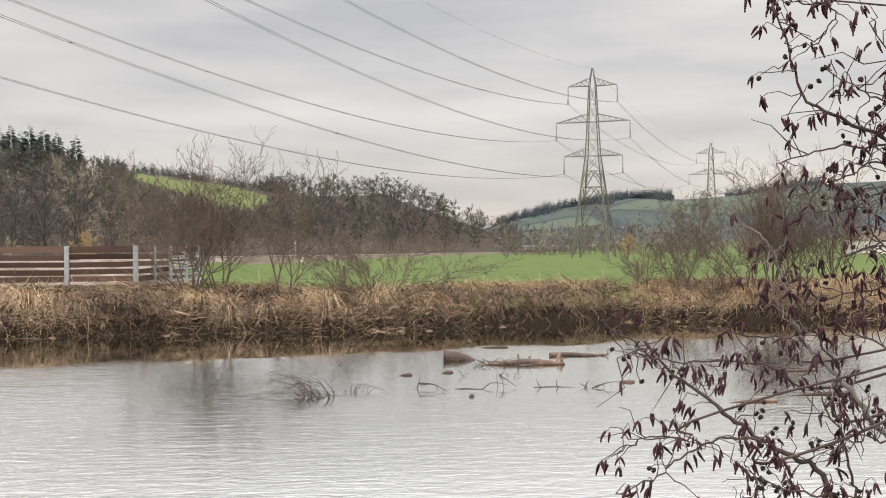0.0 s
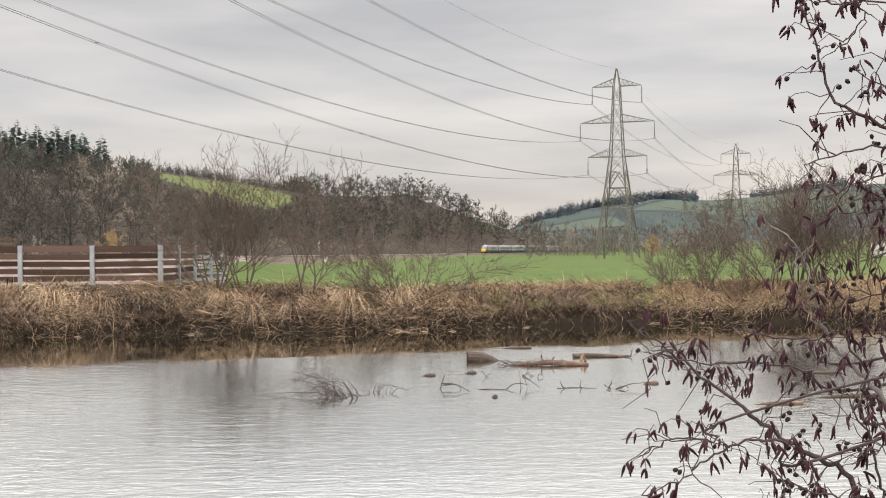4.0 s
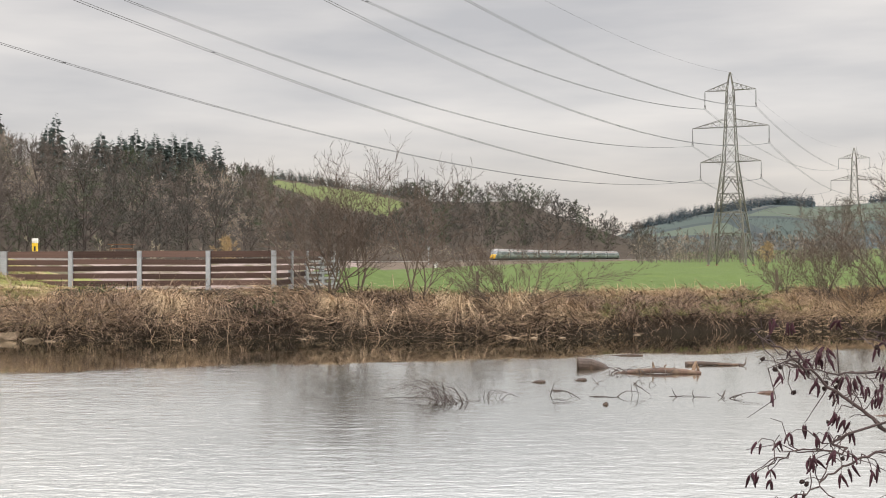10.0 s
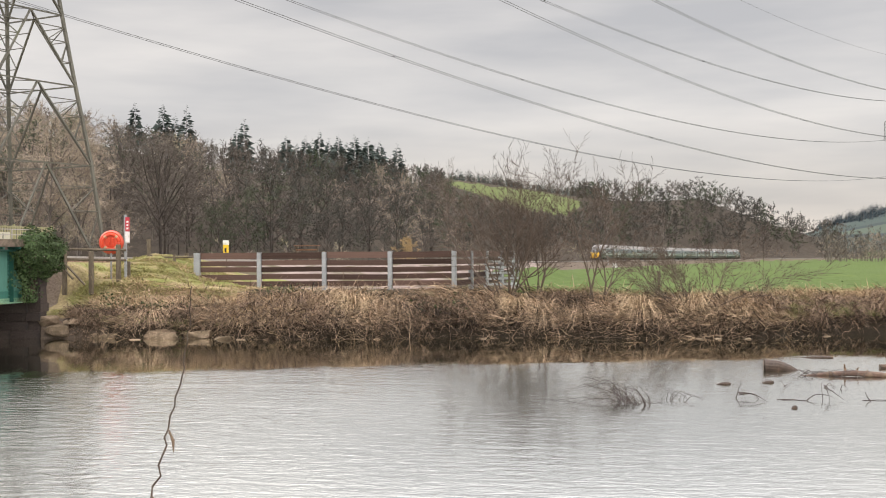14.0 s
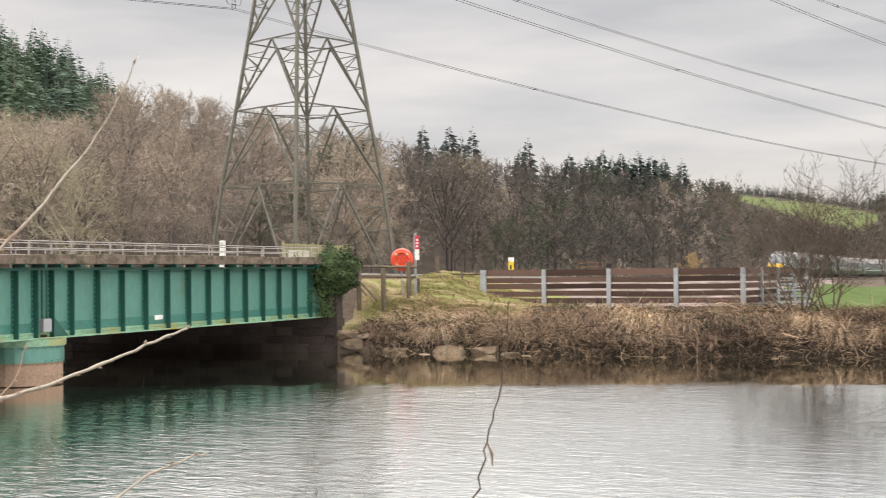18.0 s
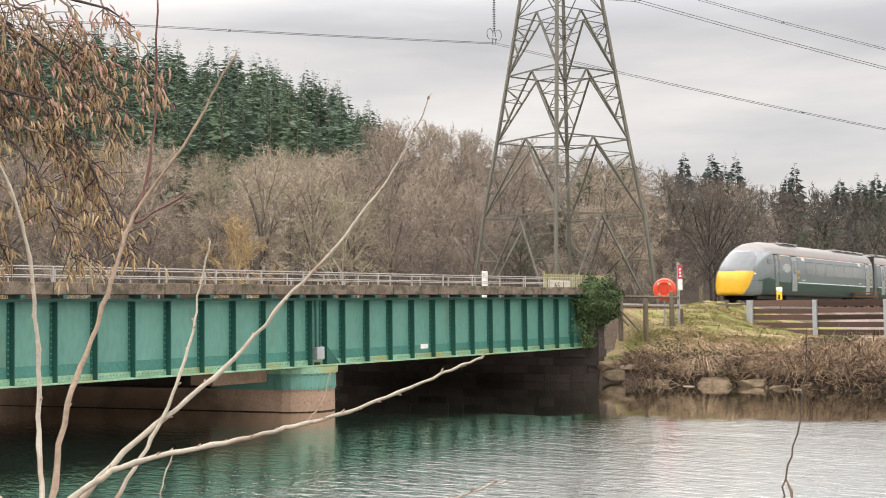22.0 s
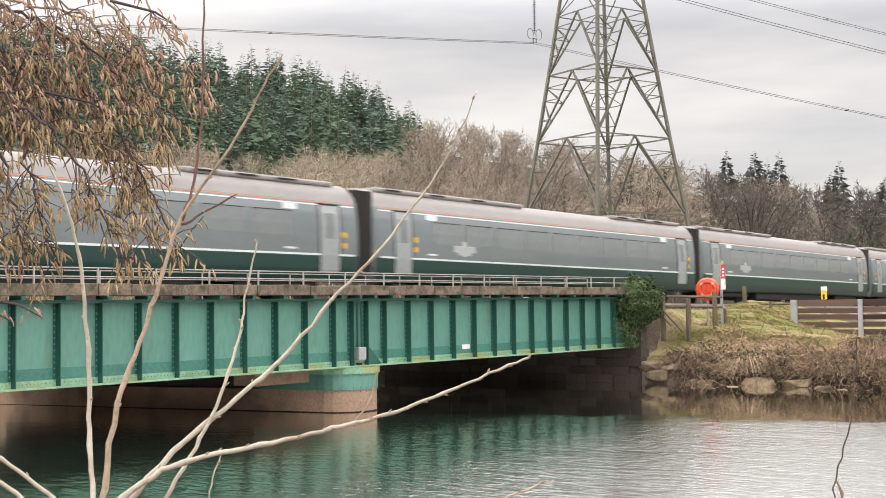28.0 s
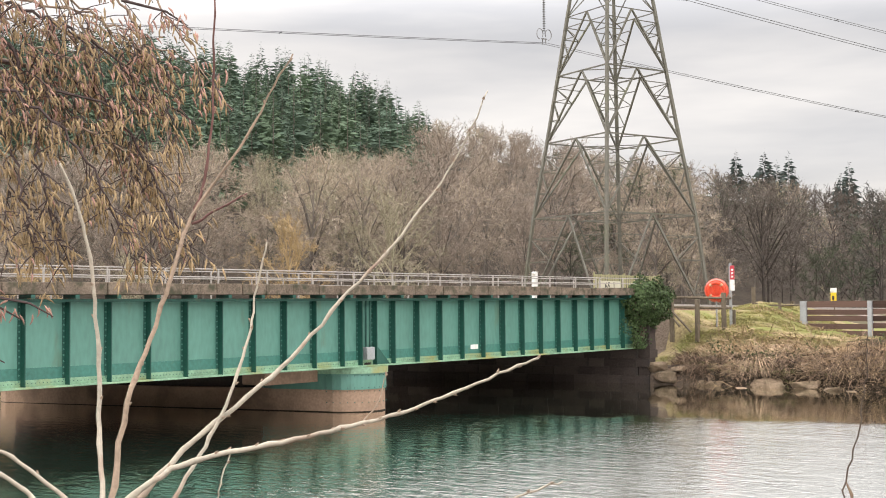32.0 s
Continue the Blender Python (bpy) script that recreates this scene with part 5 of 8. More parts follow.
def build_woods():
    rng = np.random.RandomState(21)
    near = [winter_tree(rng, 12, rng.uniform(0.30, 0.44), 12, 6, 6, 8, 0.018, 0.35, -0.2, 0.62) for _ in range(8)]
    mid = [winter_tree(rng, 12, rng.uniform(0.36, 0.45), 9, 5, 5, 5, 0.034, 0.20, -0.6, 0.54) for _ in range(7)]
    far = [winter_tree(rng, 12, rng.uniform(0.40, 0.5), 7, 4, 4, 4, 0.115, 0.2, -0.6, 0.52) for _ in range(6)]
    firs = [conifer(rng, 12.5, 24, 0.23, 0.05, 12) for _ in range(6)]
    small = [conifer(rng, 6.0, 9, 0.26, 0.05, 6, 1.8) for _ in range(4)]
    W_NEAR, W_MID, W_FAR, FIRS, CREST = [], [], [], [], []
    az = 60.0
    while az > -8:
        base, top = np.interp(az, HILL_AZ, HILL_BASE), np.interp(az, HILL_AZ, HILL_TOP)
        r = base + rng.uniform(0, 6)
        while r < top + 25:
            a = az + rng.normal(0, 0.4)
            x, y = polar(a, r)
            z = float(land_z(x, y))
            ground_el = math.degrees(math.atan2(z - EYE[2], r))
            fir = a > 38.9 and ground_el > 4.9 + 0.25 * math.sin(a * 1.9)
            cap = float(np.interp(a, SKY_AZ, SKY_EL)) + rng.normal(-0.04, 0.10)
            tall = (r * math.tan(radians(cap)) + EYE[2] - z) / 11.6
            if MEADOW_AZ[0] - 0.3 < a < MEADOW_AZ[-1] and ground_el < np.interp(a, MEADOW_AZ, MEADOW_LOW):
                tall = (r * math.tan(radians(float(np.interp(a, MEADOW_AZ, MEADOW_LOW)) + rng.normal(0.05, 0.08))) + EYE[2] - z) / 11.6
            k = min(rng.choice((0.5, 0.7, 0.85, 1.0, 1.2, 1.45)), tall)
            if rail_offset(x, y) > -16 or fir or in_meadow(x, y, 0.0):
                pass
            elif k > 0.33 and not (r < 135 and abs(a - 30.4) < 3.2):
                # stands of one tone: pale, olive, grey, ivy-clad, dark brown
                lottery = rng.rand()
                # twigs paler to the left, the brightness there put into their colour
                pale = -0.45 + 1.0 * min(max((a - 19) / 15, 0), 1)
                stand = 1.3 * noise.noise(Vector((x * 0.04, y * 0.04, 2.0))) + rng.normal(0, 0.36) + pale - 0.3
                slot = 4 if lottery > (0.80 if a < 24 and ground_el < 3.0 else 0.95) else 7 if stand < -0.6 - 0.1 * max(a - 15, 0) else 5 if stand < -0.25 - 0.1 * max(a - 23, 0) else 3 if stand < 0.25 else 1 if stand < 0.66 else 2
                (W_NEAR if r < 175 else W_MID if r < 330 else W_FAR).append((x, y, z, k, slot))
            r += (7.6 + 0.006 * r) * rng.uniform(0.7, 1.35)
        az -= math.degrees((6.4 + 0.005 * base) / (0.55 * base + 0.45 * top))
    for _ in range(340):
        a = rng.uniform(3.6, 11.6)
        x, y = polar(a, float(np.interp(a, HILL_AZ, HILL_TOP)) + rng.uniform(-6, 10))
        z = float(land_z(x, y)) - 0.6
        k = (math.hypot(x, y) * math.tan(radians(float(np.interp(a, SKY_AZ, SKY_EL)) + rng.uniform(-0.35, 0.10))) + EYE[2] - z) / 6.0
        if k > 0.2:
            CREST.append((x, y, z, k, 1 + int(rng.rand() < 0.25)))
    az = 60.0
    while az > 38.9:
        r = 150 + rng.uniform(0, 4)
        while r < np.interp(az, HILL_AZ, HILL_TOP) + 12:
            a = az + rng.normal(0, 0.35)
            x, y = polar(a, r)
            z = float(land_z(x, y))
            if math.degrees(math.atan2(z - EYE[2], r)) > 4.9 + 0.25 * math.sin(a * 1.9) and a > 38.9:
                FIRS.append((x, y, z - 0.3, rng.choice((0.62, 0.8, 0.95, 1.1, 1.3)) * (1.0 if a > 40 else 0.85), 1 + int(rng.rand() < 0.35)))
            r += rng.uniform(4.2, 6.6)
        az -= 1.05
    # the near woods' brighter light is carried by paler twig colours
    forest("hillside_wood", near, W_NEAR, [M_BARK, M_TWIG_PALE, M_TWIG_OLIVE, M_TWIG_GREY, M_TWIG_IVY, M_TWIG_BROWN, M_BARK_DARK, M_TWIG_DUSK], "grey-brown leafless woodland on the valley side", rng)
    forest("upper_wood", mid, W_MID, [M_BARK, M_TWIG_PALE, M_TWIG_OLIVE, M_TWIG_GREY, M_TWIG_IVY, M_TWIG_BROWN, M_BARK_DARK, M_TWIG_DUSK], "rounded leafless crowns of the upper valley wood", rng)
    forest("far_wood", far, W_FAR, [M_BARK, M_TWIG_BROWN, M_TWIG_BROWN, M_TWIG_BROWN, M_TWIG_IVY, M_TWIG_BROWN, M_BARK_DARK, M_TWIG_DUSK], "distant leafless brown woodland along the ridge", rng)
    forest("conifer_plantation", firs, FIRS, [M_BARK, M_CONIFER, M_CONIFER_LIGHT], "dense dark green conifer plantation on the hillside", rng)
    forest("crest_conifers", small, CREST, [M_BARK, M_CONIFER_DARK, M_TWIG_BROWN], "dark conifer belt along the crest above the meadow", rng)


build_woods()
# ---- single trees on the ridge, willows, the far treeline ----
def tree_thing(name, V, F, kind, m, bark, twig, label, category, group="", crown="crown"):
    """A tree of its own: an Empty at its foot with a trunk and a crown."""
    t = empty(name, m, label=label, category=category, group=group)
    for part_name, k, mat in (("trunk", 0, bark), (crown, 1, twig)):
        f = F[kind == k]
        used, inv = np.unique(f, return_inverse=True)
        raw(part_name, V[used], inv.reshape(f.shape), mat, parent=t)
    return t


def build_single_trees():
    rng = np.random.RandomState(5)
    for az, el, w, bare in ((24.87, 6.87, 0.22, 0.25), (23.64, 6.85, 0.25, 0.25), (22.59, 6.71, 0.22, 0.2), (20.0, 6.27, 0.22, 0.12), (18.08, 5.45, 0.3, 0.3), (17.19, 5.38, 0.28, 0.3),
                            (16.56, 5.62, 0.26, 0.25), (15.68, 5.46, 0.28, 0.3), (14.93, 5.49, 0.28, 0.3), (14.31, 5.35, 0.28, 0.3), (13.76, 5.23, 0.26, 0.3), (12.95, 5.08, 0.24, 0.25),
                            (17.6, 5.1, 0.3, 0.1), (16.9, 5.25, 0.3, 0.1), (16.1, 5.3, 0.3, 0.1), (15.3, 5.2, 0.3, 0.1), (14.6, 5.15, 0.3, 0.1), (14.0, 5.0, 0.3, 0.1), (20.35, 5.7, 0.3, 0.1), (23.1, 6.3, 0.25, 0.1)):
        r = float(np.interp(az, HILL_AZ, HILL_TOP)) - 12
        x, y = polar(az, r)
        z = float(land_z(x, y)) - 0.3
        h = EYE[2] + r * math.tan(radians(el)) - z
        V, F, kind = conifer(rng, h + 1.8, 22, w * 1.15, bare * 0.7, 14, 1.6)
        tree_thing("conifer_tree", V, F, kind, pose(x, y, z, 0, 0, rng.uniform(0, 360)), M_BARK, M_CONIFER_DARK, "tall dark green conifer on the wooded ridge", "conifer", "conifers on the ridge")
    # golden willows and a buff bush at the foot of the wood
    for az, r, h, mat, lab in ((45.4, 84, 8.2, M_TWIG_GOLD, "golden-stemmed leafless willow below the wood"), (57.0, 86, 7.5, M_TWIG_GOLD, "golden-stemmed leafless willow below the wood"),
                               (52.5, 90, 6.0, M_TWIG_OLIVE, "olive leafless willow below the wood"), (40.8, 94, 10.5, M_TWIG_OLIVE, "olive leafless willow below the wood"),
                               (12.55, 190, 5.5, M_TWIG_GOLD, "buff rounded bush beside the railway"), (-12.2, 470, 8.0, M_TWIG_GOLD, "golden willow at the far edge of the field")):
        x, y = polar(az, r)
        V, F, kind = winter_tree(rng, h, 0.40, 14, 6, 7, 7, 0.010 + r * 0.00007, 0.04, -0.3, 0.5)
        tree_thing("willow", V, F, kind, pose(x, y, float(land_z(x, y)) - 0.2), mat, mat, lab, "willow")
    # the broad bare oak and its neighbours beyond the field
    for az, r, h in ((-15.4, 250, 13.5), (-14.6, 262, 12.0)):
        x, y = polar(az, r)
        V, F, kind = winter_tree(rng, h, 0.46, 14, 8, 7, 5, 0.026, 0.22)
        tree_thing("bare_tree", V, F, kind, pose(x, y, float(land_z(x, y)) - 0.2), M_BARK, M_TWIG_BROWN, "broad leafless oak at the field's far side", "tree")
    far = [winter_tree(rng, 9, 0.5, 5, 3, 3, 3, 0.10, 0.08, -0.5, 0.5) for _ in range(5)]
    bushes = [winter_tree(rng, 9, 0.5, 3, 2, 3, 2, 0.24, 0.08, -0.5, 0.5) for _ in range(4)]
    firs = [conifer(rng, 13, 8, 0.30, 0.05, 6, 1.5) for _ in range(4)]
    spots, dark, hedge = [], [], []
    for i in range(420):
        az = -6.4 - 24 * rng.rand()
        r = rng.uniform(470, 600)
        x, y = polar(az, r)
        if rail_offset(x, y) > 14:
            spots.append((x, y, float(land_z(x, y)), rng.uniform(0.6, 1.7), 1 + int(rng.rand() < 0.25)))
    forest("field_treeline", far, spots, [M_BARK, M_TWIG_BROWN, M_TWIG_GREY], "line of leafless trees and scrub behind the green field", rng)
    for i in range(700):
        az = -6.0 - 8.2 * rng.rand() ** 0.8
        r = 1670 - 260 * rng.rand() ** 1.8 * (0.5 + 0.5 * math.sin(az * 2.1))
        x, y = polar(az, r)
        dark.append((x, y, float(land_z(x, y)), rng.uniform(0.6, 1.35), 1))
    for i in range(170):
        az = -16.6 - 4.2 * rng.rand()
        x, y = polar(az, 1650 + rng.uniform(-40, 40))
        dark.append((x, y, float(land_z(x, y)), rng.uniform(0.8, 1.3), 1))
    forest("far_conifer_wood", firs, dark, [M_BARK, M_FARWOOD], "dark conifer wood along the distant ridge, tinted blue for haze", rng)
    for i in range(52):
        a0, r0 = -6.5 - 17 * rng.rand(), rng.uniform(950, 1550)
        n = rng.randint(8, 22)
        da, dr = rng.normal(0, 0.16), rng.normal(0, 9)
        for k in range(n):
            x, y = polar(a0 + k * da, r0 + k * dr)
            hedge.append((x, y, float(land_z(x, y)), rng.uniform(0.3, 0.85), 1))
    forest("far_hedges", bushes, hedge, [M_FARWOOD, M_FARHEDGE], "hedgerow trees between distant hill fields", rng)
    # scrub at the foot of the railway and along its far side
    low = [winter_tree(rng, 4.5, 0.55, 6, 4, 4, 3, 0.022, 0.04, -0.3, 0.5) for _ in range(4)]
    scrub = []
    for i in range(140):
        s = 125 + 575 * rng.rand()
        p, a = track_point(s, -3.4 - 9.5 - 6 * rng.rand())
        scrub.append((p.x, p.y, float(land_z(p.x, p.y)) - 0.2, rng.uniform(0.45, 1.2), 1 + int(rng.rand() < 0.25)))
    forest("lineside_scrub", low, scrub, [M_BARK, M_TWIG_GREY, M_TWIG_OLIVE], "low brown leafless scrub beside the railway", rng)
    # thin dead stems standing over the ridge
    for az, el in ((5.5, 4.15), (4.2, 4.2), (3.4, 3.9)):
        x, y = polar(az, 640)
        bm = bmesh.new()
        z = float(land_z(x, y))
        tube(bm, (x, y, z), (x, y, EYE[2] + 640 * math.tan(radians(el))), 0.16, 0.08, n=5)
        tagged(part("dead_tree", bm, M_BARK), "thin bare pole-like trunk standing on the ridge", "dead tree")


# distance haze is put into these two base colours
M_FARWOOD = material("hazed_far_conifers", (0.060, 0.080, 0.092), 0.95, vary=0.2, scale=0.02, fine=0.2, bump=0.0, island=0.2)
M_FARHEDGE = material("hazed_hedge_twigs", (0.085, 0.088, 0.08), 0.95, vary=0.2, scale=0.02, fine=0.2, bump=0.0, island=0.2)
build_single_trees()


# ---- growth on the far bank ----
def blades(name, roots, length, width, dirs, arch, mat, label, rng, category):
    """Arching blades, each three triangles, joined: roots (n, 3), leaning along dirs and bowing over by arch."""
    n = len(roots)
    L = (length * rng.uniform(0.55, 1.3, n))[:, None]
    d = dirs / (np.linalg.norm(dirs, axis=1, keepdims=True) + 1e-9)
    side = np.cross(d, np.array((0, 0, 1.0)) + rng.normal(0, 0.5, (n, 3)))
    side /= np.linalg.norm(side, axis=1, keepdims=True) + 1e-9
    w = side * (width * rng.uniform(0.6, 1.4, n))[:, None]
    flat = d * np.array((1, 1, 0))
    p1 = roots + d * L * 0.5
    p2 = roots + d * L * 0.85 + flat * L * 0.2 * arch[:, None] - np.array((0, 0, 1)) * L * 0.38 * arch[:, None]
    V = np.stack([roots - w, roots + w, p1 - w * 0.8, p1 + w * 0.8, p2], 1).reshape(-1, 3)
    o = np.arange(n)[:, None] * 5
    F = np.concatenate([o + np.array((0, 1, 3)), o + np.array((0, 3, 2)), o + np.array((2, 3, 4))])
    return tagged(raw(name, V, F, mat), label, category, kind="stuff")


def patch_noise(x, y, s, seed):
    return np.array([noise.noise(Vector((a * s + seed, b * s, seed * 1.7))) for a, b in zip(x, y)])


def build_bank_growth():
    rng = np.random.RandomState(33)
    def scatter(n, x0, x1, y0, y1):
        x = rng.uniform(x0, x1, n)
        y = shore_y(x) + rng.uniform(y0, y1, n)
        return x, y
    # tussocks: centres along the bank, blades falling outwards from each
    def tussocks(count, per, x0, x1, y0, y1, length, width, mat, name, label, keep, lean_out=1.0, arch=1.0, height=0.0, comb=0.35):
        cx, cy = scatter(count, x0, x1, y0, y1)
        m = keep(cx, cy)
        cx, cy = cx[m], cy[m]
        k = len(cx)
        a = rng.uniform(0, 6.283, (k, per))
        rr = rng.uniform(0.02, 0.32, (k, per))
        x = (cx[:, None] + np.cos(a) * rr).ravel()
        y = (cy[:, None] + np.sin(a) * rr).ravel()
        z = land_z(x, y) - 0.05
        drift = np.repeat(rng.normal(0, 0.75, k), per)
        d = np.stack([np.cos(a).ravel() * lean_out * rng.uniform(0.1, 0.8, k * per) + drift, np.sin(a).ravel() * lean_out * rng.uniform(0.2, 1.1, k * per) - comb, rng.uniform(0.35, 1.2, k * per) + height], 1)
        size = np.repeat(rng.uniform(0.6, 1.25, k), per)
        blades(name, np.stack([x, y, z], 1), length * size, width, d, arch * rng.uniform(0.5, 1.5, k * per), mat, label, rng, "grass")
    def mops(count, per, x0, x1, y0, y1, length, width, mat, name, label, keep, rise=0.35, arch=2.0, flat=0.5):
        """Mop-headed tussocks: each a crown from which blades spill out and down on every side."""
        cx, cy = scatter(count, x0, x1, y0, y1)
        m = keep(cx, cy)
        cx, cy = cx[m], cy[m]
        k = len(cx)
        size = rng.uniform(0.55, 1.35, k)
        turn = rng.uniform(0, 6.283, k)
        a = rng.normal(0, 1.25, (k, per)) + turn[:, None]
        a = np.where(np.sin(a) > 0.5, -a, a)
        rr = rng.uniform(0.0, 0.22, (k, per)) * size[:, None]
        x = (cx[:, None] + np.cos(a) * rr).ravel()
        y = (cy[:, None] + np.sin(a) * rr).ravel()
        z = land_z(x, y) + np.repeat(rise * size, per) * rng.uniform(0.4, 1.0, k * per)
        d = np.stack([np.cos(a).ravel(), np.sin(a).ravel() - 0.2, rng.uniform(0.0, 0.9, k * per) * flat + rng.normal(0, 0.1, k * per)], 1)
        blades(name, np.stack([x, y, z], 1), length * np.repeat(size, per), width, d, arch * rng.uniform(0.5, 1.5, k * per), mat, label, rng, "grass")
    def mats(count, per, x0, x1, y0, y1, length, width, mat, name, label, keep):
        """Blades laid over one another in one sideways sweep a patch, as floods leave them."""
        cx, cy = scatter(count, x0, x1, y0, y1)
        m = keep(cx, cy)
        cx, cy = cx[m], cy[m]
        k = len(cx)
        way = np.repeat(np.where(patch_noise(cx, cy, 0.12, 5.5) > -0.1, -1.0, 1.0) * rng.uniform(0.5, 1.2, k), per)
        x = np.repeat(cx, per) + rng.normal(0, 0.42, k * per)
        y = np.repeat(cy, per) + rng.normal(0, 0.25, k * per)
        z = land_z(x, y) + rng.uniform(0.0, 0.28, k * per)
        d = np.stack([way + rng.normal(0, 0.45, k * per), -0.35 + rng.normal(0, 0.4, k * per), rng.normal(0.12, 0.28, k * per)], 1)
        blades(name, np.stack([x, y, z], 1), length * np.repeat(rng.uniform(0.6, 1.2, k), per), width, d, rng.uniform(0.1, 0.9, k * per), mat, label, rng, "grass")
    def fringe(n, x0, x1, mat, name, label):
        x, y = scatter(n, x0, x1, 0.1, 0.5)
        d = np.stack([rng.normal(0, 0.9, n), -0.5 + rng.normal(0, 0.3, n), rng.normal(-0.2, 0.5, n)], 1)
        blades(name, np.stack([x, y, np.maximum(land_z(x, y), 0.35) + rng.uniform(-0.15, 0.2, n)], 1), 0.5 * np.ones(n), 0.017, d, rng.uniform(0.5, 1.6, n), mat, label, rng, "stems")
    zone = lambda x, y: patch_noise(x, y, 0.30, 3.1)
    mops(420, 60, 2, 30, 2.2, 4.8, 0.36, 0.011, M_MOSS, "bank_top_grass", "olive grass tufts along the top of the bank", lambda x, y: zone(x, y) > -0.2, 0.12, 0.9, 1.0)
    mops(260, 60, 3.5, 13, 0.6, 3.6, 0.42, 0.011, M_MOSS, "bank_face_grass", "olive-green grass on the face of the bank", lambda x, y: patch_noise(x, y, 0.35, 8.8) > -0.05, 0.22, 1.2, 1.0)
    mats(760, 90, 2.5, 28, 0.5, 3.6, 0.9, 0.010, M_PALESTRAW, "straw_mat", "golden flattened straw on the bank below the field", lambda x, y: zone(x, y) > -0.25)
    mops(170, 70, -25.0, -16.5, 0.1, 1.9, 0.5, 0.009, M_BRAMBLE, "slope_bramble", "low brown bramble tangle on the slope by the bridge", lambda x, y: x < 99, 0.25, 1.2, 1.0)
    mops(150, 60, -25.0, -14.5, 0.3, 2.8, 0.4, 0.010, M_MOSS, "slope_moss_grass", "mossy green grass tufts on the slope", lambda x, y: zone(x, y) > -0.1, 0.1, 1.0, 1.0)
    mats(1050, 85, -21.0, 34, 0.1, 3.3, 0.95, 0.010, M_STRAW, "matted_grass", "flattened mats of dead straw-coloured grass on the bank", lambda x, y: zone(x, y) > -0.12)
    mats(440, 70, -20.5, 6, 0.05, 2.2, 0.75, 0.009, M_BRAMBLE, "matted_stems", "brown tangled mats of fallen stems on the bank", lambda x, y: x < 99)
    fringe(3800, -25, 34, M_DARKSCRUB, "root_fringe", "dark wet roots and stems hanging to the water")
    fringe(3000, -25, 34, M_BRAMBLE, "stem_fringe", "brown dead stems trailing at the water's edge")
    mops(85, 120, -22.5, 34, 0.25, 3.0, 0.85, 0.008, M_STRAW, "dead_grass", "long bleached dead grass drooping over the bank", lambda x, y: zone(x, y) > 0.02)
    mops(30, 130, -20, 34, 0.1, 2.4, 1.05, 0.008, M_PALESTRAW, "reed_clump", "pale straw-coloured reed clumps spilling over the bank", lambda x, y: zone(x, y) > 0.1, 0.5, 1.7, 0.9)
    mops(430, 80, -20.6, 34, 0.1, 3.4, 0.72, 0.009, M_BRAMBLE, "bank_scrub", "brown tangled dead stems on the river bank", lambda x, y: (zone(x, y) < 0.2 - 0.25 * (x > 3)) & (x > -17 + 2 * zone(y, x)), 0.4, 1.3, 1.0)
    mops(260, 80, -20.6, 34, 0.1, 2.0, 0.66, 0.009, M_DARKSCRUB, "dark_scrub", "dark dead bramble thicket on the bank", lambda x, y: (zone(x, y) < 0.05) & (x > -13.5) & (x < 3), 0.3, 1.2, 1.1)
    mops(260, 70, -25.5, 34, 3.0, 5.6, 0.36, 0.010, M_GRASSBLADE, "bank_turf", "rough green grass along the top of the bank", lambda x, y: (patch_noise(x, y, 0.22, 12.7) > 0.05) & ((x > -8.5) | (y > 53.2)), 0.06, 0.8, 1.0)
    tussocks(700, 30, -25.9, -20.6, 2.8, 10, 0.20, 0.014, M_GRASSBLADE, "mound_grass", "short yellow-green grass on the mound by the bridge", lambda x, y: x < 99, 0.8, 0.6)
    tussocks(900, 26, -25.6, -18.5, 0.8, 8, 0.30, 0.009, M_PALESTRAW, "mound_straw", "pale dead grass on the slope by the bridge", lambda x, y: patch_noise(x, y, 0.5, 2.2) > -0.1, 0.9, 0.8)
    # long thin arching bramble canes
    n = 1000
    x, y = scatter(n, -25, 5, -0.1, 3.8)
    z = land_z(x, y)
    a = rng.uniform(0, 6.283, n)
    d = np.stack([np.cos(a), np.sin(a) - 0.5, rng.uniform(0.5, 1.6, n)], 1)
    blades("bramble_canes", np.stack([x, y, z], 1), 1.7 * np.ones(n), 0.012, d, rng.uniform(0.8, 1.8, n), M_BRAMBLE, "long arching brown bramble canes", rng, "bramble")
    # a light fringe of grass where the field meets the bank and on the field itself
    n = 9000
    x = rng.uniform(-9, 45, n)
    y = 52.6 + 6 * rng.rand(n) ** 1.8
    blades("field_turf", np.stack([x, y, land_z(x, y) - 0.02], 1), 0.13 * np.ones(n), 0.02, rng.normal(0, 0.5, (n, 3)) + np.array((0, 0, 1.0)), rng.uniform(0.3, 1, n), M_TURF, "short bright green field grass", rng, "grass")
    # the paler, drier growth near the bridge
    mats(420, 60, -24.6, -13.0, 0.25, 3.2, 0.8, 0.009, M_PALESTRAW, "pale_straw_mat", "pale flattened dead grass on the bank near the bridge", lambda x, y: patch_noise(x, y, 0.45, 7.7) > -0.22)
    tussocks(1500, 34, -26.4, -18.5, 1.6, 8.5, 0.26, 0.011, M_GRASSBLADE, "slope_grass", "yellow-green grass on the slope by the bridge", lambda x, y: patch_noise(x, y, 0.6, 4.4) > -0.25, 0.9, 0.8)


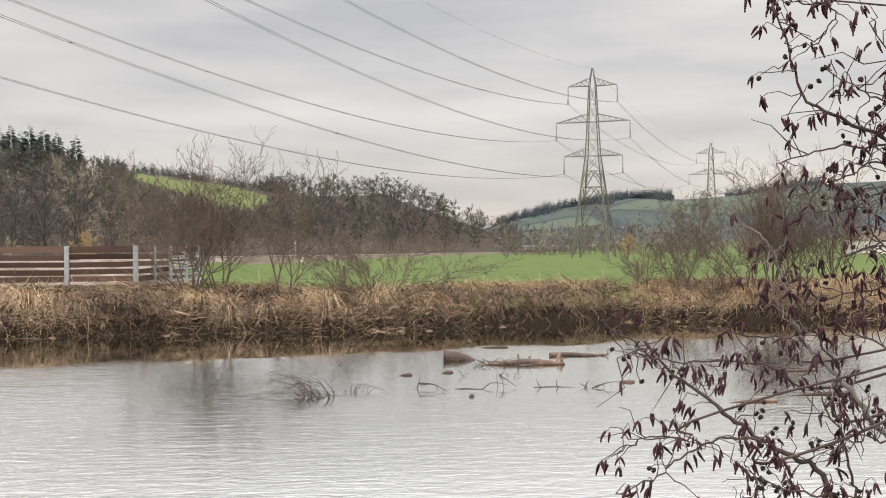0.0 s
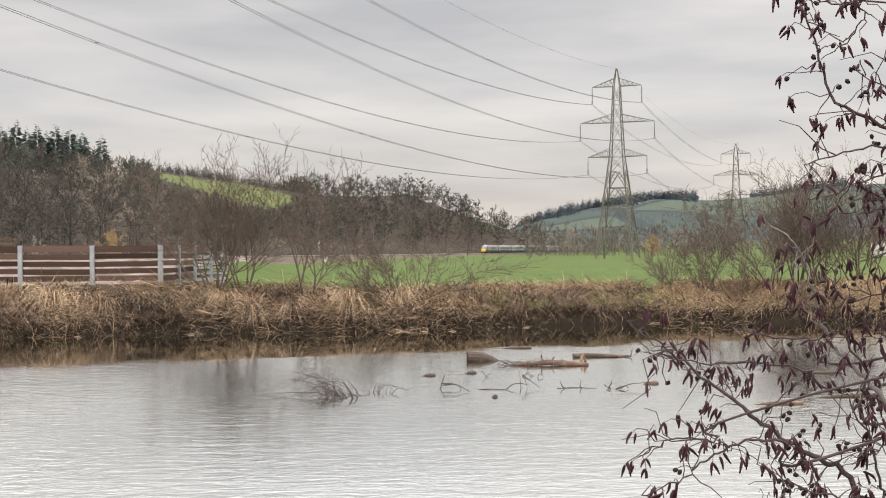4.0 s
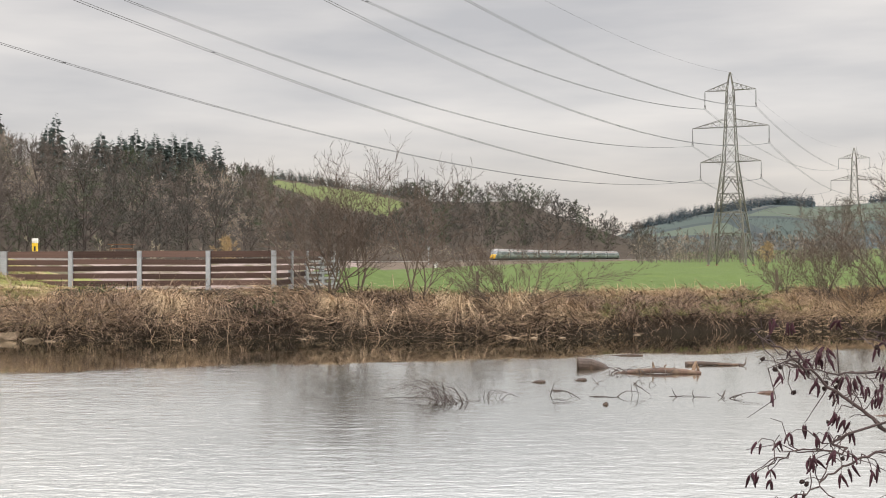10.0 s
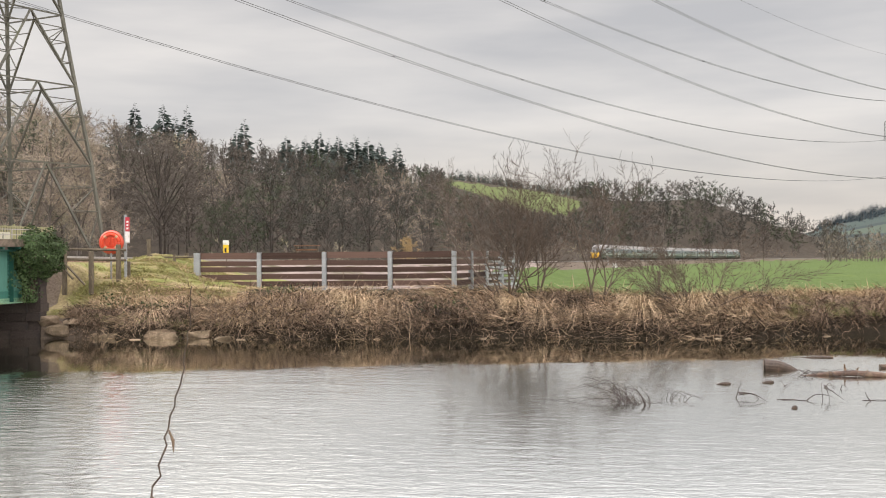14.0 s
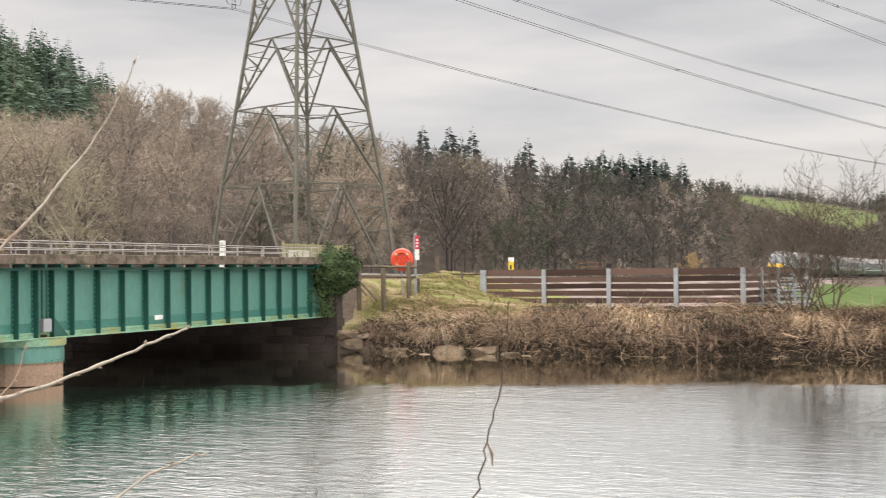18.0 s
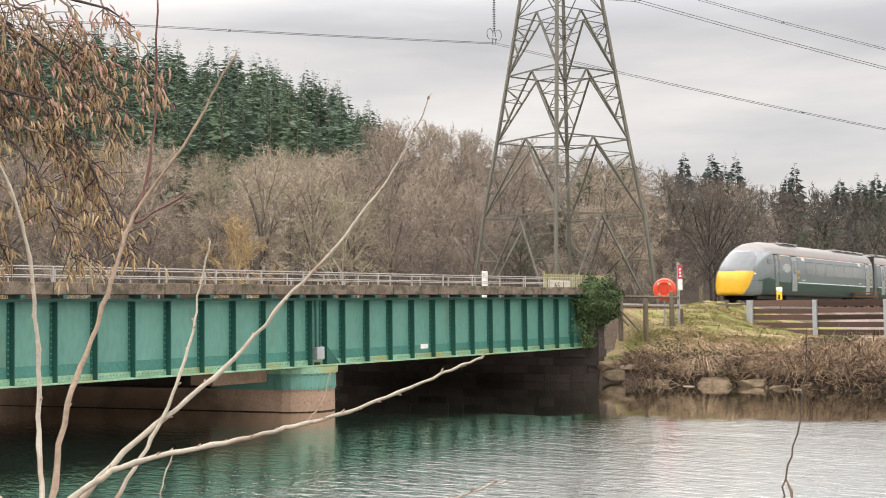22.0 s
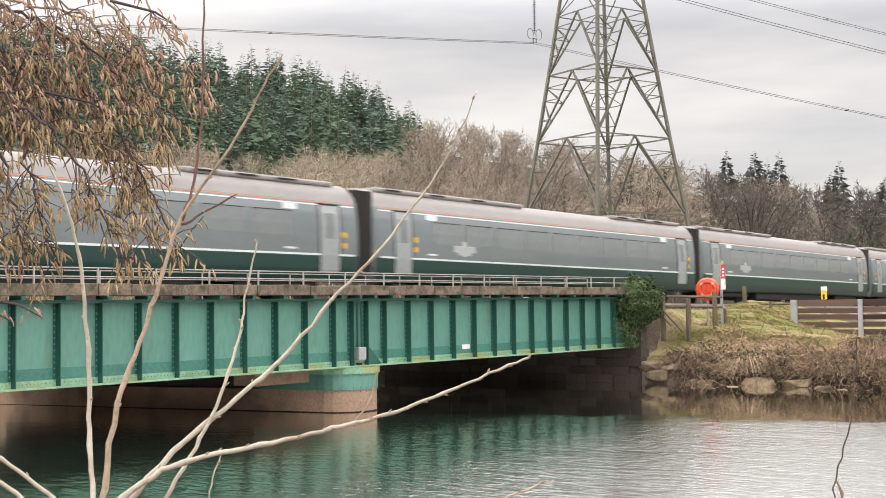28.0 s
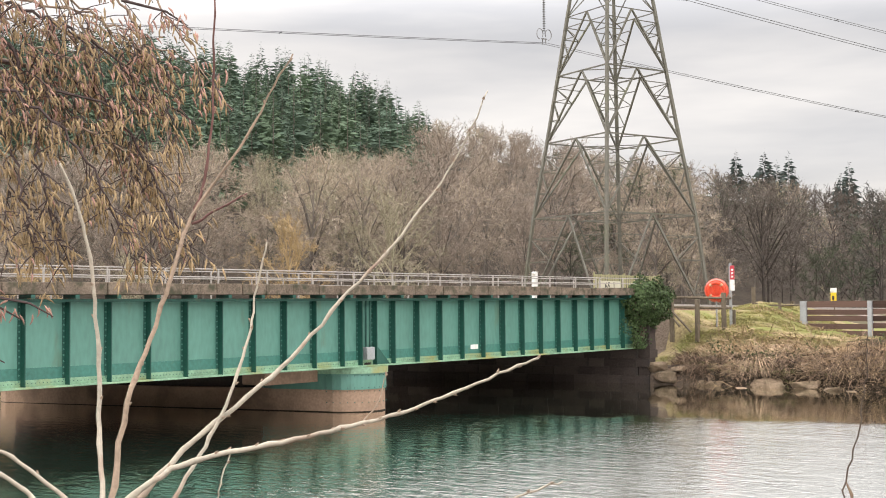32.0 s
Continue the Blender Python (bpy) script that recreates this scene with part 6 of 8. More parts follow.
M_MOSS = material("mossy_grass_blades", (0.21, 0.21, 0.08), 0.9, vary=0.3, scale=0.6, fine=4, bump=0.0, island=0.4)
M_PALESTRAW = material("pale_reed_straw", (0.44, 0.325, 0.205), 0.95, vary=0.3, scale=0.5, fine=3, bump=0.0, island=0.4)
M_DARKSCRUB = material("dark_bramble", (0.050, 0.036, 0.027), 0.95, vary=0.35, scale=0.6, fine=4, bump=0.0, island=0.5)
M_TURF = material("field_turf_blades", (0.095, 0.135, 0.034), 0.9, vary=0.25, scale=0.1, fine=2, bump=0.0, island=0.25)
build_bank_growth()


def build_bank_leaves():
    """Flat ivy and bramble leaves: dark green patches on the bank."""
    rng = np.random.RandomState(12)
    V, F = [], []
    spots = ((-21.5, 0.9, 1.2, 0.5), (-19.8, 1.4, 0.9, 0.45), (-9.5, 1.0, 1.3, 0.5), (3.8, 3.4, 1.3, 0.4), (5.4, 2.9, 1.6, 0.35), (-23.6, 1.6, 1.0, 0.6), (10.5, 1.2, 1.2, 0.4), (-16.4, 4.0, 1.6, 0.3))
    for cx, dy, w, h in spots:
        n = 420
        x = rng.normal(cx, w * 0.5, n)
        y = shore_y(x) + dy + rng.normal(0, 0.35, n)
        z = land_z(x, y) + np.abs(rng.normal(0, h * 0.6, n))
        for a, b, c in zip(x, y, z):
            u, v = rng.normal(0, 1, 3), rng.normal(0, 1, 3)
            u, v = u / np.linalg.norm(u) * 0.05, v / np.linalg.norm(v) * 0.04
            p = np.array((a, b, c))
            o = len(V)
            V += [p - u, p + v, p + u, p - v]
            F.append((o, o + 1, o + 2, o + 3))
    tagged(raw("bramble_leaves", V, F, M_IVY), "patches of dark green bramble leaves on the bank", "leaves", kind="stuff")


build_bank_leaves()


def rough_stone(name, rng, size, mat, m, label, group):
    bm = bmesh.new()
    for i in range(18):
        v = Vector((rng.gauss(0, 1), rng.gauss(0, 1), rng.gauss(0, 1))).normalized()
        v = Vector([math.copysign(abs(c) ** 0.6, c) for c in v])
        bm.verts.new((v.x * size[0], v.y * size[1], v.z * size[2]))
    hull = bmesh.ops.convex_hull(bm, input=bm.verts)
    bmesh.ops.delete(bm, geom=[g for g in hull["geom_interior"] if isinstance(g, bmesh.types.BMVert)], context="VERTS")
    bmesh.ops.bevel(bm, geom=list(bm.edges), offset=min(size) * 0.09, segments=1, affect="EDGES")
    bmesh.ops.subdivide_edges(bm, edges=list(bm.edges), cuts=1, use_grid_fill=True)
    off = rng.uniform(0, 90)
    for v in bm.verts:
        v.co *= 1 + 0.16 * noise.noise(v.co * 3 + Vector((off, 0, 0))) + 0.05 * noise.noise(v.co * 11 + Vector((off, 0, 0)))
    ob = part(name, bm, mat)
    ob.matrix_basis = m
    return tagged(ob, label, "stone", group)


def build_stones():
    rng = random.Random(9)
    for az, dy, s, z in ((28.75, 0.35, (0.62, 0.4, 0.34), 0.75), (28.25, 0.1, (0.58, 0.4, 0.38), 0.36), (27.7, 0.15, (0.3, 0.28, 0.16), 0.72), (23.7, 0.1, (0.85, 0.45, 0.36), 0.17), (22.1, 0.05, (0.72, 0.42, 0.30), 0.14), (26.0, 0.2, (0.5, 0.3, 0.26), 0.1),
                     (21.0, -0.45, (0.4, 0.3, 0.16), 0.08), (26.6, 0.1, (0.3, 0.25, 0.2), 0.12)):
        y = 48.0
        for _ in range(6):
            x = -y * math.tan(radians(az))
            y = float(shore_y(np.array(x))) + dy
        rough_stone("boulder", rng, (s[0], s[1], s[2] * 0.75), M_STONE, pose(x, y, z - 0.06, rng.uniform(-8, 8), rng.uniform(-8, 8), rng.uniform(-30, 30)), "buff weathered boulder at the foot of the bank", "boulders at the water's edge")
    for i in range(7):
        x = rng.uniform(-24, 8)
        y = float(shore_y(np.array(x))) - rng.uniform(0.4, 0.9)
        rough_stone("shore_stone", rng, (rng.uniform(0.12, 0.3), 0.12, 0.05), M_STONE, pose(x, y, -0.01, 0, 0, rng.uniform(-20, 20)), "flat pale stone just above the water", "flat stones in the shallows")


build_stones()


# ---- leafless shrubs on the bank, each with stems and fine twigs ----
def shrub(x, y, z, height, spread, stems, seed, label, fan=0.7, trunk=0.0):
    rng = random.Random(seed)
    t = empty("shrub", pose(x, y, z), label=label, category="shrub", group="leafless shrubs on the bank")
    fine = bmesh.new()
    def grow(p, d, length, r, level, bm):
        pts, rad = [p.copy()], [r]
        n = (6, 4, 3, 1)[level]
        for i in range(n):
            d = (d + Vector((rng.gauss(0, 0.16), rng.gauss(0, 0.16), rng.gauss(0.03, 0.08)))).normalized()
            p = p + d * length / n
            pts.append(p.copy())
            rad.append(max(r * (1 - 0.8 * (i + 1) / n), 0.004))
            if level < 3 and i >= (1 if level == 0 else 0):
                for _ in range(2 if level < 2 else rng.choice((1, 1, 2))):
                    e = d.orthogonal().normalized()
                    e.rotate(Matrix.Rotation(rng.uniform(0, 6.283), 3, d))
                    e = (d + e * rng.uniform(0.5, 1.1)).normalized()
                    e.z = max(e.z, -0.15) + 0.10
                    grow(p, e, length * rng.uniform(0.30, 0.50), max(rad[-1] * 0.6, 0.0075), level + 1, fine)
        snake(bm, pts, rad, n=5 if level == 0 else 3)
    for i in range(stems):
        bm = bmesh.new()
        a = 6.283 * i / stems + rng.uniform(-0.4, 0.4)
        lean = rng.uniform(0.2, 1.0) * fan
        d = Vector((math.cos(a) * lean * spread, math.sin(a) * lean * 0.8, 1.0)).normalized()
        base = Vector((math.cos(a) * 0.12, math.sin(a) * 0.12, trunk * rng.random() - 0.15))
        grow(base, d, height * rng.uniform(0.8, 1.05) / max(d.z, 0.5) * 0.86, height * 0.0085 + 0.004, 0, bm)
        part("stem", bm, M_SHRUB, t)
    part("twig_mass", fine, M_SHRUB, t, kind="stuff")
    return t


def build_shrubs():
    for az, dy, h, sp, n, fan, lab in ((7.9, 3.0, 5.0, 1.2, 8, 0.55, "tall grey leafless willow shrub on the bank"), (6.6, 3.2, 4.6, 1.1, 6, 0.5, "tall grey leafless willow shrub on the bank"),
                                       (3.75, 1.8, 5.4, 1.2, 4, 0.5, "leafless multi-stemmed alder on the river bank"), (-0.6, 1.0, 2.6, 1.7, 9, 1.2, "low spreading leafless willow bush over the bank"),
                                       (-13.0, 2.2, 2.5, 0.7, 4, 0.6, "thin leafless sapling on the bank"), (-14.6, 2.0, 2.7, 0.7, 5, 0.5, "leafless sapling clump on the bank"),
                                       (-17.6, 2.0, 4.4, 0.9, 7, 0.6, "tall leafless shrub on the bank"), (-19.6, 2.2, 4.4, 1.0, 8, 0.7, "tall leafless shrub on the bank"),
                                       (-18.7, 3.2, 4.7, 1.0, 8, 0.6, "tall leafless shrub on the bank"), (-21.4, 2.4, 4.6, 1.0, 8, 0.7, "tall leafless shrub on the bank"),
                                       (-16.2, 0.6, 2.0, 1.4, 6, 1.1, "low leafless bush by the water")):
        y = 50.0
        for _ in range(6):
            x = -y * math.tan(radians(az))
            y = float(shore_y(np.array(x))) + dy
        shrub(x, y, float(land_z(x, y)), h, sp, n, int(az * 10) + 400, lab, fan)


build_shrubs()


# ---- driftwood in the river ----
def river_spot(az, el):
    r = -EYE[2] / math.tan(radians(el))
    return polar(az, r)


def build_driftwood():
    rng = random.Random(17)

    def limb(parent, pts, r, mat, name="branch", label="", n=5):
        """A tapering branch through a few (x, z) points in metres, with a little depth of its own."""
        line, dy = [], rng.uniform(-0.35, 0.35)
        for k, (x, z) in enumerate(pts):
            line.append(Vector((x, dy + rng.uniform(-0.12, 0.12) * k, z)))
        line = bend(line, 4, 0.004, rng)
        bm = bmesh.new()
        snake(bm, line, [r * (1 - 0.7 * i / (len(line) - 1)) for i in range(len(line))], n=n)
        return part(name, bm, mat, parent, label)

    # sawn log, its cut end towards the bend
    x, y = river_spot(-4.35, -5.2)
    log = empty("log", pose(x, y, 0, 0, 0, -8), label="thick sawn log floating half sunk in the river", category="log")
    bm = bmesh.new()
    snake(bm, [(-0.36, 0, 0.14), (0.0, 0.06, 0.12), (0.30, 0.2, 0.03), (0.55, 0.4, -0.10)], [0.185, 0.18, 0.13, 0.07], n=14)
    for v in bm.verts:
        v.co += v.co.normalized() * 0.03 * noise.noise(v.co * 7)
    part("bark", bm, M_LOG, log)
    bm = bmesh.new()
    tube(bm, (-0.372, 0, 0.14), (-0.362, 0, 0.14), 0.165, 0.175, n=14)
    part("cut_end", bm, M_CUTWOOD, log, "pale sawn end")
    # broken trunk with pale snapped branches
    trunk = empty("fallen_trunk", pose(*river_spot(-7.6, -5.4), 0, 0, 0, -4), label="broken reddish driftwood trunk with pale splintered stubs", category="driftwood")
    bm = bmesh.new()
    snake(bm, [(-1.35, 0.2, -0.03), (-0.7, 0.1, 0.05), (0.0, 0.05, 0.10), (0.6, 0.0, 0.07), (1.05, 0.0, 0.03)], [0.03, 0.06, 0.085, 0.08, 0.05], n=9)
    for v in bm.verts:
        v.co.z += 0.03 * noise.noise(v.co * 8)
    part("trunk", bm, M_REDWOOD, trunk, "reddish barkless trunk")
    for px, lean, h, r in ((-0.20, -0.04, 0.27, 0.045), (0.05, 0.07, 0.20, 0.04), (0.26, 0.10, 0.12, 0.03), (0.86, 0.10, 0.27, 0.06), (0.98, -0.05, 0.22, 0.05), (-0.55, -0.1, 0.10, 0.025)):
        limb(trunk, ((px, 0.06), (px + lean * 0.4, 0.06 + h * 0.6), (px + lean, 0.06 + h)), r, M_CUTWOOD, "broken_stub", "pale splintered stub", 6)
    for i in range(30):
        a, l = rng.uniform(-0.5, 3.6), rng.uniform(0.25, 0.7)
        px = rng.uniform(-1.5, 0.2)
        limb(trunk, ((px, -0.02), (px + math.cos(a) * l * 0.5, rng.uniform(0.04, 0.2)), (px + math.cos(a) * l, rng.uniform(-0.02, 0.12))), rng.uniform(0.009, 0.016), M_TWIGDARK)
    # a long low spar behind it with a forked end
    spar = empty("driftwood_spar", pose(*river_spot(-10.1, -4.98), 0, 0, 0, 2), label="long dark driftwood spar with a forked end", category="driftwood")
    limb(spar, ((-0.95, 0.05), (-0.3, 0.06), (0.4, 0.03), (0.75, 0.01)), 0.075, M_LOG, "spar", "", 8)
    limb(spar, ((0.55, 0.0), (0.72, 0.06), (0.80, 0.22)), 0.035, M_LOG)
    limb(spar, ((0.60, 0.02), (0.82, 0.0), (0.86, -0.05)), 0.03, M_LOG)
    # brush heap: thin branches rising from one side and arching over to the other
    heap = empty("brush_heap", pose(*river_spot(3.1, -6.75), 0), label="heap of dark thin branches arching out of the water", category="driftwood")
    for i in range(38):
        x0, x1 = rng.gauss(0.45, 0.25), rng.gauss(-0.45, 0.4)
        h, way = rng.uniform(0.10, 0.58) * (1 - 0.35 * abs(x0 - 0.4)), rng.uniform(0.5, 1.5)
        stop = rng.uniform(0.55, 1.0)
        limb(heap, [(x0 + (x1 - x0) * u * stop, -0.02 + h * math.sin(math.pi * min((u * stop) ** way, 1.0)) + rng.gauss(0, 0.02)) for u in (0, 0.15, 0.3, 0.5, 0.75, 1.0)], rng.uniform(0.005, 0.010), M_TWIGDARK)
    for px, h, lean in ((0.35, 0.42, -0.06), (0.75, 0.34, -0.25), (0.22, 0.2, -0.2)):
        limb(heap, ((px, -0.05), (px + lean * 0.3, h * 0.55), (px + lean, h)), 0.017, M_TWIGDARK)
    limb(heap, ((-0.8, -0.22), (-0.7, -0.08), (-0.35, -0.20)), 0.012, M_TWIGDARK)
    # single snags, each of its own shape
    def snag(az, el, shapes, r=0.012):
        t = empty("snag", pose(*river_spot(az, el), 0), label="dark twig snag sticking out of the river", category="driftwood", group="snags in the river")
        for pts in shapes:
            limb(t, pts, r * rng.uniform(0.8, 1.3), M_TWIGDARK)
    def arcs(n, wide, high):
        out = []
        for _ in range(n):
            p, w, h = rng.uniform(-wide, wide * 0.3), rng.uniform(0.35, 1.1) * wide, rng.uniform(0.3, 1.0) * high
            out.append(((p, -0.03), (p + w * rng.uniform(0.2, 0.6), h), (p + w, rng.uniform(-0.03, h * 0.6))))
        return out
    snag(-0.1, -6.6, arcs(7, 0.45, 0.2), 0.008)
    snag(1.0, -6.65, (((-0.15, 0.1), (-0.1, 0.0), (0.15, 0.02)), ((0.1, 0.08), (0.12, -0.03))), 0.009)
    snag(-3.1, -6.5, (((-0.28, -0.05), (-0.24, 0.12), (-0.16, 0.36)), ((-0.24, 0.18), (0.05, 0.16), (0.36, 0.02)), ((-0.2, 0.1), (0.1, 0.12), (0.2, 0.0))), 0.019)
    snag(-5.0, -6.45, (((-0.35, 0.0), (0.0, 0.015), (0.32, 0.0)), ((0.28, 0.02), (0.5, 0.14), (0.8, 0.10))), 0.016)
    snag(-6.3, -6.4, (((0.0, -0.05), (-0.03, 0.2), (-0.02, 0.36)), ((-0.02, 0.34), (0.06, 0.18), (0.12, -0.03)), ((0.0, 0.32), (0.22, 0.16), (0.40, 0.02))), 0.010)
    snag(-4.6, -5.9, (((-0.1, 0.18), (0.0, 0.05), (0.1, -0.02)), ((0.0, 0.0), (0.1, 0.05), (0.2, 0.1))), 0.008)
    snag(-8.9, -6.45, (((-0.45, 0.0), (0.0, 0.02), (0.45, 0.0)), ((-0.3, 0.0), (-0.36, 0.1), (-0.4, 0.2)), ((0.1, 0.0), (0.06, 0.1), (0.08, 0.2))), 0.014)
    snag(-10.3, -6.4, (((-0.1, -0.03), (0.0, 0.08), (0.05, 0.2)), ((-0.12, 0.1), (0.0, 0.02), (0.15, -0.04)), ((0.0, -0.06), (0.05, 0.05), (0.12, 0.1)), ((0.12, 0.0), (0.4, 0.12), (0.85, 0.18)), ((0.2, 0.02), (0.35, 0.08), (0.42, 0.02))), 0.013)
    snag(-6.9, -5.95, arcs(4, 0.35, 0.12), 0.009)
    for az, el, size, mat in ((-1.95, -5.85, 0.17, M_LOG), (-5.05, -6.85, 0.05, M_LOG), (-12.2, -6.2, 0.19, M_REDWOOD), (-3.9, -5.75, 0.15, M_LOG), (-6.0, -4.6, 0.5, M_LOG), (-19.6, -5.6, 0.6, M_LOG), (-17.9, -7.0, 0.5, M_REDWOOD), (-20.8, -6.6, 0.8, M_LOG)):
        bm = bmesh.new()
        snake(bm, [(-size, 0, -0.01), (-size * 0.3, 0.02, 0.018), (size * 0.5, 0, 0.03), (size, 0.05, 0.02)], [0.012, 0.035, 0.045, 0.035], n=8)
        ob = part("floating_wood", bm, mat)
        ob.matrix_basis = pose(*river_spot(az, el), 0, 0, 0, rng.uniform(-10, 10))
        tagged(ob, "short red-brown piece of wood at the water surface" if mat is M_REDWOOD else "small dark piece of wood at the water surface", "driftwood", "floating wood pieces")


M_REDWOOD = material("wet_red_brown_wood", (0.105, 0.060, 0.042), 0.55, vary=0.4, scale=3, fine=25, bump=0.4, stain=(0.20, 0.135, 0.09), stain_scale=4.0, stain_at=(0.5, 0.7))
M_TWIGDARK = material("wet_dark_branch", (0.055, 0.038, 0.030), 0.6, vary=0.3, scale=3, fine=25, bump=0.2)
build_driftwood()
# ---- ivy on the bridge end ----
def build_ivy():
    ivy = empty("ivy_bush", pose(GIRDER_X + 0.3, GIRDER_Y1 + 0.1, 1.6), label="dense dark green ivy bush on the bridge end", category="ivy")
    rng = np.random.RandomState(6)
    V, F = [], []
    def leaf(p, way, size):
        n = rng.normal(0, 0.55, 3) + way + np.array((0.1, -0.1, 0.35))
        n /= np.linalg.norm(n)
        u = np.cross(n, rng.normal(0, 1, 3))
        u /= np.linalg.norm(u)
        v = np.cross(n, u)
        o = len(V)
        V.extend([p - u * size, p - u * size * 0.2 + v * size * 0.8, p + u * size * 1.1, p - u * size * 0.2 - v * size * 0.8])
        F.append((o, o + 1, o + 2, o + 3))
    for i in range(9500):
        # a lumpy dome, fuller at the top, with a thin beard hanging below
        if rng.rand() < 0.93:
            d = rng.normal(0, 1, 3)
            d /= np.linalg.norm(d)
            k = (1 + 0.34 * noise.noise(Vector(d * 2.2)) + 0.16 * noise.noise(Vector(d * 6.0))) * (1 - 0.25 * rng.rand() ** 2)
            p = np.array((0.1, 0.45, 1.85)) + d * np.array((0.9, 1.5, 1.05)) * k
            leaf(p, d, rng.uniform(0.035, 0.07))
        else:
            z = rng.uniform(-0.1, 1.2)
            p = np.array((rng.normal(0.15, 0.12), rng.normal(-0.3, 0.2 + 0.6 * z), z))
            leaf(p, np.array((0.7, -0.5, 0.2)), rng.uniform(0.03, 0.06))
    raw("leaves", V, F, M_IVY, parent=ivy, kind="stuff")
    for i in range(9):
        a = i * 0.7
        bm = bmesh.new()
        snake(bm, [(0.1, 0, -0.1), (0.12 + 0.15 * math.cos(a), 0.15 * math.sin(a), 0.9), (0.15 + 0.5 * math.cos(a), 0.8 * math.sin(a), 1.9)], [0.03, 0.022, 0.008], n=5)
        part("ivy_stem", bm, M_SHRUB, ivy)


build_ivy()


def letters(name, body, size, m, mat, parent, label=""):
    """Lettering as thin solid shapes."""
    cu = bpy.data.curves.new(name, "FONT")
    cu.body = body
    cu.size = size
    cu.extrude = 0.004
    cu.align_x = "CENTER"
    tmp = new(name + "_curve", cu)
    bpy.context.view_layer.update()
    me = bpy.data.meshes.new_from_object(tmp)
    bpy.data.objects.remove(tmp)
    me.materials.append(mat)
    ob = new(name, me)
    ob.parent = parent
    ob.matrix_basis = m
    return tagged(ob, label=label)


def build_bridge_end():
    # pale green slatted fence beyond the tracks, with the bridge's number plate
    panel = empty("end_panel", pose(-36.0, 58.9, 4.25), label="faded yellow-green slatted panel fence beyond the tracks", category="fence panel")
    for z in (0.06, 0.80):
        bm = bmesh.new()
        box(bm, -0.03, 0.03, 0.0, 7.5, z, z + 0.08, 0.005)
        part("rail", bm, M_CREAM, panel)
    for y in (0.0, 3.3, 7.4):
        bm = bmesh.new()
        box(bm, -0.05, 0.028, y, y + 0.11, -1.3, 1.0, 0.006)
        part("post", bm, M_CREAM, panel)
    slat_bm = bmesh.new()
    box(slat_bm, 0.034, 0.058, 0.0, 0.15, 0.0, 0.86, 0.005)
    slat = part("slat", slat_bm, M_CREAM, panel)
    slat.location = (0, 0.14, 0)
    for i in range(1, 28):
        y = 0.14 + i * 0.262
        shared("slat", slat.data, panel, pose(0, y, 0.03 * (i % 3)))
    sign = empty("bridge_sign", pose(-35.92, 59.25, 4.22), label="cream plate with a black number on a panel fence", category="sign")
    bm = bmesh.new()
    box(bm, -0.01, 0.02, 0.0, 2.4, 0.0, 0.56, 0.01)
    part("plate", bm, M_PLATE, sign)
    letters("number", "65", 0.62, Matrix.Translation((0.027, 0.95, 0.06)) @ Matrix.Rotation(radians(90), 4, "Z") @ Matrix.Rotation(radians(90), 4, "X"), M_DARK, sign, "black number 65")
    bm = bmesh.new()
    box(bm, 0.021, 0.027, 1.62, 1.70, 0.06, 0.5)
    part("writing_bar", bm, M_DARK, sign)
    # post-and-rail barrier between bridge and lifebuoy
    fence = empty("timber_barrier", pose(-26.3, 49.6, 2.1), label="old grey timber post and rail barrier", category="fence")
    for i, (x, y, h) in enumerate(((0.0, 0.0, 1.75), (1.0, 0.5, 1.5), (1.9, 1.3, 1.8))):
        bm = bmesh.new()
        box(bm, x - 0.09, x + 0.09, y - 0.09, y + 0.09, -0.4, h, 0.02)
        part("post", bm, M_OLDWOOD, fence)
    for z in (1.1, 1.55):
        bm = bmesh.new()
        tube(bm, (-0.6, -0.2, z + 0.08), (2.2, 1.45, z), 0.06, n=5)
        part("rail", bm, M_OLDWOOD, fence)
    bm = bmesh.new()
    tube(bm, (0.1, -0.2, 1.0), (1.0, -0.1, 0.05), 0.05, n=5)
    tube(bm, (-0.4, -0.25, 1.3), (0.5, -0.2, 0.3), 0.05, n=5)
    part("brace", bm, M_OLDWOOD, fence)
    # pale trough slab beyond
    bm = bmesh.new()
    box(bm, -27.0, -23.4, 55.6, 56.6, 2.9, 3.10, 0.03)
    tagged(part("concrete_slab", bm, M_CONCRETE_PALE), "pale concrete trough slab beside the railway", "slab")
    # a wire-and-rail fence over the mound
    rail = empty("mound_fence", pose(0, 0, 0), label="low grey timber rail fence on the grassy mound", category="fence")
    pts = [(-24.9, 55.5), (-23.6, 55.2), (-22.2, 54.6)]
    tops = []
    for x, y in pts:
        z = float(land_z(x, y))
        bm = bmesh.new()
        box(bm, x - 0.06, x + 0.06, y - 0.06, y + 0.06, z - 0.3, 3.45, 0.01)
        part("post", bm, M_OLDWOOD, rail)
        tops.append(Vector((x, y, 3.32)))
    bm = bmesh.new()
    for a, b in zip(tops, tops[1:]):
        tube(bm, a, b, 0.045, n=5)
    part("rail", bm, M_OLDWOOD, rail)
    for az, el, r, h in ((24.28, 0.95, 61.5, 1.3), (22.6, 0.3, 63.0, 0.9)):
        x, y = polar(az, r)
        top = EYE[2] + r * math.tan(radians(el))
        bm = bmesh.new()
        box(bm, x - 0.08, x + 0.08, y - 0.08, y + 0.08, float(land_z(x, y)) - 0.3, top, 0.015)
        tagged(part("timber_post", bm, M_OLDWOOD), "square grey timber post on the mound", "post")
    bm = bmesh.new()
    ground_z = float(land_z(14.2, 63.2))
    box(bm, 14.14, 14.26, 63.14, 63.26, ground_z - 0.3, ground_z + 1.1)
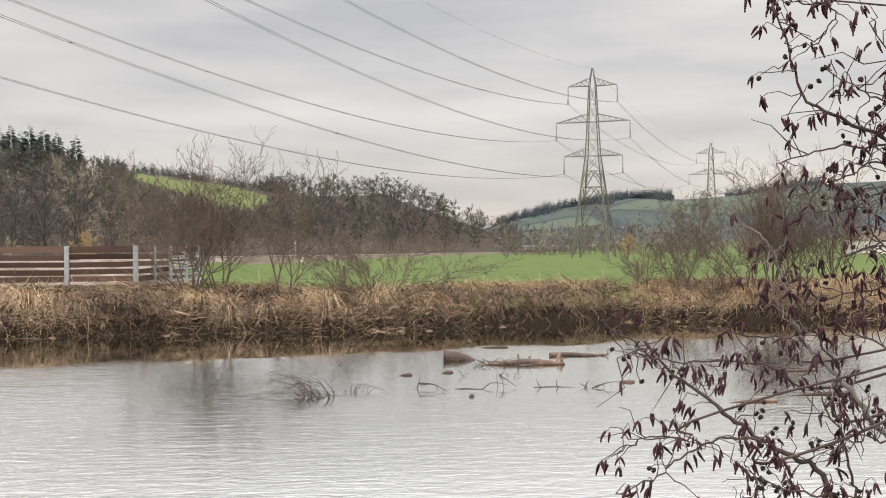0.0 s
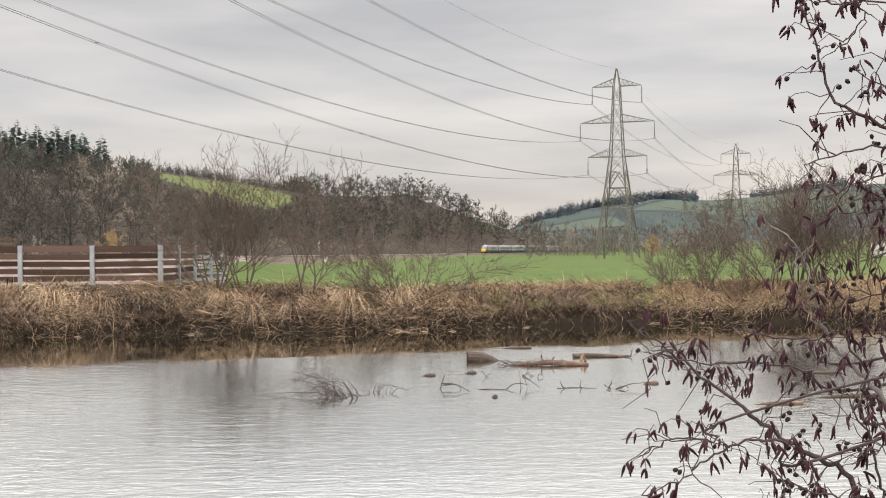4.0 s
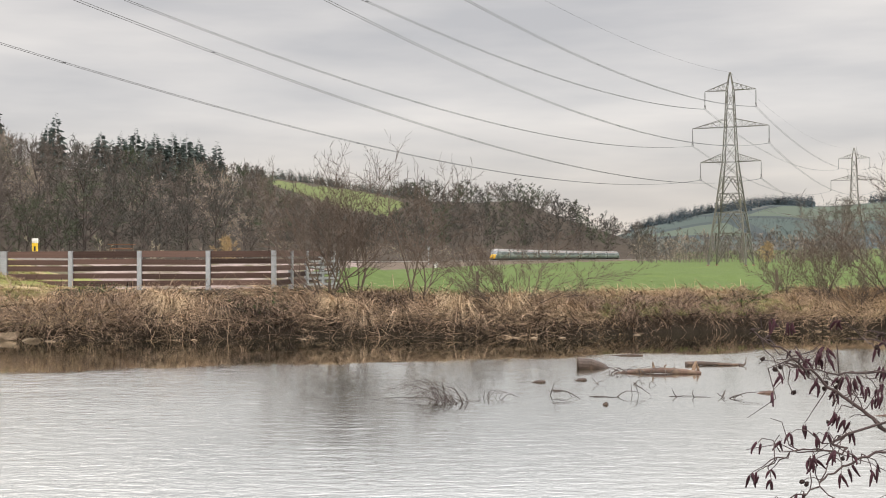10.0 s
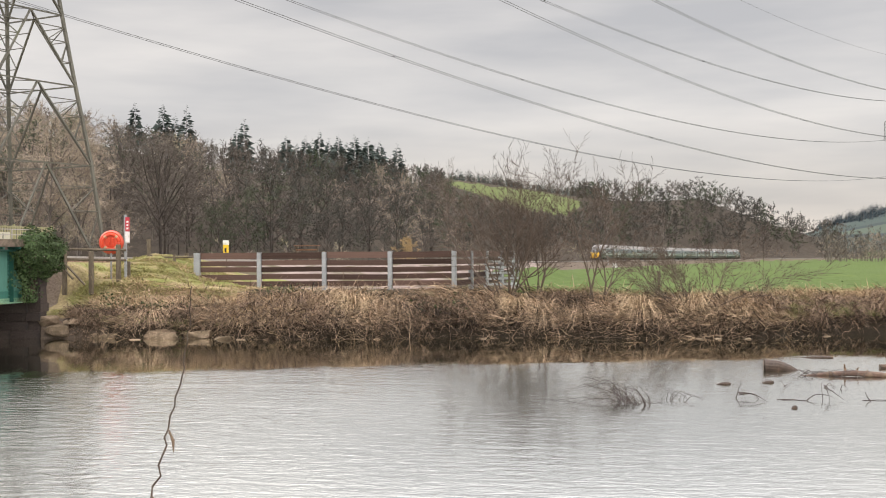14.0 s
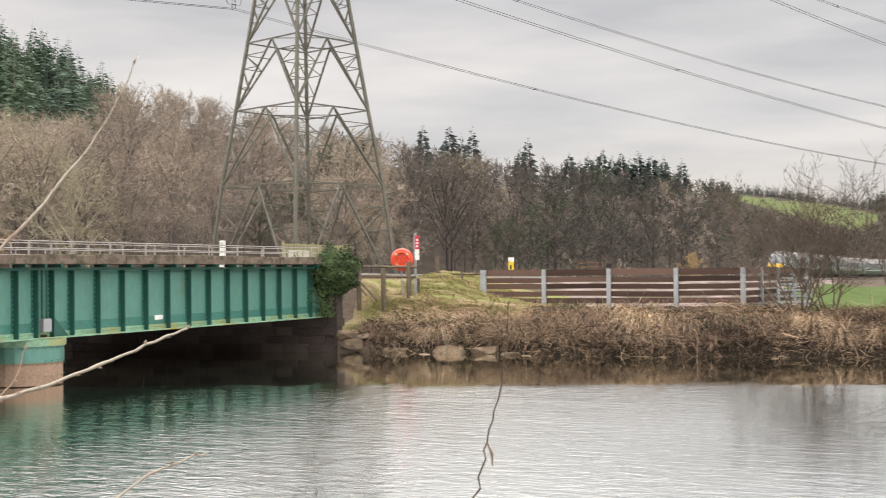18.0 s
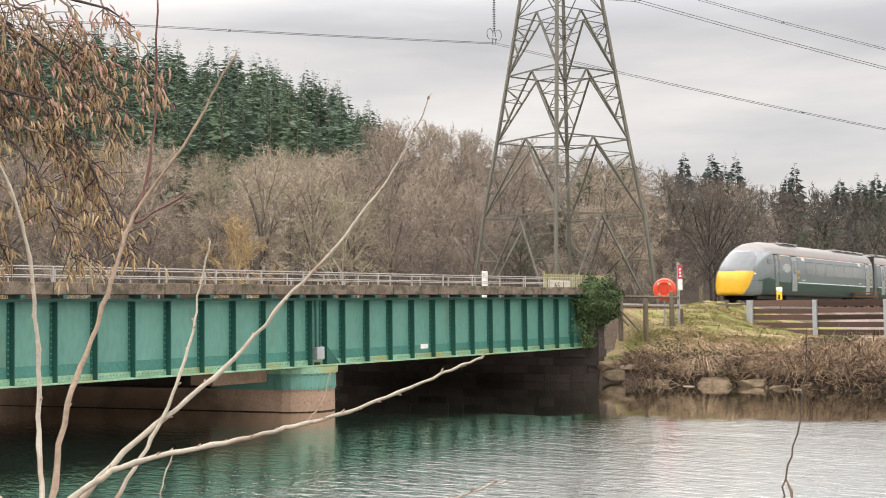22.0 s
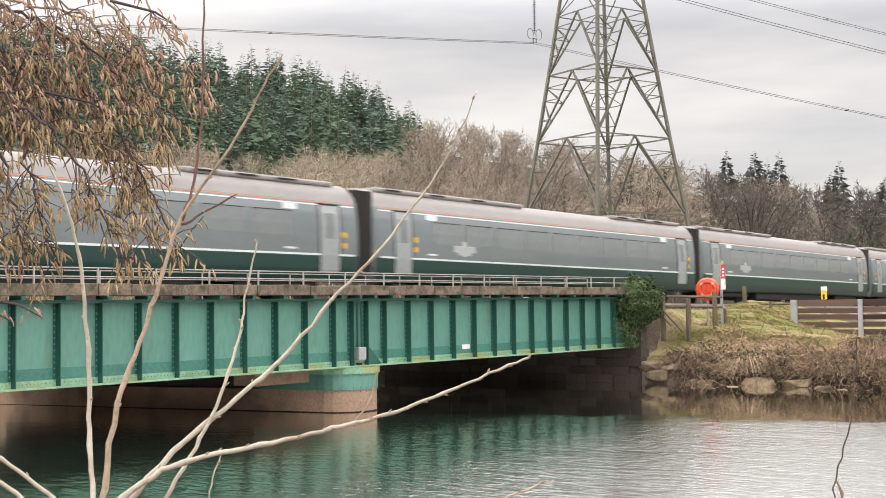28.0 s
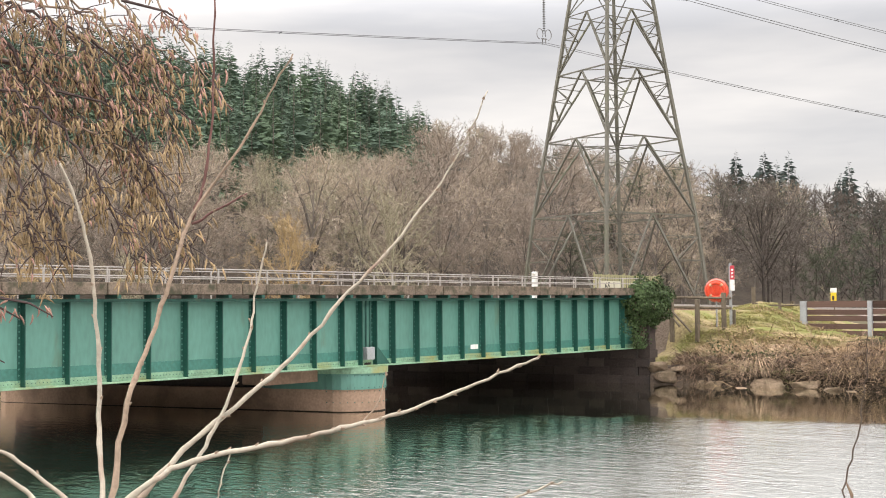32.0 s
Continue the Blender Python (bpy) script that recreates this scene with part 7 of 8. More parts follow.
    bmesh.ops.bevel(bm, geom=list(bm.edges), offset=0.015, segments=1, affect="EDGES")
    tagged(part("timber_post", bm, M_OLDWOOD), "lone weathered timber post in the green field", "post")


M_PLATE = material("cream_sign_plate", (0.50, 0.47, 0.36), 0.6, vary=0.12, scale=3, fine=20, bump=0.03)
M_CONCRETE_PALE = material("pale_concrete", (0.55, 0.52, 0.48), 0.9, vary=0.15, scale=1.5, fine=15, bump=0.2)
build_bridge_end()


def build_lifebuoy():
    x, y = polar(25.93, 57.0)
    zc = EYE[2] + 57.0 * math.tan(radians(0.81))
    g = float(land_z(x, y))
    buoy = empty("lifebuoy_station", pose(x, y, 0, 0, 0, 20), label="orange-red lifebuoy housing on a post by the river", category="lifebuoy")
    bm = bmesh.new()
    bmesh.ops.create_cone(bm, cap_ends=True, segments=40, radius1=0.54, radius2=0.46, depth=0.22, matrix=Matrix.Translation((0, 0, zc)) @ Matrix.Rotation(radians(90), 4, "X"))
    housing = part("housing", bm, M_RED, buoy, "round orange-red housing", smooth=False)
    bm = bmesh.new()
    ring = [Vector((0.34 * math.cos(a), -0.115, zc + 0.34 * math.sin(a))) for a in np.linspace(0, 6.283, 33)]
    snake(bm, ring, 0.075, n=8)
    ring_part = part("ring", bm, M_RED, buoy, "orange-red lifebuoy ring", smooth=True)
    for a in (45, 135, 225, 315):
        bm = bmesh.new()
        seg = [Vector((0.34 * math.cos(radians(b)), -0.115, zc + 0.34 * math.sin(radians(b)))) for b in (a - 9, a, a + 9)]
        snake(bm, seg, 0.079, n=8)
        part("band", bm, M_BAND, ring_part, "worn silver reflective band")
    for dx in (-0.085, 0.085):
        bm = bmesh.new()
        box(bm, dx - 0.035, dx + 0.035, -0.19, -0.11, zc - 0.17, zc + 0.17, 0.02)
        part("handle", bm, M_RED, housing)
    bm = bmesh.new()
    tube(bm, (0, 0.02, g - 0.3), (0, 0.02, zc - 0.4), 0.04, n=8)
    part("leg", bm, M_POST, buoy)
    # tall post with a red and white notice
    x, y = polar(25.3, 57.2)
    top = EYE[2] + 57.2 * math.tan(radians(2.05))
    pole = empty("notice_post", pose(x, y, 0, 0, 0, 20), label="tall pale post with a red and white notice", category="sign post")
    bm = bmesh.new()
    box(bm, -0.06, 0.06, -0.05, 0.05, float(land_z(x, y)) - 0.3, top, 0.01)
    part("post", bm, M_POST, pole)
    bm = bmesh.new()
    box(bm, 0.0, 0.19, -0.085, -0.06, top - 0.75, top - 0.12)
    part("red_board", bm, M_REDSIGN, pole, "red warning board")
    bm = bmesh.new()
    box(bm, 0.0, 0.19, -0.085, -0.06, top - 1.25, top - 0.76)
    part("white_board", bm, M_WHITE, pole, "white lower board")
    for i in range(3):
        bm = bmesh.new()
        box(bm, 0.05, 0.14, -0.09, -0.086, top - 0.36 - i * 0.15, top - 0.28 - i * 0.15)
        part("writing_bar", bm, M_WHITE, pole)
    bm = bmesh.new()
    box(bm, 0.02, 0.2, 0.06, 0.2, float(land_z(x, y)) - 0.3, top - 2.1, 0.02)
    part("timber_stub", bm, M_OLDWOOD, pole)


M_BAND = material("worn_reflective_band", (0.45, 0.28, 0.16), 0.4, vary=0.3, scale=6, fine=30, bump=0.05)
M_REDSIGN = material("red_sign", (0.45, 0.03, 0.045), 0.5, vary=0.15, scale=5, fine=30, bump=0.02)
build_lifebuoy()


def build_lineside():
    # yellow and white marker post
    x, y = polar(20.84, 62.5)
    top = EYE[2] + 62.5 * math.tan(radians(0.87))
    mark = empty("marker_post", pose(x, y, 0), label="yellow marker post with a white cap behind the fence", category="marker")
    bm = bmesh.new()
    box(bm, -0.13, 0.13, -0.05, 0.05, top - 0.62, top - 0.22, 0.01)
    part("sign", bm, M_YELLOW, mark)
    bm = bmesh.new()
    tube(bm, (0, 0.08, float(land_z(x, y)) - 0.1), (0, 0.08, top - 0.1), 0.03, n=6)
    part("post", bm, M_OLDWOOD, mark)
    bm = bmesh.new()
    box(bm, -0.14, 0.14, -0.06, 0.06, top - 0.22, top, 0.01)
    part("cap", bm, M_WHITE, mark, "white cap")
    bm = bmesh.new()
    box(bm, -0.05, 0.05, -0.056, -0.052, top - 0.6, top - 0.38)
    part("symbol", bm, M_DARK, mark)
    # orange barrow-like lineside frame
    x, y = polar(17.15, 95)
    top = EYE[2] + 95 * math.tan(radians(0.62))
    fr = empty("lineside_frame", pose(x, y, 0), label="rusty flat-topped frame beside the railway", category="frame")
    bm = bmesh.new()
    box(bm, -0.95, 0.95, -0.4, 0.4, top - 0.07, top, 0.02)
    part("top", bm, M_ORANGE, fr)
    bm = bmesh.new()
    box(bm, -0.8, 0.8, -0.35, 0.35, top - 0.40, top - 0.30, 0.02)
    part("lower_shelf", bm, M_ORANGE, fr, "rusty lower shelf")
    for dx in (-0.85, 0.85):
        bm = bmesh.new()
        box(bm, dx - 0.05, dx + 0.05, -0.05, 0.05, float(land_z(x, y)) - 0.1, top - 0.12)
        part("leg", bm, M_OLDWOOD, fr)
    # signal post and white cabinet by the far line
    p, a = track_point(305, 4.6)
    g = float(land_z(p.x, p.y))
    sig = empty("signal_post", pose(p.x, p.y, g), label="slim pale signal post beside the railway", category="signal")
    bm = bmesh.new()
    tube(bm, (0, 0, -0.2), (0, 0, 4.6), 0.10, n=8)
    part("post", bm, M_POST, sig)
    bm = bmesh.new()
    box(bm, -0.25, 0.25, -0.15, 0.15, 3.9, 4.7, 0.04)
    part("head", bm, M_POST, sig)
    p, a = track_point(303, 6.6)
    cab = empty("cabinet", pose(p.x, p.y, float(land_z(p.x, p.y))), label="white lineside equipment cabinet", category="cabinet")
    bm = bmesh.new()
    box(bm, -0.55, 0.55, -0.35, 0.35, 0.0, 1.35, 0.04)
    part("body", bm, M_WHITE, cab)
    bm = bmesh.new()
    box(bm, -0.62, 0.62, -0.42, 0.42, 1.352, 1.44, 0.02)
    part("lid", bm, M_WHITE, cab)
    # lone post at the field edge
    for az, el, r in ((-12.67, -0.86, 62), (0.9, -0.75, 60)):
        x, y = polar(az, r)
        top = EYE[2] + r * math.tan(radians(el)) + 0.05
        bm = bmesh.new()
        box(bm, x - 0.07, x + 0.07, y - 0.07, y + 0.07, float(land_z(x, y)) - 0.3, top, 0.015)
        tagged(part("field_post", bm, M_OLDWOOD), "weathered timber post at the field's edge", "post", "posts at the field's edge")
    # field gate where the fence turns away
    gate = empty("field_gate", pose(-8.75, 56.2, 0, 0, 0, 68), label="grey galvanised field gate beyond the fence", category="gate")
    g = float(land_z(-8.75, 56.2))
    for i in range(5):
        bm = bmesh.new()
        box(bm, 0, 3.0, -0.03, 0.03, g + 0.2 + i * 0.27, g + 0.30 + i * 0.27)
        part("bar", bm, M_POST, gate)
    for xx in (0.0, 1.5, 2.95):
        bm = bmesh.new()
        box(bm, xx, xx + 0.1, -0.045, -0.031, g + 0.05, g + 1.5)
        part("upright", bm, M_POST, gate)
    # house beyond the field
    x, y = polar(-22.7, 420)
    g = float(land_z(x, y))
    house = empty("house", pose(x, y, g, 0, 0, 15), label="small pale farmhouse with a brown pitched roof", category="house")
    bm = bmesh.new()
    box(bm, -6, 6, -4, 4, -0.3, 4.6)
    part("wall", bm, M_CONCRETE_PALE, house)
    bm = bmesh.new()
    vs = [bm.verts.new(v) for v in ((-6.4, -4.5, 4.5), (6.4, -4.5, 4.5), (6.4, 4.5, 4.5), (-6.4, 4.5, 4.5), (-6.4, 0, 7.6), (6.4, 0, 7.6))]
    for f in ((0, 1, 5, 4), (2, 3, 4, 5), (0, 4, 3), (1, 2, 5), (0, 3, 2, 1)):
        bm.faces.new([vs[i] for i in f])
    part("roof", bm, M_FASCIA, house)
    for wx in (-4, -1.4, 1.4, 4):
        bm = bmesh.new()
        box(bm, wx - 0.5, wx + 0.5, -4.06, -3.98, 1.6, 2.9)
        part("window", bm, M_DARK, house)
    # cabinet and white post at the tower's foot, small fittings on the tower
    x, y = polar(34.15, 84)
    bm = bmesh.new()
    box(bm, x - 0.16, x + 0.16, y - 0.16, y + 0.16, float(land_z(x, y)) - 0.2, EYE[2] + 84 * math.tan(radians(1.75)), 0.03)
    tagged(part("white_post", bm, M_WHITE), "white marker post at the pylon's foot", "post")


M_ORANGE = material("rusty_orange", (0.17, 0.095, 0.055), 0.7, vary=0.25, scale=3, fine=20, bump=0.1)
build_lineside()
# ---- growth close to the camera ----
M_ALDER = material("alder_bark", (0.085, 0.062, 0.058), 0.7, vary=0.3, scale=20, fine=160, bump=0.3, dist=0.002)
M_ALDER_GREY = material("grey_alder_stem", (0.20, 0.175, 0.16), 0.8, vary=0.3, scale=18, fine=140, bump=0.3, dist=0.002)
M_CATKIN = material("purple_alder_catkin", (0.055, 0.024, 0.030), 0.7, vary=0.35, scale=60, fine=420, bump=0.5, obj=0.3, dist=0.002)
M_CONE = material("dark_alder_cone", (0.030, 0.020, 0.018), 0.8, vary=0.3, scale=60, fine=420, bump=0.6, dist=0.002)
M_CATKIN_GOLD = material("tan_hanging_catkin", (0.40, 0.29, 0.165), 0.8, vary=0.3, scale=60, fine=420, bump=0.5, obj=0.35, dist=0.002)
M_CATKIN_ROSE = material("rosy_catkin", (0.38, 0.225, 0.18), 0.8, vary=0.3, scale=60, fine=420, bump=0.5, obj=0.3, dist=0.002)
M_SHOOT = material("pale_shoot_bark", (0.40, 0.355, 0.285), 0.75, vary=0.2, scale=14, fine=120, bump=0.3, dist=0.002, stain=(0.30, 0.21, 0.16), stain_scale=9)
M_SHOOT_BROWN = material("brown_shoot_bark", (0.30, 0.225, 0.165), 0.75, vary=0.25, scale=14, fine=120, bump=0.3, dist=0.002)
M_SHOOT_RED = material("reddish_shoot_bark", (0.16, 0.085, 0.075), 0.7, vary=0.25, scale=14, fine=120, bump=0.3, dist=0.002)


STAND = [Vector(eye_at(-3.6))]


def spot(az, el, d):
    """A place d metres from where the camera stands, az degrees to the left, el degrees up."""
    c = math.cos(radians(el))
    return STAND[0] + Vector((-d * c * math.sin(radians(az)), d * c * math.cos(radians(az)), d * math.sin(radians(el))))


def catkin_mesh(name, length, r, mat, curve=0.12, rings=10, sides=7):
    """A knobbly hanging catkin, its stalk at the origin."""
    bm = bmesh.new()
    pts, rad = [(0, 0, 0), (0, 0, -length * 0.12)], [r * 0.18, r * 0.18]
    for i in range(rings + 1):
        u = i / rings
        pts.append((curve * length * math.sin(u * 2.2), 0, -length * (0.13 + 0.87 * u)))
        rad.append(r * (0.55 + 0.45 * math.sin(math.pi * min(u * 1.15 + 0.12, 1))) * (1.08 if i % 2 else 0.9))
    rad[-1] = r * 0.25
    snake(bm, pts, rad, n=sides)
    me = bpy.data.meshes.new(name)
    bm.to_mesh(me)
    bm.free()
    me.materials.append(mat)
    me.polygons.foreach_set("use_smooth", [True] * len(me.polygons))
    return me


def cone_mesh():
    bm = bmesh.new()
    bmesh.ops.create_icosphere(bm, subdivisions=2, radius=0.0046)
    for i, v in enumerate(bm.verts):
        v.co *= 1.18 if i % 3 == 0 else 0.94
        v.co.z = v.co.z * 1.3 - 0.008
    me = bpy.data.meshes.new("cone")
    bm.to_mesh(me)
    bm.free()
    me.materials.append(M_CONE)
    return me


def hang(name, me, parent, p, rng, tilt=22):
    return shared(name, me, parent, pose(p.x, p.y, p.z, rng.gauss(0, tilt), rng.gauss(0, tilt), rng.uniform(0, 360)))


def build_alder():
    rng = random.Random(44)
    alder = empty("alder_tree", pose(3.2, 1.6, 1.1), label="leafless alder branches with purple catkins and dark cones", category="alder tree")
    inv = alder.matrix_basis.inverted()
    kinds = [catkin_mesh("catkin", L, r, M_CATKIN, c) for L, r, c in ((0.029, 0.0032, 0.2), (0.024, 0.0029, -0.15), (0.032, 0.0033, 0.08))]
    cone = cone_mesh()
    # limbs as (az, el, distance) from tip to root, thickness at the root in metres
    limbs = (
        (((-18.2, 11.6, 2.7), (-19.2, 9.6, 2.7), (-19.9, 6.9, 2.7), (-21.2, 5.8, 2.72), (-24.2, 4.2, 2.8), (-29, 1.5, 2.9)), 0.0075, 30, M_ALDER),
        (((-19.1, 11.0, 2.65), (-20.6, 10.6, 2.65), (-22.3, 11.2, 2.7), (-26, 12.5, 2.8)), 0.0045, 15, M_ALDER),
        (((-20.6, 8.9, 2.65), (-21.4, 10.0, 2.66), (-22.0, 10.6, 2.68)), 0.003, 6, M_ALDER),
        (((-22.9, 9.9, 2.75), (-23.6, 8.0, 2.75), (-23.9, 5.5, 2.78), (-25, 3.5, 2.8)), 0.0045, 14, M_ALDER),
        (((-21.3, 7.6, 2.7), (-22.6, 6.6, 2.7), (-24.5, 6.0, 2.8), (-28, 5.0, 2.9)), 0.004, 20, M_ALDER),
        (((-18.8, 3.7, 2.7), (-20.2, 4.1, 2.7), (-22.2, 4.4, 2.75), (-26, 4.2, 2.85)), 0.0042, 14, M_ALDER),
        (((-17.0, 1.1, 2.72), (-18.4, 0.2, 2.72), (-19.0, -1.5, 2.75), (-19.6, -3.7, 2.78), (-20.4, -4.9, 2.8), (-21.8, -6.4, 2.8), (-23.3, -8.2, 2.85), (-27, -11, 2.9)), 0.011, 34, M_ALDER_GREY),
        (((-10.9, -3.3, 2.6), (-12.4, -4.4, 2.62), (-14.0, -5.6, 2.65), (-15.6, -6.8, 2.68), (-17.2, -8.1, 2.7), (-18.9, -9.1, 2.72), (-20.4, -9.8, 2.75), (-23.5, -11.5, 2.8)), 0.0095, 46, M_ALDER),
        (((-11.5, -11.2, 2.55), (-13.5, -10.4, 2.57), (-14.7, -9.4, 2.6), (-16.2, -8.7, 2.63), (-17.9, -8.6, 2.66), (-19.4, -9.3, 2.7)), 0.0048, 28, M_ALDER),
        (((-11.6, -9.4, 2.6), (-13.2, -8.6, 2.62), (-14.9, -8.6, 2.65), (-16.3, -7.4, 2.68)), 0.004, 16, M_ALDER),
        (((-12.4, -4.8, 2.7), (-14.1, -5.2, 2.7), (-16.9, -5.2, 2.72), (-18.8, -5.4, 2.75), (-21.5, -6.2, 2.8)), 0.0045, 24, M_ALDER),
        (((-15.0, -3.7, 2.75), (-17.5, -4.0, 2.75), (-19.4, -4.2, 2.78), (-20.8, -5.1, 2.8)), 0.004, 18, M_ALDER),
        (((-20.2, -0.8, 2.7), (-20.0, -2.4, 2.72), (-20.5, -4.1, 2.75), (-21.4, -5.5, 2.78), (-22.4, -7.6, 2.8)), 0.005, 18, M_ALDER),
        (((-20.4, -5.7, 2.72), (-20.7, -7.1, 2.73), (-21.6, -8.7, 2.76), (-22.1, -10.6, 2.8), (-23, -12, 2.8)), 0.0055, 20, M_ALDER),
        (((-20.5, 1.5, 2.7), (-21.5, 1.5, 2.7), (-22.5, 1.9, 2.72), (-24.1, 2.8, 2.78), (-27, 3, 2.85)), 0.004, 22, M_ALDER),
        (((-19.0, 2.1, 2.72), (-21.8, 3.0, 2.72), (-23.0, 3.6, 2.76), (-26, 3.4, 2.8)), 0.004, 20, M_ALDER),
        (((-21.4, -0.6, 2.78), (-22.8, -0.1, 2.78), (-24.5, 0.4, 2.8), (-28, 1, 2.9)), 0.005, 26, M_ALDER),
        (((-20.8, -2.4, 2.8), (-22.4, -2.0, 2.8), (-24.5, -1.6, 2.82), (-28, -1.5, 2.9)), 0.005, 24, M_ALDER),
        (((-21.4, -3.6, 2.76), (-22.9, -4.2, 2.78), (-24.5, -5.2, 2.82), (-27, -6.5, 2.9)), 0.005, 22, M_ALDER),
        (((-17.4, -10.0, 2.6), (-19.0, -10.8, 2.62), (-20.8, -11.0, 2.66), (-24, -11.4, 2.75)), 0.0045, 26, M_ALDER),
        (((-16.2, -11.6, 2.6), (-18.2, -11.4, 2.62), (-21.0, -11.6, 2.66), (-24, -12.2, 2.75)), 0.0045, 24, M_ALDER),
        (((-21.2, -9.0, 2.7), (-22.6, -8.4, 2.74), (-24.5, -8.0, 2.8)), 0.004, 20, M_ALDER),
        (((-22.4, 2.4, 2.66), (-23.0, 0.6, 2.68), (-24.2, -1.0, 2.72), (-26, -2, 2.8)), 0.0045, 26, M_ALDER),
    )
    # the trunk out of sight to the side
    bm = bmesh.new()
    snake(bm, [inv @ p for p in (Vector((3.2, 1.6, 0.9)), Vector((2.6, 2.0, 2.2)), spot(-36, 1, 3.0), spot(-34, 10, 3.1))], [0.06, 0.05, 0.04, 0.025], n=9)
    part("trunk", bm, M_ALDER, alder)
    join = spot(-35, 0, 3.0)
    made = 0
    for pts, thick, load, mat in limbs:
        ctrl = [spot(*p) for p in pts] + [spot(-34.5, max(min(pts[-1][1], 8), -2), 3.0)]
        line = bend(ctrl, 6, 0.003, rng)
        n = len(line)
        bm = bmesh.new()
        snake(bm, [inv @ p for p in line], [0.0011 + (thick * 0.8 - 0.0011) * (i / n) ** 0.9 for i in range(n)], n=7)
        limb = part("branch", bm, mat, alder, smooth=True)
        usable = int(n * (len(pts) - 1) / len(pts))
        for j in range(load):
            i = int(rng.random() ** 1.1 * usable)
            p = line[i]
            # a short spur that carries a cluster
            d = Vector((rng.gauss(0, 0.6), rng.gauss(0, 0.5), rng.gauss(0.1, 0.6))).normalized()
            L = rng.uniform(0.02, 0.085)
            q = p + d * L
            droop = q + Vector((d.x * 0.012, d.y * 0.012, -0.008))
            bm = bmesh.new()
            crook = Vector([rng.gauss(0, 0.09 * L) for _ in range(3)])
            snake(bm, [inv @ p, inv @ (p + d * L * 0.3 + crook), inv @ (p + d * L * 0.65 - crook * 0.6), inv @ q, inv @ droop], [0.0014, 0.0013, 0.0011, 0.0009, 0.0007], n=4)
            part("spur", bm, mat, limb)
            kind = rng.random()
            for k in range(rng.choice((2, 2, 3, 3, 4)) if kind < 0.80 else 0):
                if made < 950:
                    hang("catkin", rng.choice(kinds), alder, inv @ (droop + Vector([rng.gauss(0, 0.004) for _ in range(3)])), rng, 20)
                    made += 1
            if kind > 0.76:
                for k in range(rng.choice((1, 2, 2))):
                    hang("cone", cone, alder, inv @ (q + Vector([rng.gauss(0, 0.007) for _ in range(3)])), rng, 40)
        # bare side twigs
        for j in range(2):
            i = int(rng.random() * usable)
            p = line[i]
            d = Vector((rng.gauss(-0.2, 0.6), rng.gauss(0, 0.3), rng.gauss(0.1, 0.6))).normalized()
            L = rng.uniform(0.06, 0.16)
            bm = bmesh.new()
            crook = Vector([rng.gauss(0, 0.08 * L) for _ in range(3)])
            snake(bm, [inv @ p, inv @ (p + d * L * 0.3 + crook), inv @ (p + d * L * 0.6 + Vector((0, 0, 0.008)) - crook), inv @ (p + d * L)], [0.0018, 0.0016, 0.0012, 0.0008], n=4)
            part("twig", bm, mat, limb)


build_alder()


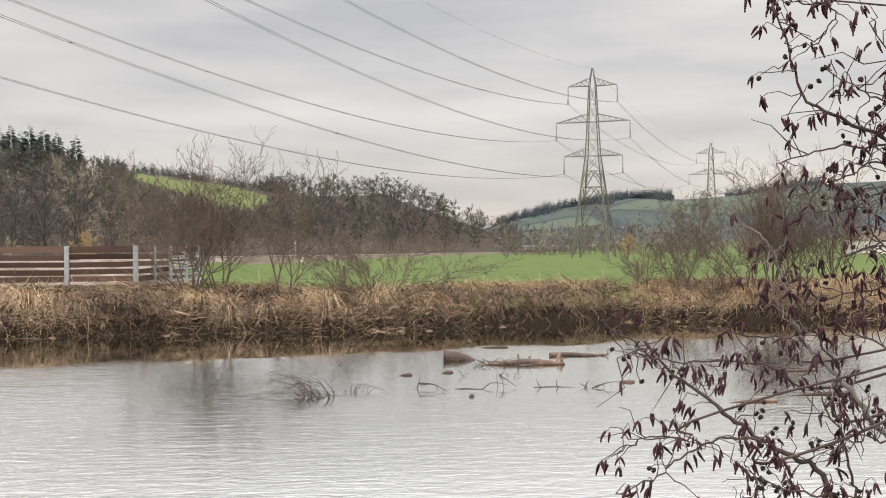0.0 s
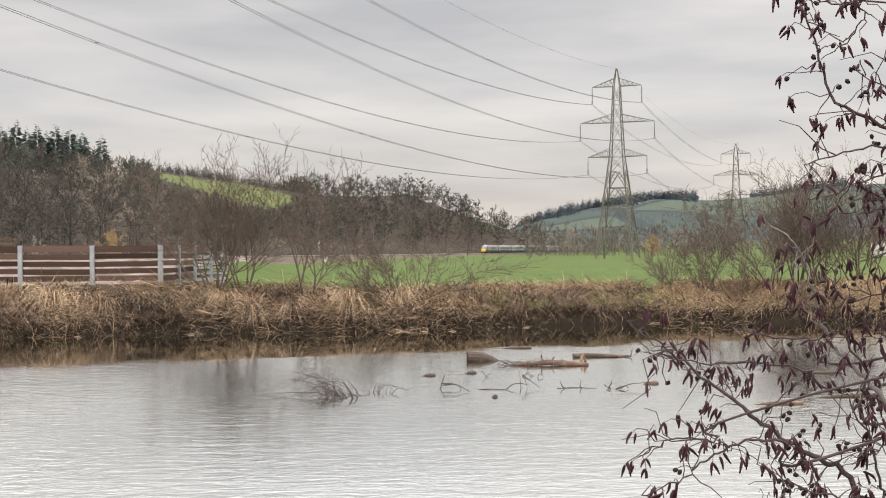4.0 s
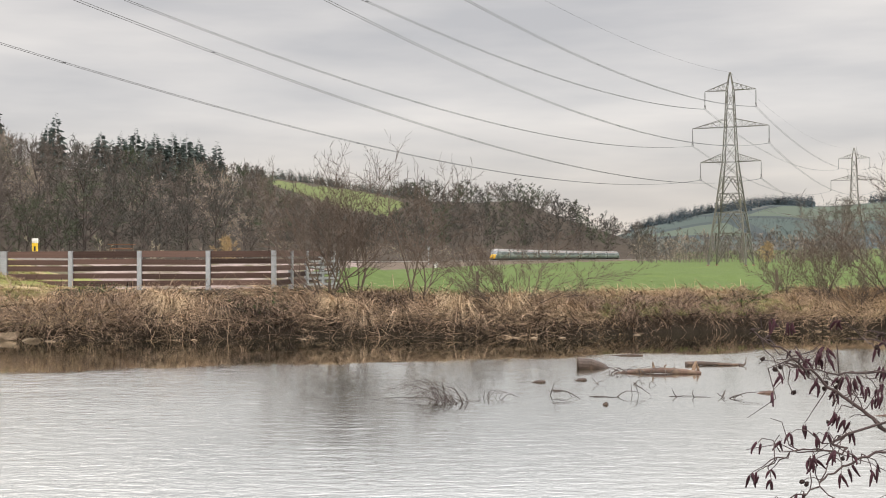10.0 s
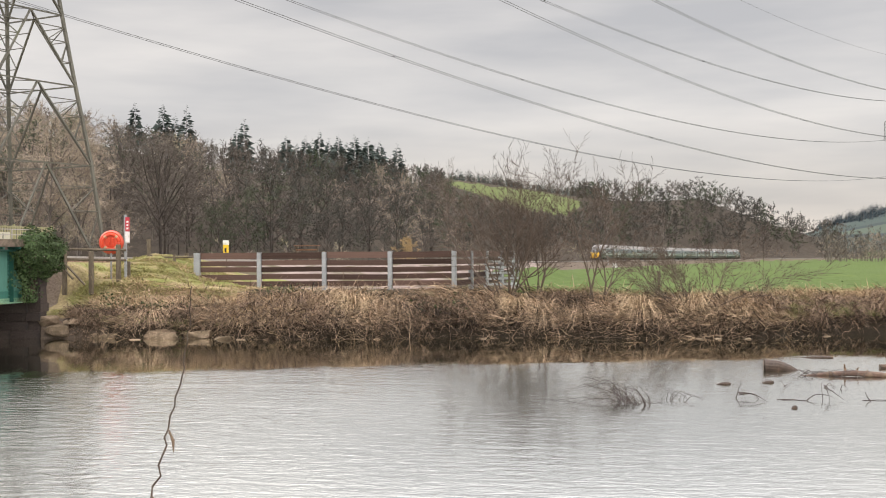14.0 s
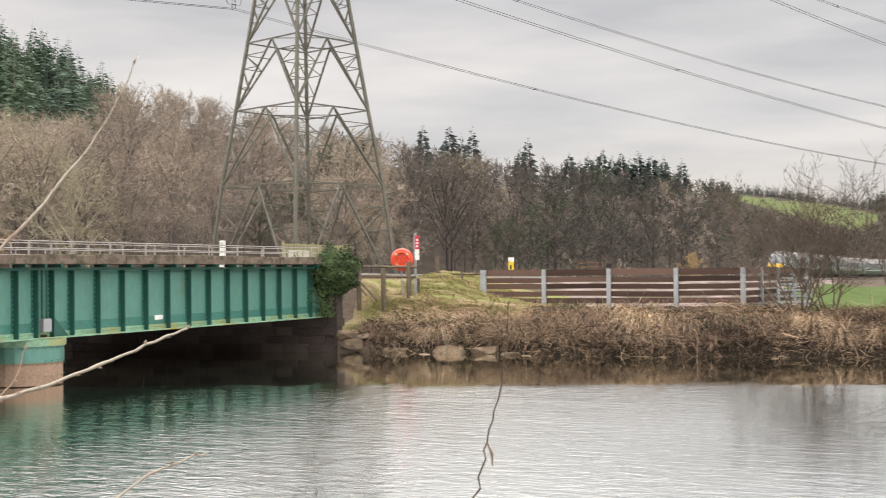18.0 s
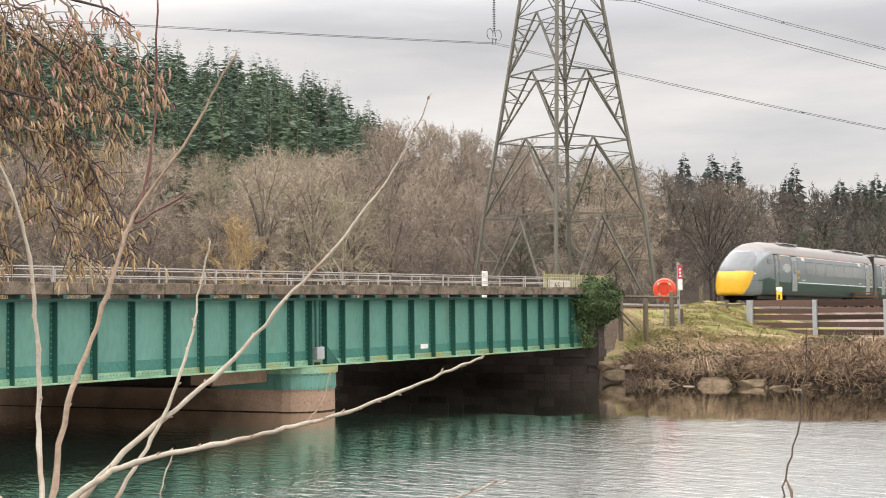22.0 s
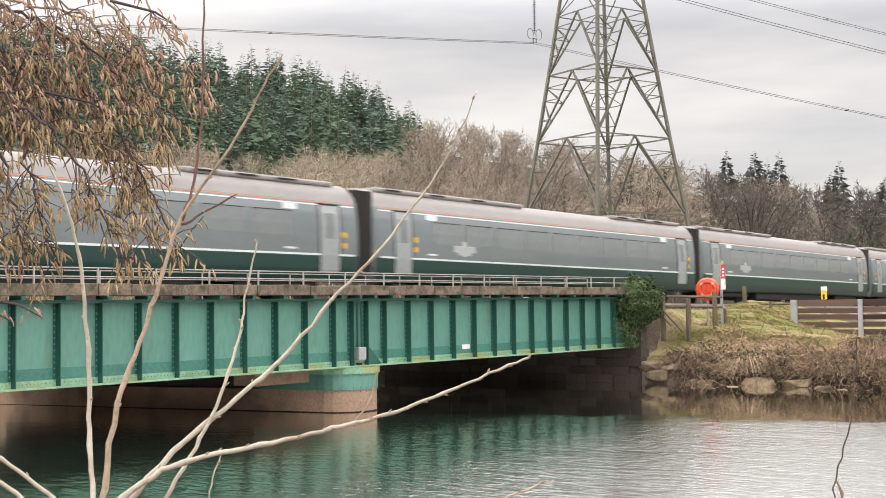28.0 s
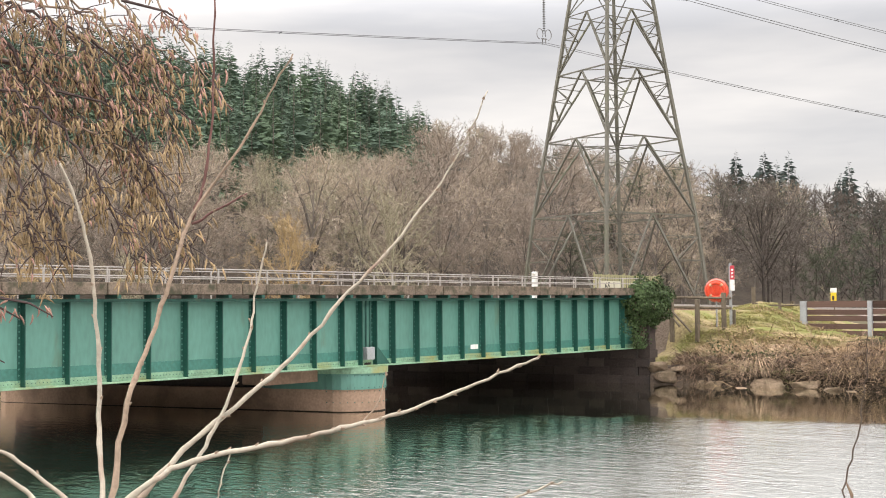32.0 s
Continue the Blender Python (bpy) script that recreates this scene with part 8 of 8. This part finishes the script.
def build_shoots():
    STAND[0] = Vector(eye_at(37.5))
    """Straight bare shoots that rise in front of the bridge, with small buds."""
    rng = random.Random(71)
    clump = empty("sapling_shoots", pose(-1.65, 1.55, 1.15), label="pale bare sapling shoots with small buds on the near bank", category="sapling")
    inv = clump.matrix_basis.inverted()
    bud_bm = bmesh.new()
    tube(bud_bm, (0, 0, 0), (0, 0, 0.007), 0.0032, 0.0018, n=6)
    tube(bud_bm, (0, 0, 0.007), (0, 0, 0.013), 0.0018, 0.0003, n=6)
    bud = bpy.data.meshes.new("bud")
    bud_bm.to_mesh(bud)
    bud_bm.free()
    bud.materials.append(M_SHOOT_BROWN)
    shoots = (
        (((36.3, 10.15, 2.3), (37.9, 6.9, 2.28), (39.4, 4.8, 2.26), (41.1, 2.6, 2.25), (43.2, 0.45, 2.24), (45.5, -2.2, 2.22), (47.6, -4.0, 2.2), (49.8, -5.8, 2.18), (52.6, -8.6, 2.15), (55.0, -11.5, 2.1)), 0.0016, 0.0092, M_SHOOT, 15),
        (((34.05, -2.25, 2.1), (35.9, -3.0, 2.1), (38.5, -4.0, 2.1), (40.6, -4.8, 2.1), (42.7, -5.3, 2.1), (45.3, -5.9, 2.1), (48.3, -6.4, 2.1), (50.9, -7.1, 2.1), (53.0, -8.5, 2.1), (55.2, -10.6, 2.1)), 0.003, 0.0085, M_SHOOT, 20),
        (((55.8, 6.6, 2.2), (54.9, 4.4, 2.2), (54.4, 1.9, 2.2), (54.1, -1.7, 2.2), (54.0, -5.2, 2.2), (53.9, -8.2, 2.15), (54.6, -12, 2.1)), 0.003, 0.0078, M_SHOOT, 10),
        (((45.4, 11.8, 2.4), (46.5, 9.9, 2.4), (47.5, 8.0, 2.38), (49.5, 5.1, 2.36), (50.2, 3.9, 2.35), (51.0, 1.3, 2.32), (51.8, -1.3, 2.3), (52.8, -4.2, 2.25), (53.5, -8.5, 2.2), (54.6, -12, 2.1)), 0.0022, 0.0088, M_SHOOT_BROWN, 12),
        (((49.0, 14.2, 2.42), (49.1, 9.0, 2.4), (49.4, 6.0, 2.38), (50.0, 4.2, 2.36)), 0.0025, 0.0048, M_SHOOT_RED, 4),
        (((47.5, 5.4, 2.36), (48.7, 4.7, 2.36), (50.0, 4.0, 2.355)), 0.002, 0.004, M_SHOOT_RED, 3),
        (((46.6, 3.2, 2.25), (47.1, 0.7, 2.24), (47.4, -1.1, 2.22), (47.9, -2.8, 2.2), (48.9, -5.3, 2.18), (50.2, -7.4, 2.15), (52.0, -10.5, 2.1)), 0.0022, 0.0062, M_SHOOT, 8),
        (((58.4, -5.8, 2.0), (57.0, -6.8, 2.0), (55.0, -8.6, 2.0), (53.5, -11, 2.0)), 0.004, 0.006, M_SHOOT, 2),
        (((59.5, -6.0, 1.95), (57.4, -7.5, 1.95), (56.5, -8.5, 1.95), (55, -11, 1.95)), 0.004, 0.007, M_SHOOT, 2),
        (((48.2, -6.3, 2.1), (48.7, -7.8, 2.1), (49.0, -9.2, 2.1), (49.8, -12, 2.05)), 0.0016, 0.0032, M_SHOOT, 3),
        (((41.1, -3.0, 2.12), (41.6, -4.4, 2.11), (42.4, -5.25, 2.1)), 0.001, 0.0026, M_SHOOT_BROWN, 2),
        (((33.0, -7.85, 1.9), (34.6, -8.4, 1.9), (36.0, -9.0, 1.9), (40, -12, 1.9)), 0.002, 0.0035, M_SHOOT, 3),
    )
    for pts, r0, r1, mat, buds in shoots:
        line = bend([spot(*p) for p in pts], 5, 0.0012, rng)
        n = len(line)
        bm = bmesh.new()
        rad = [(r0 + (r1 - r0) * (i / (n - 1))) * 0.66 for i in range(n)]
        rad = [r * (1.22 if i % 6 == 3 else rng.uniform(0.93, 1.06)) for i, r in enumerate(rad)]
        snake(bm, [inv @ p for p in line], rad, n=9)
        shoot = part("shoot", bm, mat, clump, smooth=True)
        for j in range(buds):
            i = min(int((j + rng.random() * 0.7) / buds * n * 0.8), n - 2)
            d = (line[i] - line[i + 1]).normalized()
            s = d.orthogonal().normalized()
            s.rotate(Matrix.Rotation(rng.uniform(0, 6.283), 3, d))
            e = (d * 0.8 + s * 0.7).normalized()
            q = e.to_track_quat("Z", "Y").to_matrix().to_4x4()
            shared("bud", bud, clump, inv @ Matrix.Translation(line[i] + s * rad[i] * 0.8) @ q @ Matrix.Diagonal((0.9, 0.9, 0.55, 1)))
    STAND[0] = Vector(eye_at(31))
    # bramble-like stem farther along the bank, with a withered leaf
    stem = empty("withered_plant", pose(-0.85, 1.7, 1.1), label="thin dead grey stem with withered leaves", category="stem")
    inv = stem.matrix_basis.inverted()
    pts = [spot(*p) for p in ((20.15, -1.2, 2.3), (20.3, -3.0, 2.3), (20.6, -5.3, 2.3), (21.2, -8.0, 2.3), (21.9, -10.6, 2.28), (22.6, -13.5, 2.2))]
    line = bend(pts, 6, 0.0022, rng)
    bm = bmesh.new()
    snake(bm, [inv @ p for p in line], [0.0009 + 0.0015 * i / len(line) for i in range(len(line))], n=6)
    part("stalk", bm, M_SHRUB, stem)
    for i in (17, 24, 25):
        p = line[min(i, len(line) - 1)]
        bm = bmesh.new()
        d = Vector((rng.uniform(0.2, 1), rng.uniform(-0.3, 0.3), rng.uniform(-1.2, -0.2))).normalized() * rng.uniform(0.015, 0.05)
        snake(bm, [inv @ p, inv @ (p + d * 0.5 + Vector((0.004, 0, 0))), inv @ (p + d)], [0.0012, 0.0032, 0.0008], n=5)
        part("withered_leaf", bm, M_BRAMBLE, stem)


build_shoots()


def build_catkin_tree():
    """Boughs hung thick with tan catkins, reaching in over the water."""
    STAND[0] = Vector(eye_at(37.5))
    rng = random.Random(90)
    tree = empty("catkin_tree", pose(-3.4, 0.3, 1.2), label="drooping twigs hung thick with tan and rosy catkins", category="catkin tree")
    inv = tree.matrix_basis.inverted()
    tan = [catkin_mesh("catkin", L, r, M_CATKIN_GOLD, c, 4, 5) for L, r, c in ((0.027, 0.0021, 0.1), (0.031, 0.0022, -0.08), (0.021, 0.0020, 0.15))]
    rose = [catkin_mesh("catkin", L, r, M_CATKIN_ROSE, c, 4, 5) for L, r, c in ((0.025, 0.0021, 0.1), (0.021, 0.0019, 0.2))]
    rest = {0: ([], []), 1: ([], [])}

    def dangle(at, pick, single):
        """Hangs one catkin; past the first few hundred they join one mesh."""
        m = Matrix.Translation(at) @ pose(0, 0, 0, rng.gauss(0, 14), rng.gauss(-14, 14), rng.gauss(0, 25))
        me = rng.choice((tan, rose)[pick])
        if single:
            shared("catkin", me, tree, m)
            return
        V, F = rest[pick]
        o = len(V)
        V.extend([m @ v.co for v in me.vertices])
        for p in me.polygons:
            vs = list(p.vertices)
            F.extend([(o + vs[0], o + vs[k], o + vs[k + 1]) for k in range(1, len(vs) - 1)])

    # boughs reach in from above the water and droop; (az, el, distance) from root to tip
    boughs = [
        (((65, 9.5, 2.9), (58.5, 10.9, 2.7), (55.5, 10.4, 2.6), (53.6, 9.2, 2.55), (51.6, 6.0, 2.5), (50.6, 3.8, 2.48), (49.9, 2.6, 2.47)), 0.0055, 60),
        (((65, 13, 2.9), (58.5, 13.3, 2.7), (55.8, 12.6, 2.6), (53.3, 11.2, 2.55), (52.4, 8.8, 2.52), (51.9, 6.8, 2.5)), 0.0045, 46),
        (((60, 15.5, 2.8), (54.5, 14.6, 2.6), (52.6, 12.9, 2.55), (51.8, 10.8, 2.52), (51.0, 8.4, 2.5), (50.6, 7.2, 2.5)), 0.0035, 36),
        (((65, 12, 2.8), (58.5, 12.0, 2.6), (57.3, 9.0, 2.55), (56.5, 5.8, 2.5), (55.9, 3.6, 2.48), (55.4, 2.5, 2.47)), 0.0045, 46),
        (((58, 15.6, 2.8), (52.6, 14.6, 2.6), (50.9, 12.9, 2.55), (49.3, 10.6, 2.5), (48.8, 9.6, 2.5)), 0.003, 24),
        (((65, 8, 2.8), (59, 8.6, 2.6), (57.4, 5.5, 2.5), (57.0, 3.6, 2.48), (56.6, 2.6, 2.46)), 0.004, 34),
        (((65, 11, 2.7), (58.5, 9.8, 2.5), (55.2, 7.6, 2.45), (53.6, 4.8, 2.42), (52.9, 3.4, 2.4), (52.5, 2.3, 2.4)), 0.004, 50),
        (((62, 15, 2.9), (57.5, 14.6, 2.7), (54.6, 13.4, 2.65), (53.2, 12.2, 2.62), (50.6, 11.6, 2.6), (48.6, 10.2, 2.6)), 0.003, 22),
        (((65, 6.5, 2.7), (59.5, 6.4, 2.5), (58.0, 3.6, 2.45), (57.4, 2.0, 2.42)), 0.0035, 26),
        (((65, 10.5, 2.75), (57.6, 8.4, 2.55), (54.6, 8.2, 2.52), (52.9, 7.0, 2.5), (52.0, 4.6, 2.48), (51.4, 3.2, 2.47)), 0.0035, 40),
    ]
    # finer hanging twigs between them
    for i in range(26):
        az = rng.uniform(51.5, 60.5)
        el = rng.uniform(7.0, 15.0)
        fall = min(rng.uniform(2.5, 6.0) * (0.55 if az < 53.5 else 1.0), el - 3.2)
        boughs.append((((az + 4.5, el + 1.2, 2.75), (az + 1.4, el + 0.7, 2.65), (az - 0.2, el - 0.2 * fall, 2.58), (az - 1.2, el - 0.65 * fall, 2.55), (az - 1.9, el - fall, 2.53)), 0.0024, 20))
    made = 0
    for pts, thick, load in boughs:
        line = bend([spot(*p) for p in pts], 7, 0.004, rng)
        n = len(line)
        bm = bmesh.new()
        snake(bm, [inv @ p for p in line], [max(thick * (1 - 0.8 * i / n), 0.0009) for i in range(n)], n=6)
        part("bough", bm, M_SHOOT_BROWN if thick < 0.004 else M_ALDER, tree, smooth=True)
        for j in range(load):
            i = int(n * (0.10 + 0.90 * rng.random()))
            p = line[min(i, n - 1)]
            d = Vector((rng.gauss(0.15, 0.6), rng.gauss(0, 0.6), rng.gauss(-0.55, 0.45))).normalized()
            L = rng.uniform(0.02, 0.09)
            q = p + d * L
            bm = bmesh.new()
            snake(bm, [inv @ p, inv @ (p + d * L * 0.5 + Vector((0, 0, 0.004))), inv @ q], [0.0012, 0.0010, 0.0008], n=4)
            part("twig", bm, M_ALDER, tree)
            high = p.z > EYE[2] + 0.40
            for k in range(rng.choice((2, 3, 4, 5))):
                at = p + (q - p) * (0.35 + 0.65 * k / 3) + Vector([rng.gauss(0, 0.003) for _ in range(3)])
                dangle(inv @ at, 1 if (high and rng.random() < 0.32) or rng.random() < 0.06 else 0, made < 290)
                made += 1
    for pick, mat in ((0, M_CATKIN_GOLD), (1, M_CATKIN_ROSE)):
        V, F = rest[pick]
        if V:
            raw("catkin_mass", V, F, mat, parent=tree, kind="stuff", smooth=True)
    # dark rosy cluster low at the edge
    for az, el, k in ((58.2, 0.6, 12), (57.2, -0.4, 10), (56.0, -0.2, 8), (58.0, -2.2, 5), (50.2, 12.9, 9), (53.0, 8.8, 5)):
        base = spot(az, el, 2.3)
        bm = bmesh.new()
        snake(bm, [inv @ spot(az + 3, el + 1.0, 2.3), inv @ spot(az + 1, el + 0.6, 2.3), inv @ base], [0.003, 0.0022, 0.001], n=5)
        part("twig", bm, M_ALDER, tree)
        for j in range(k):
            hang("catkin", rng.choice(rose), tree, inv @ (spot(az + rng.uniform(0, 2), el + 0.5 + rng.gauss(0, 0.15), 2.3)), rng, 22)
    bm = bmesh.new()
    snake(bm, [inv @ p for p in (Vector((-3.4, 0.3, 1.0)), Vector((-3.3, 0.4, 2.4)), spot(80, 12, 3.2), spot(66, 13, 2.9))], [0.08, 0.06, 0.035, 0.012], n=9)
    part("trunk", bm, M_ALDER, tree)


build_catkin_tree()


motions()
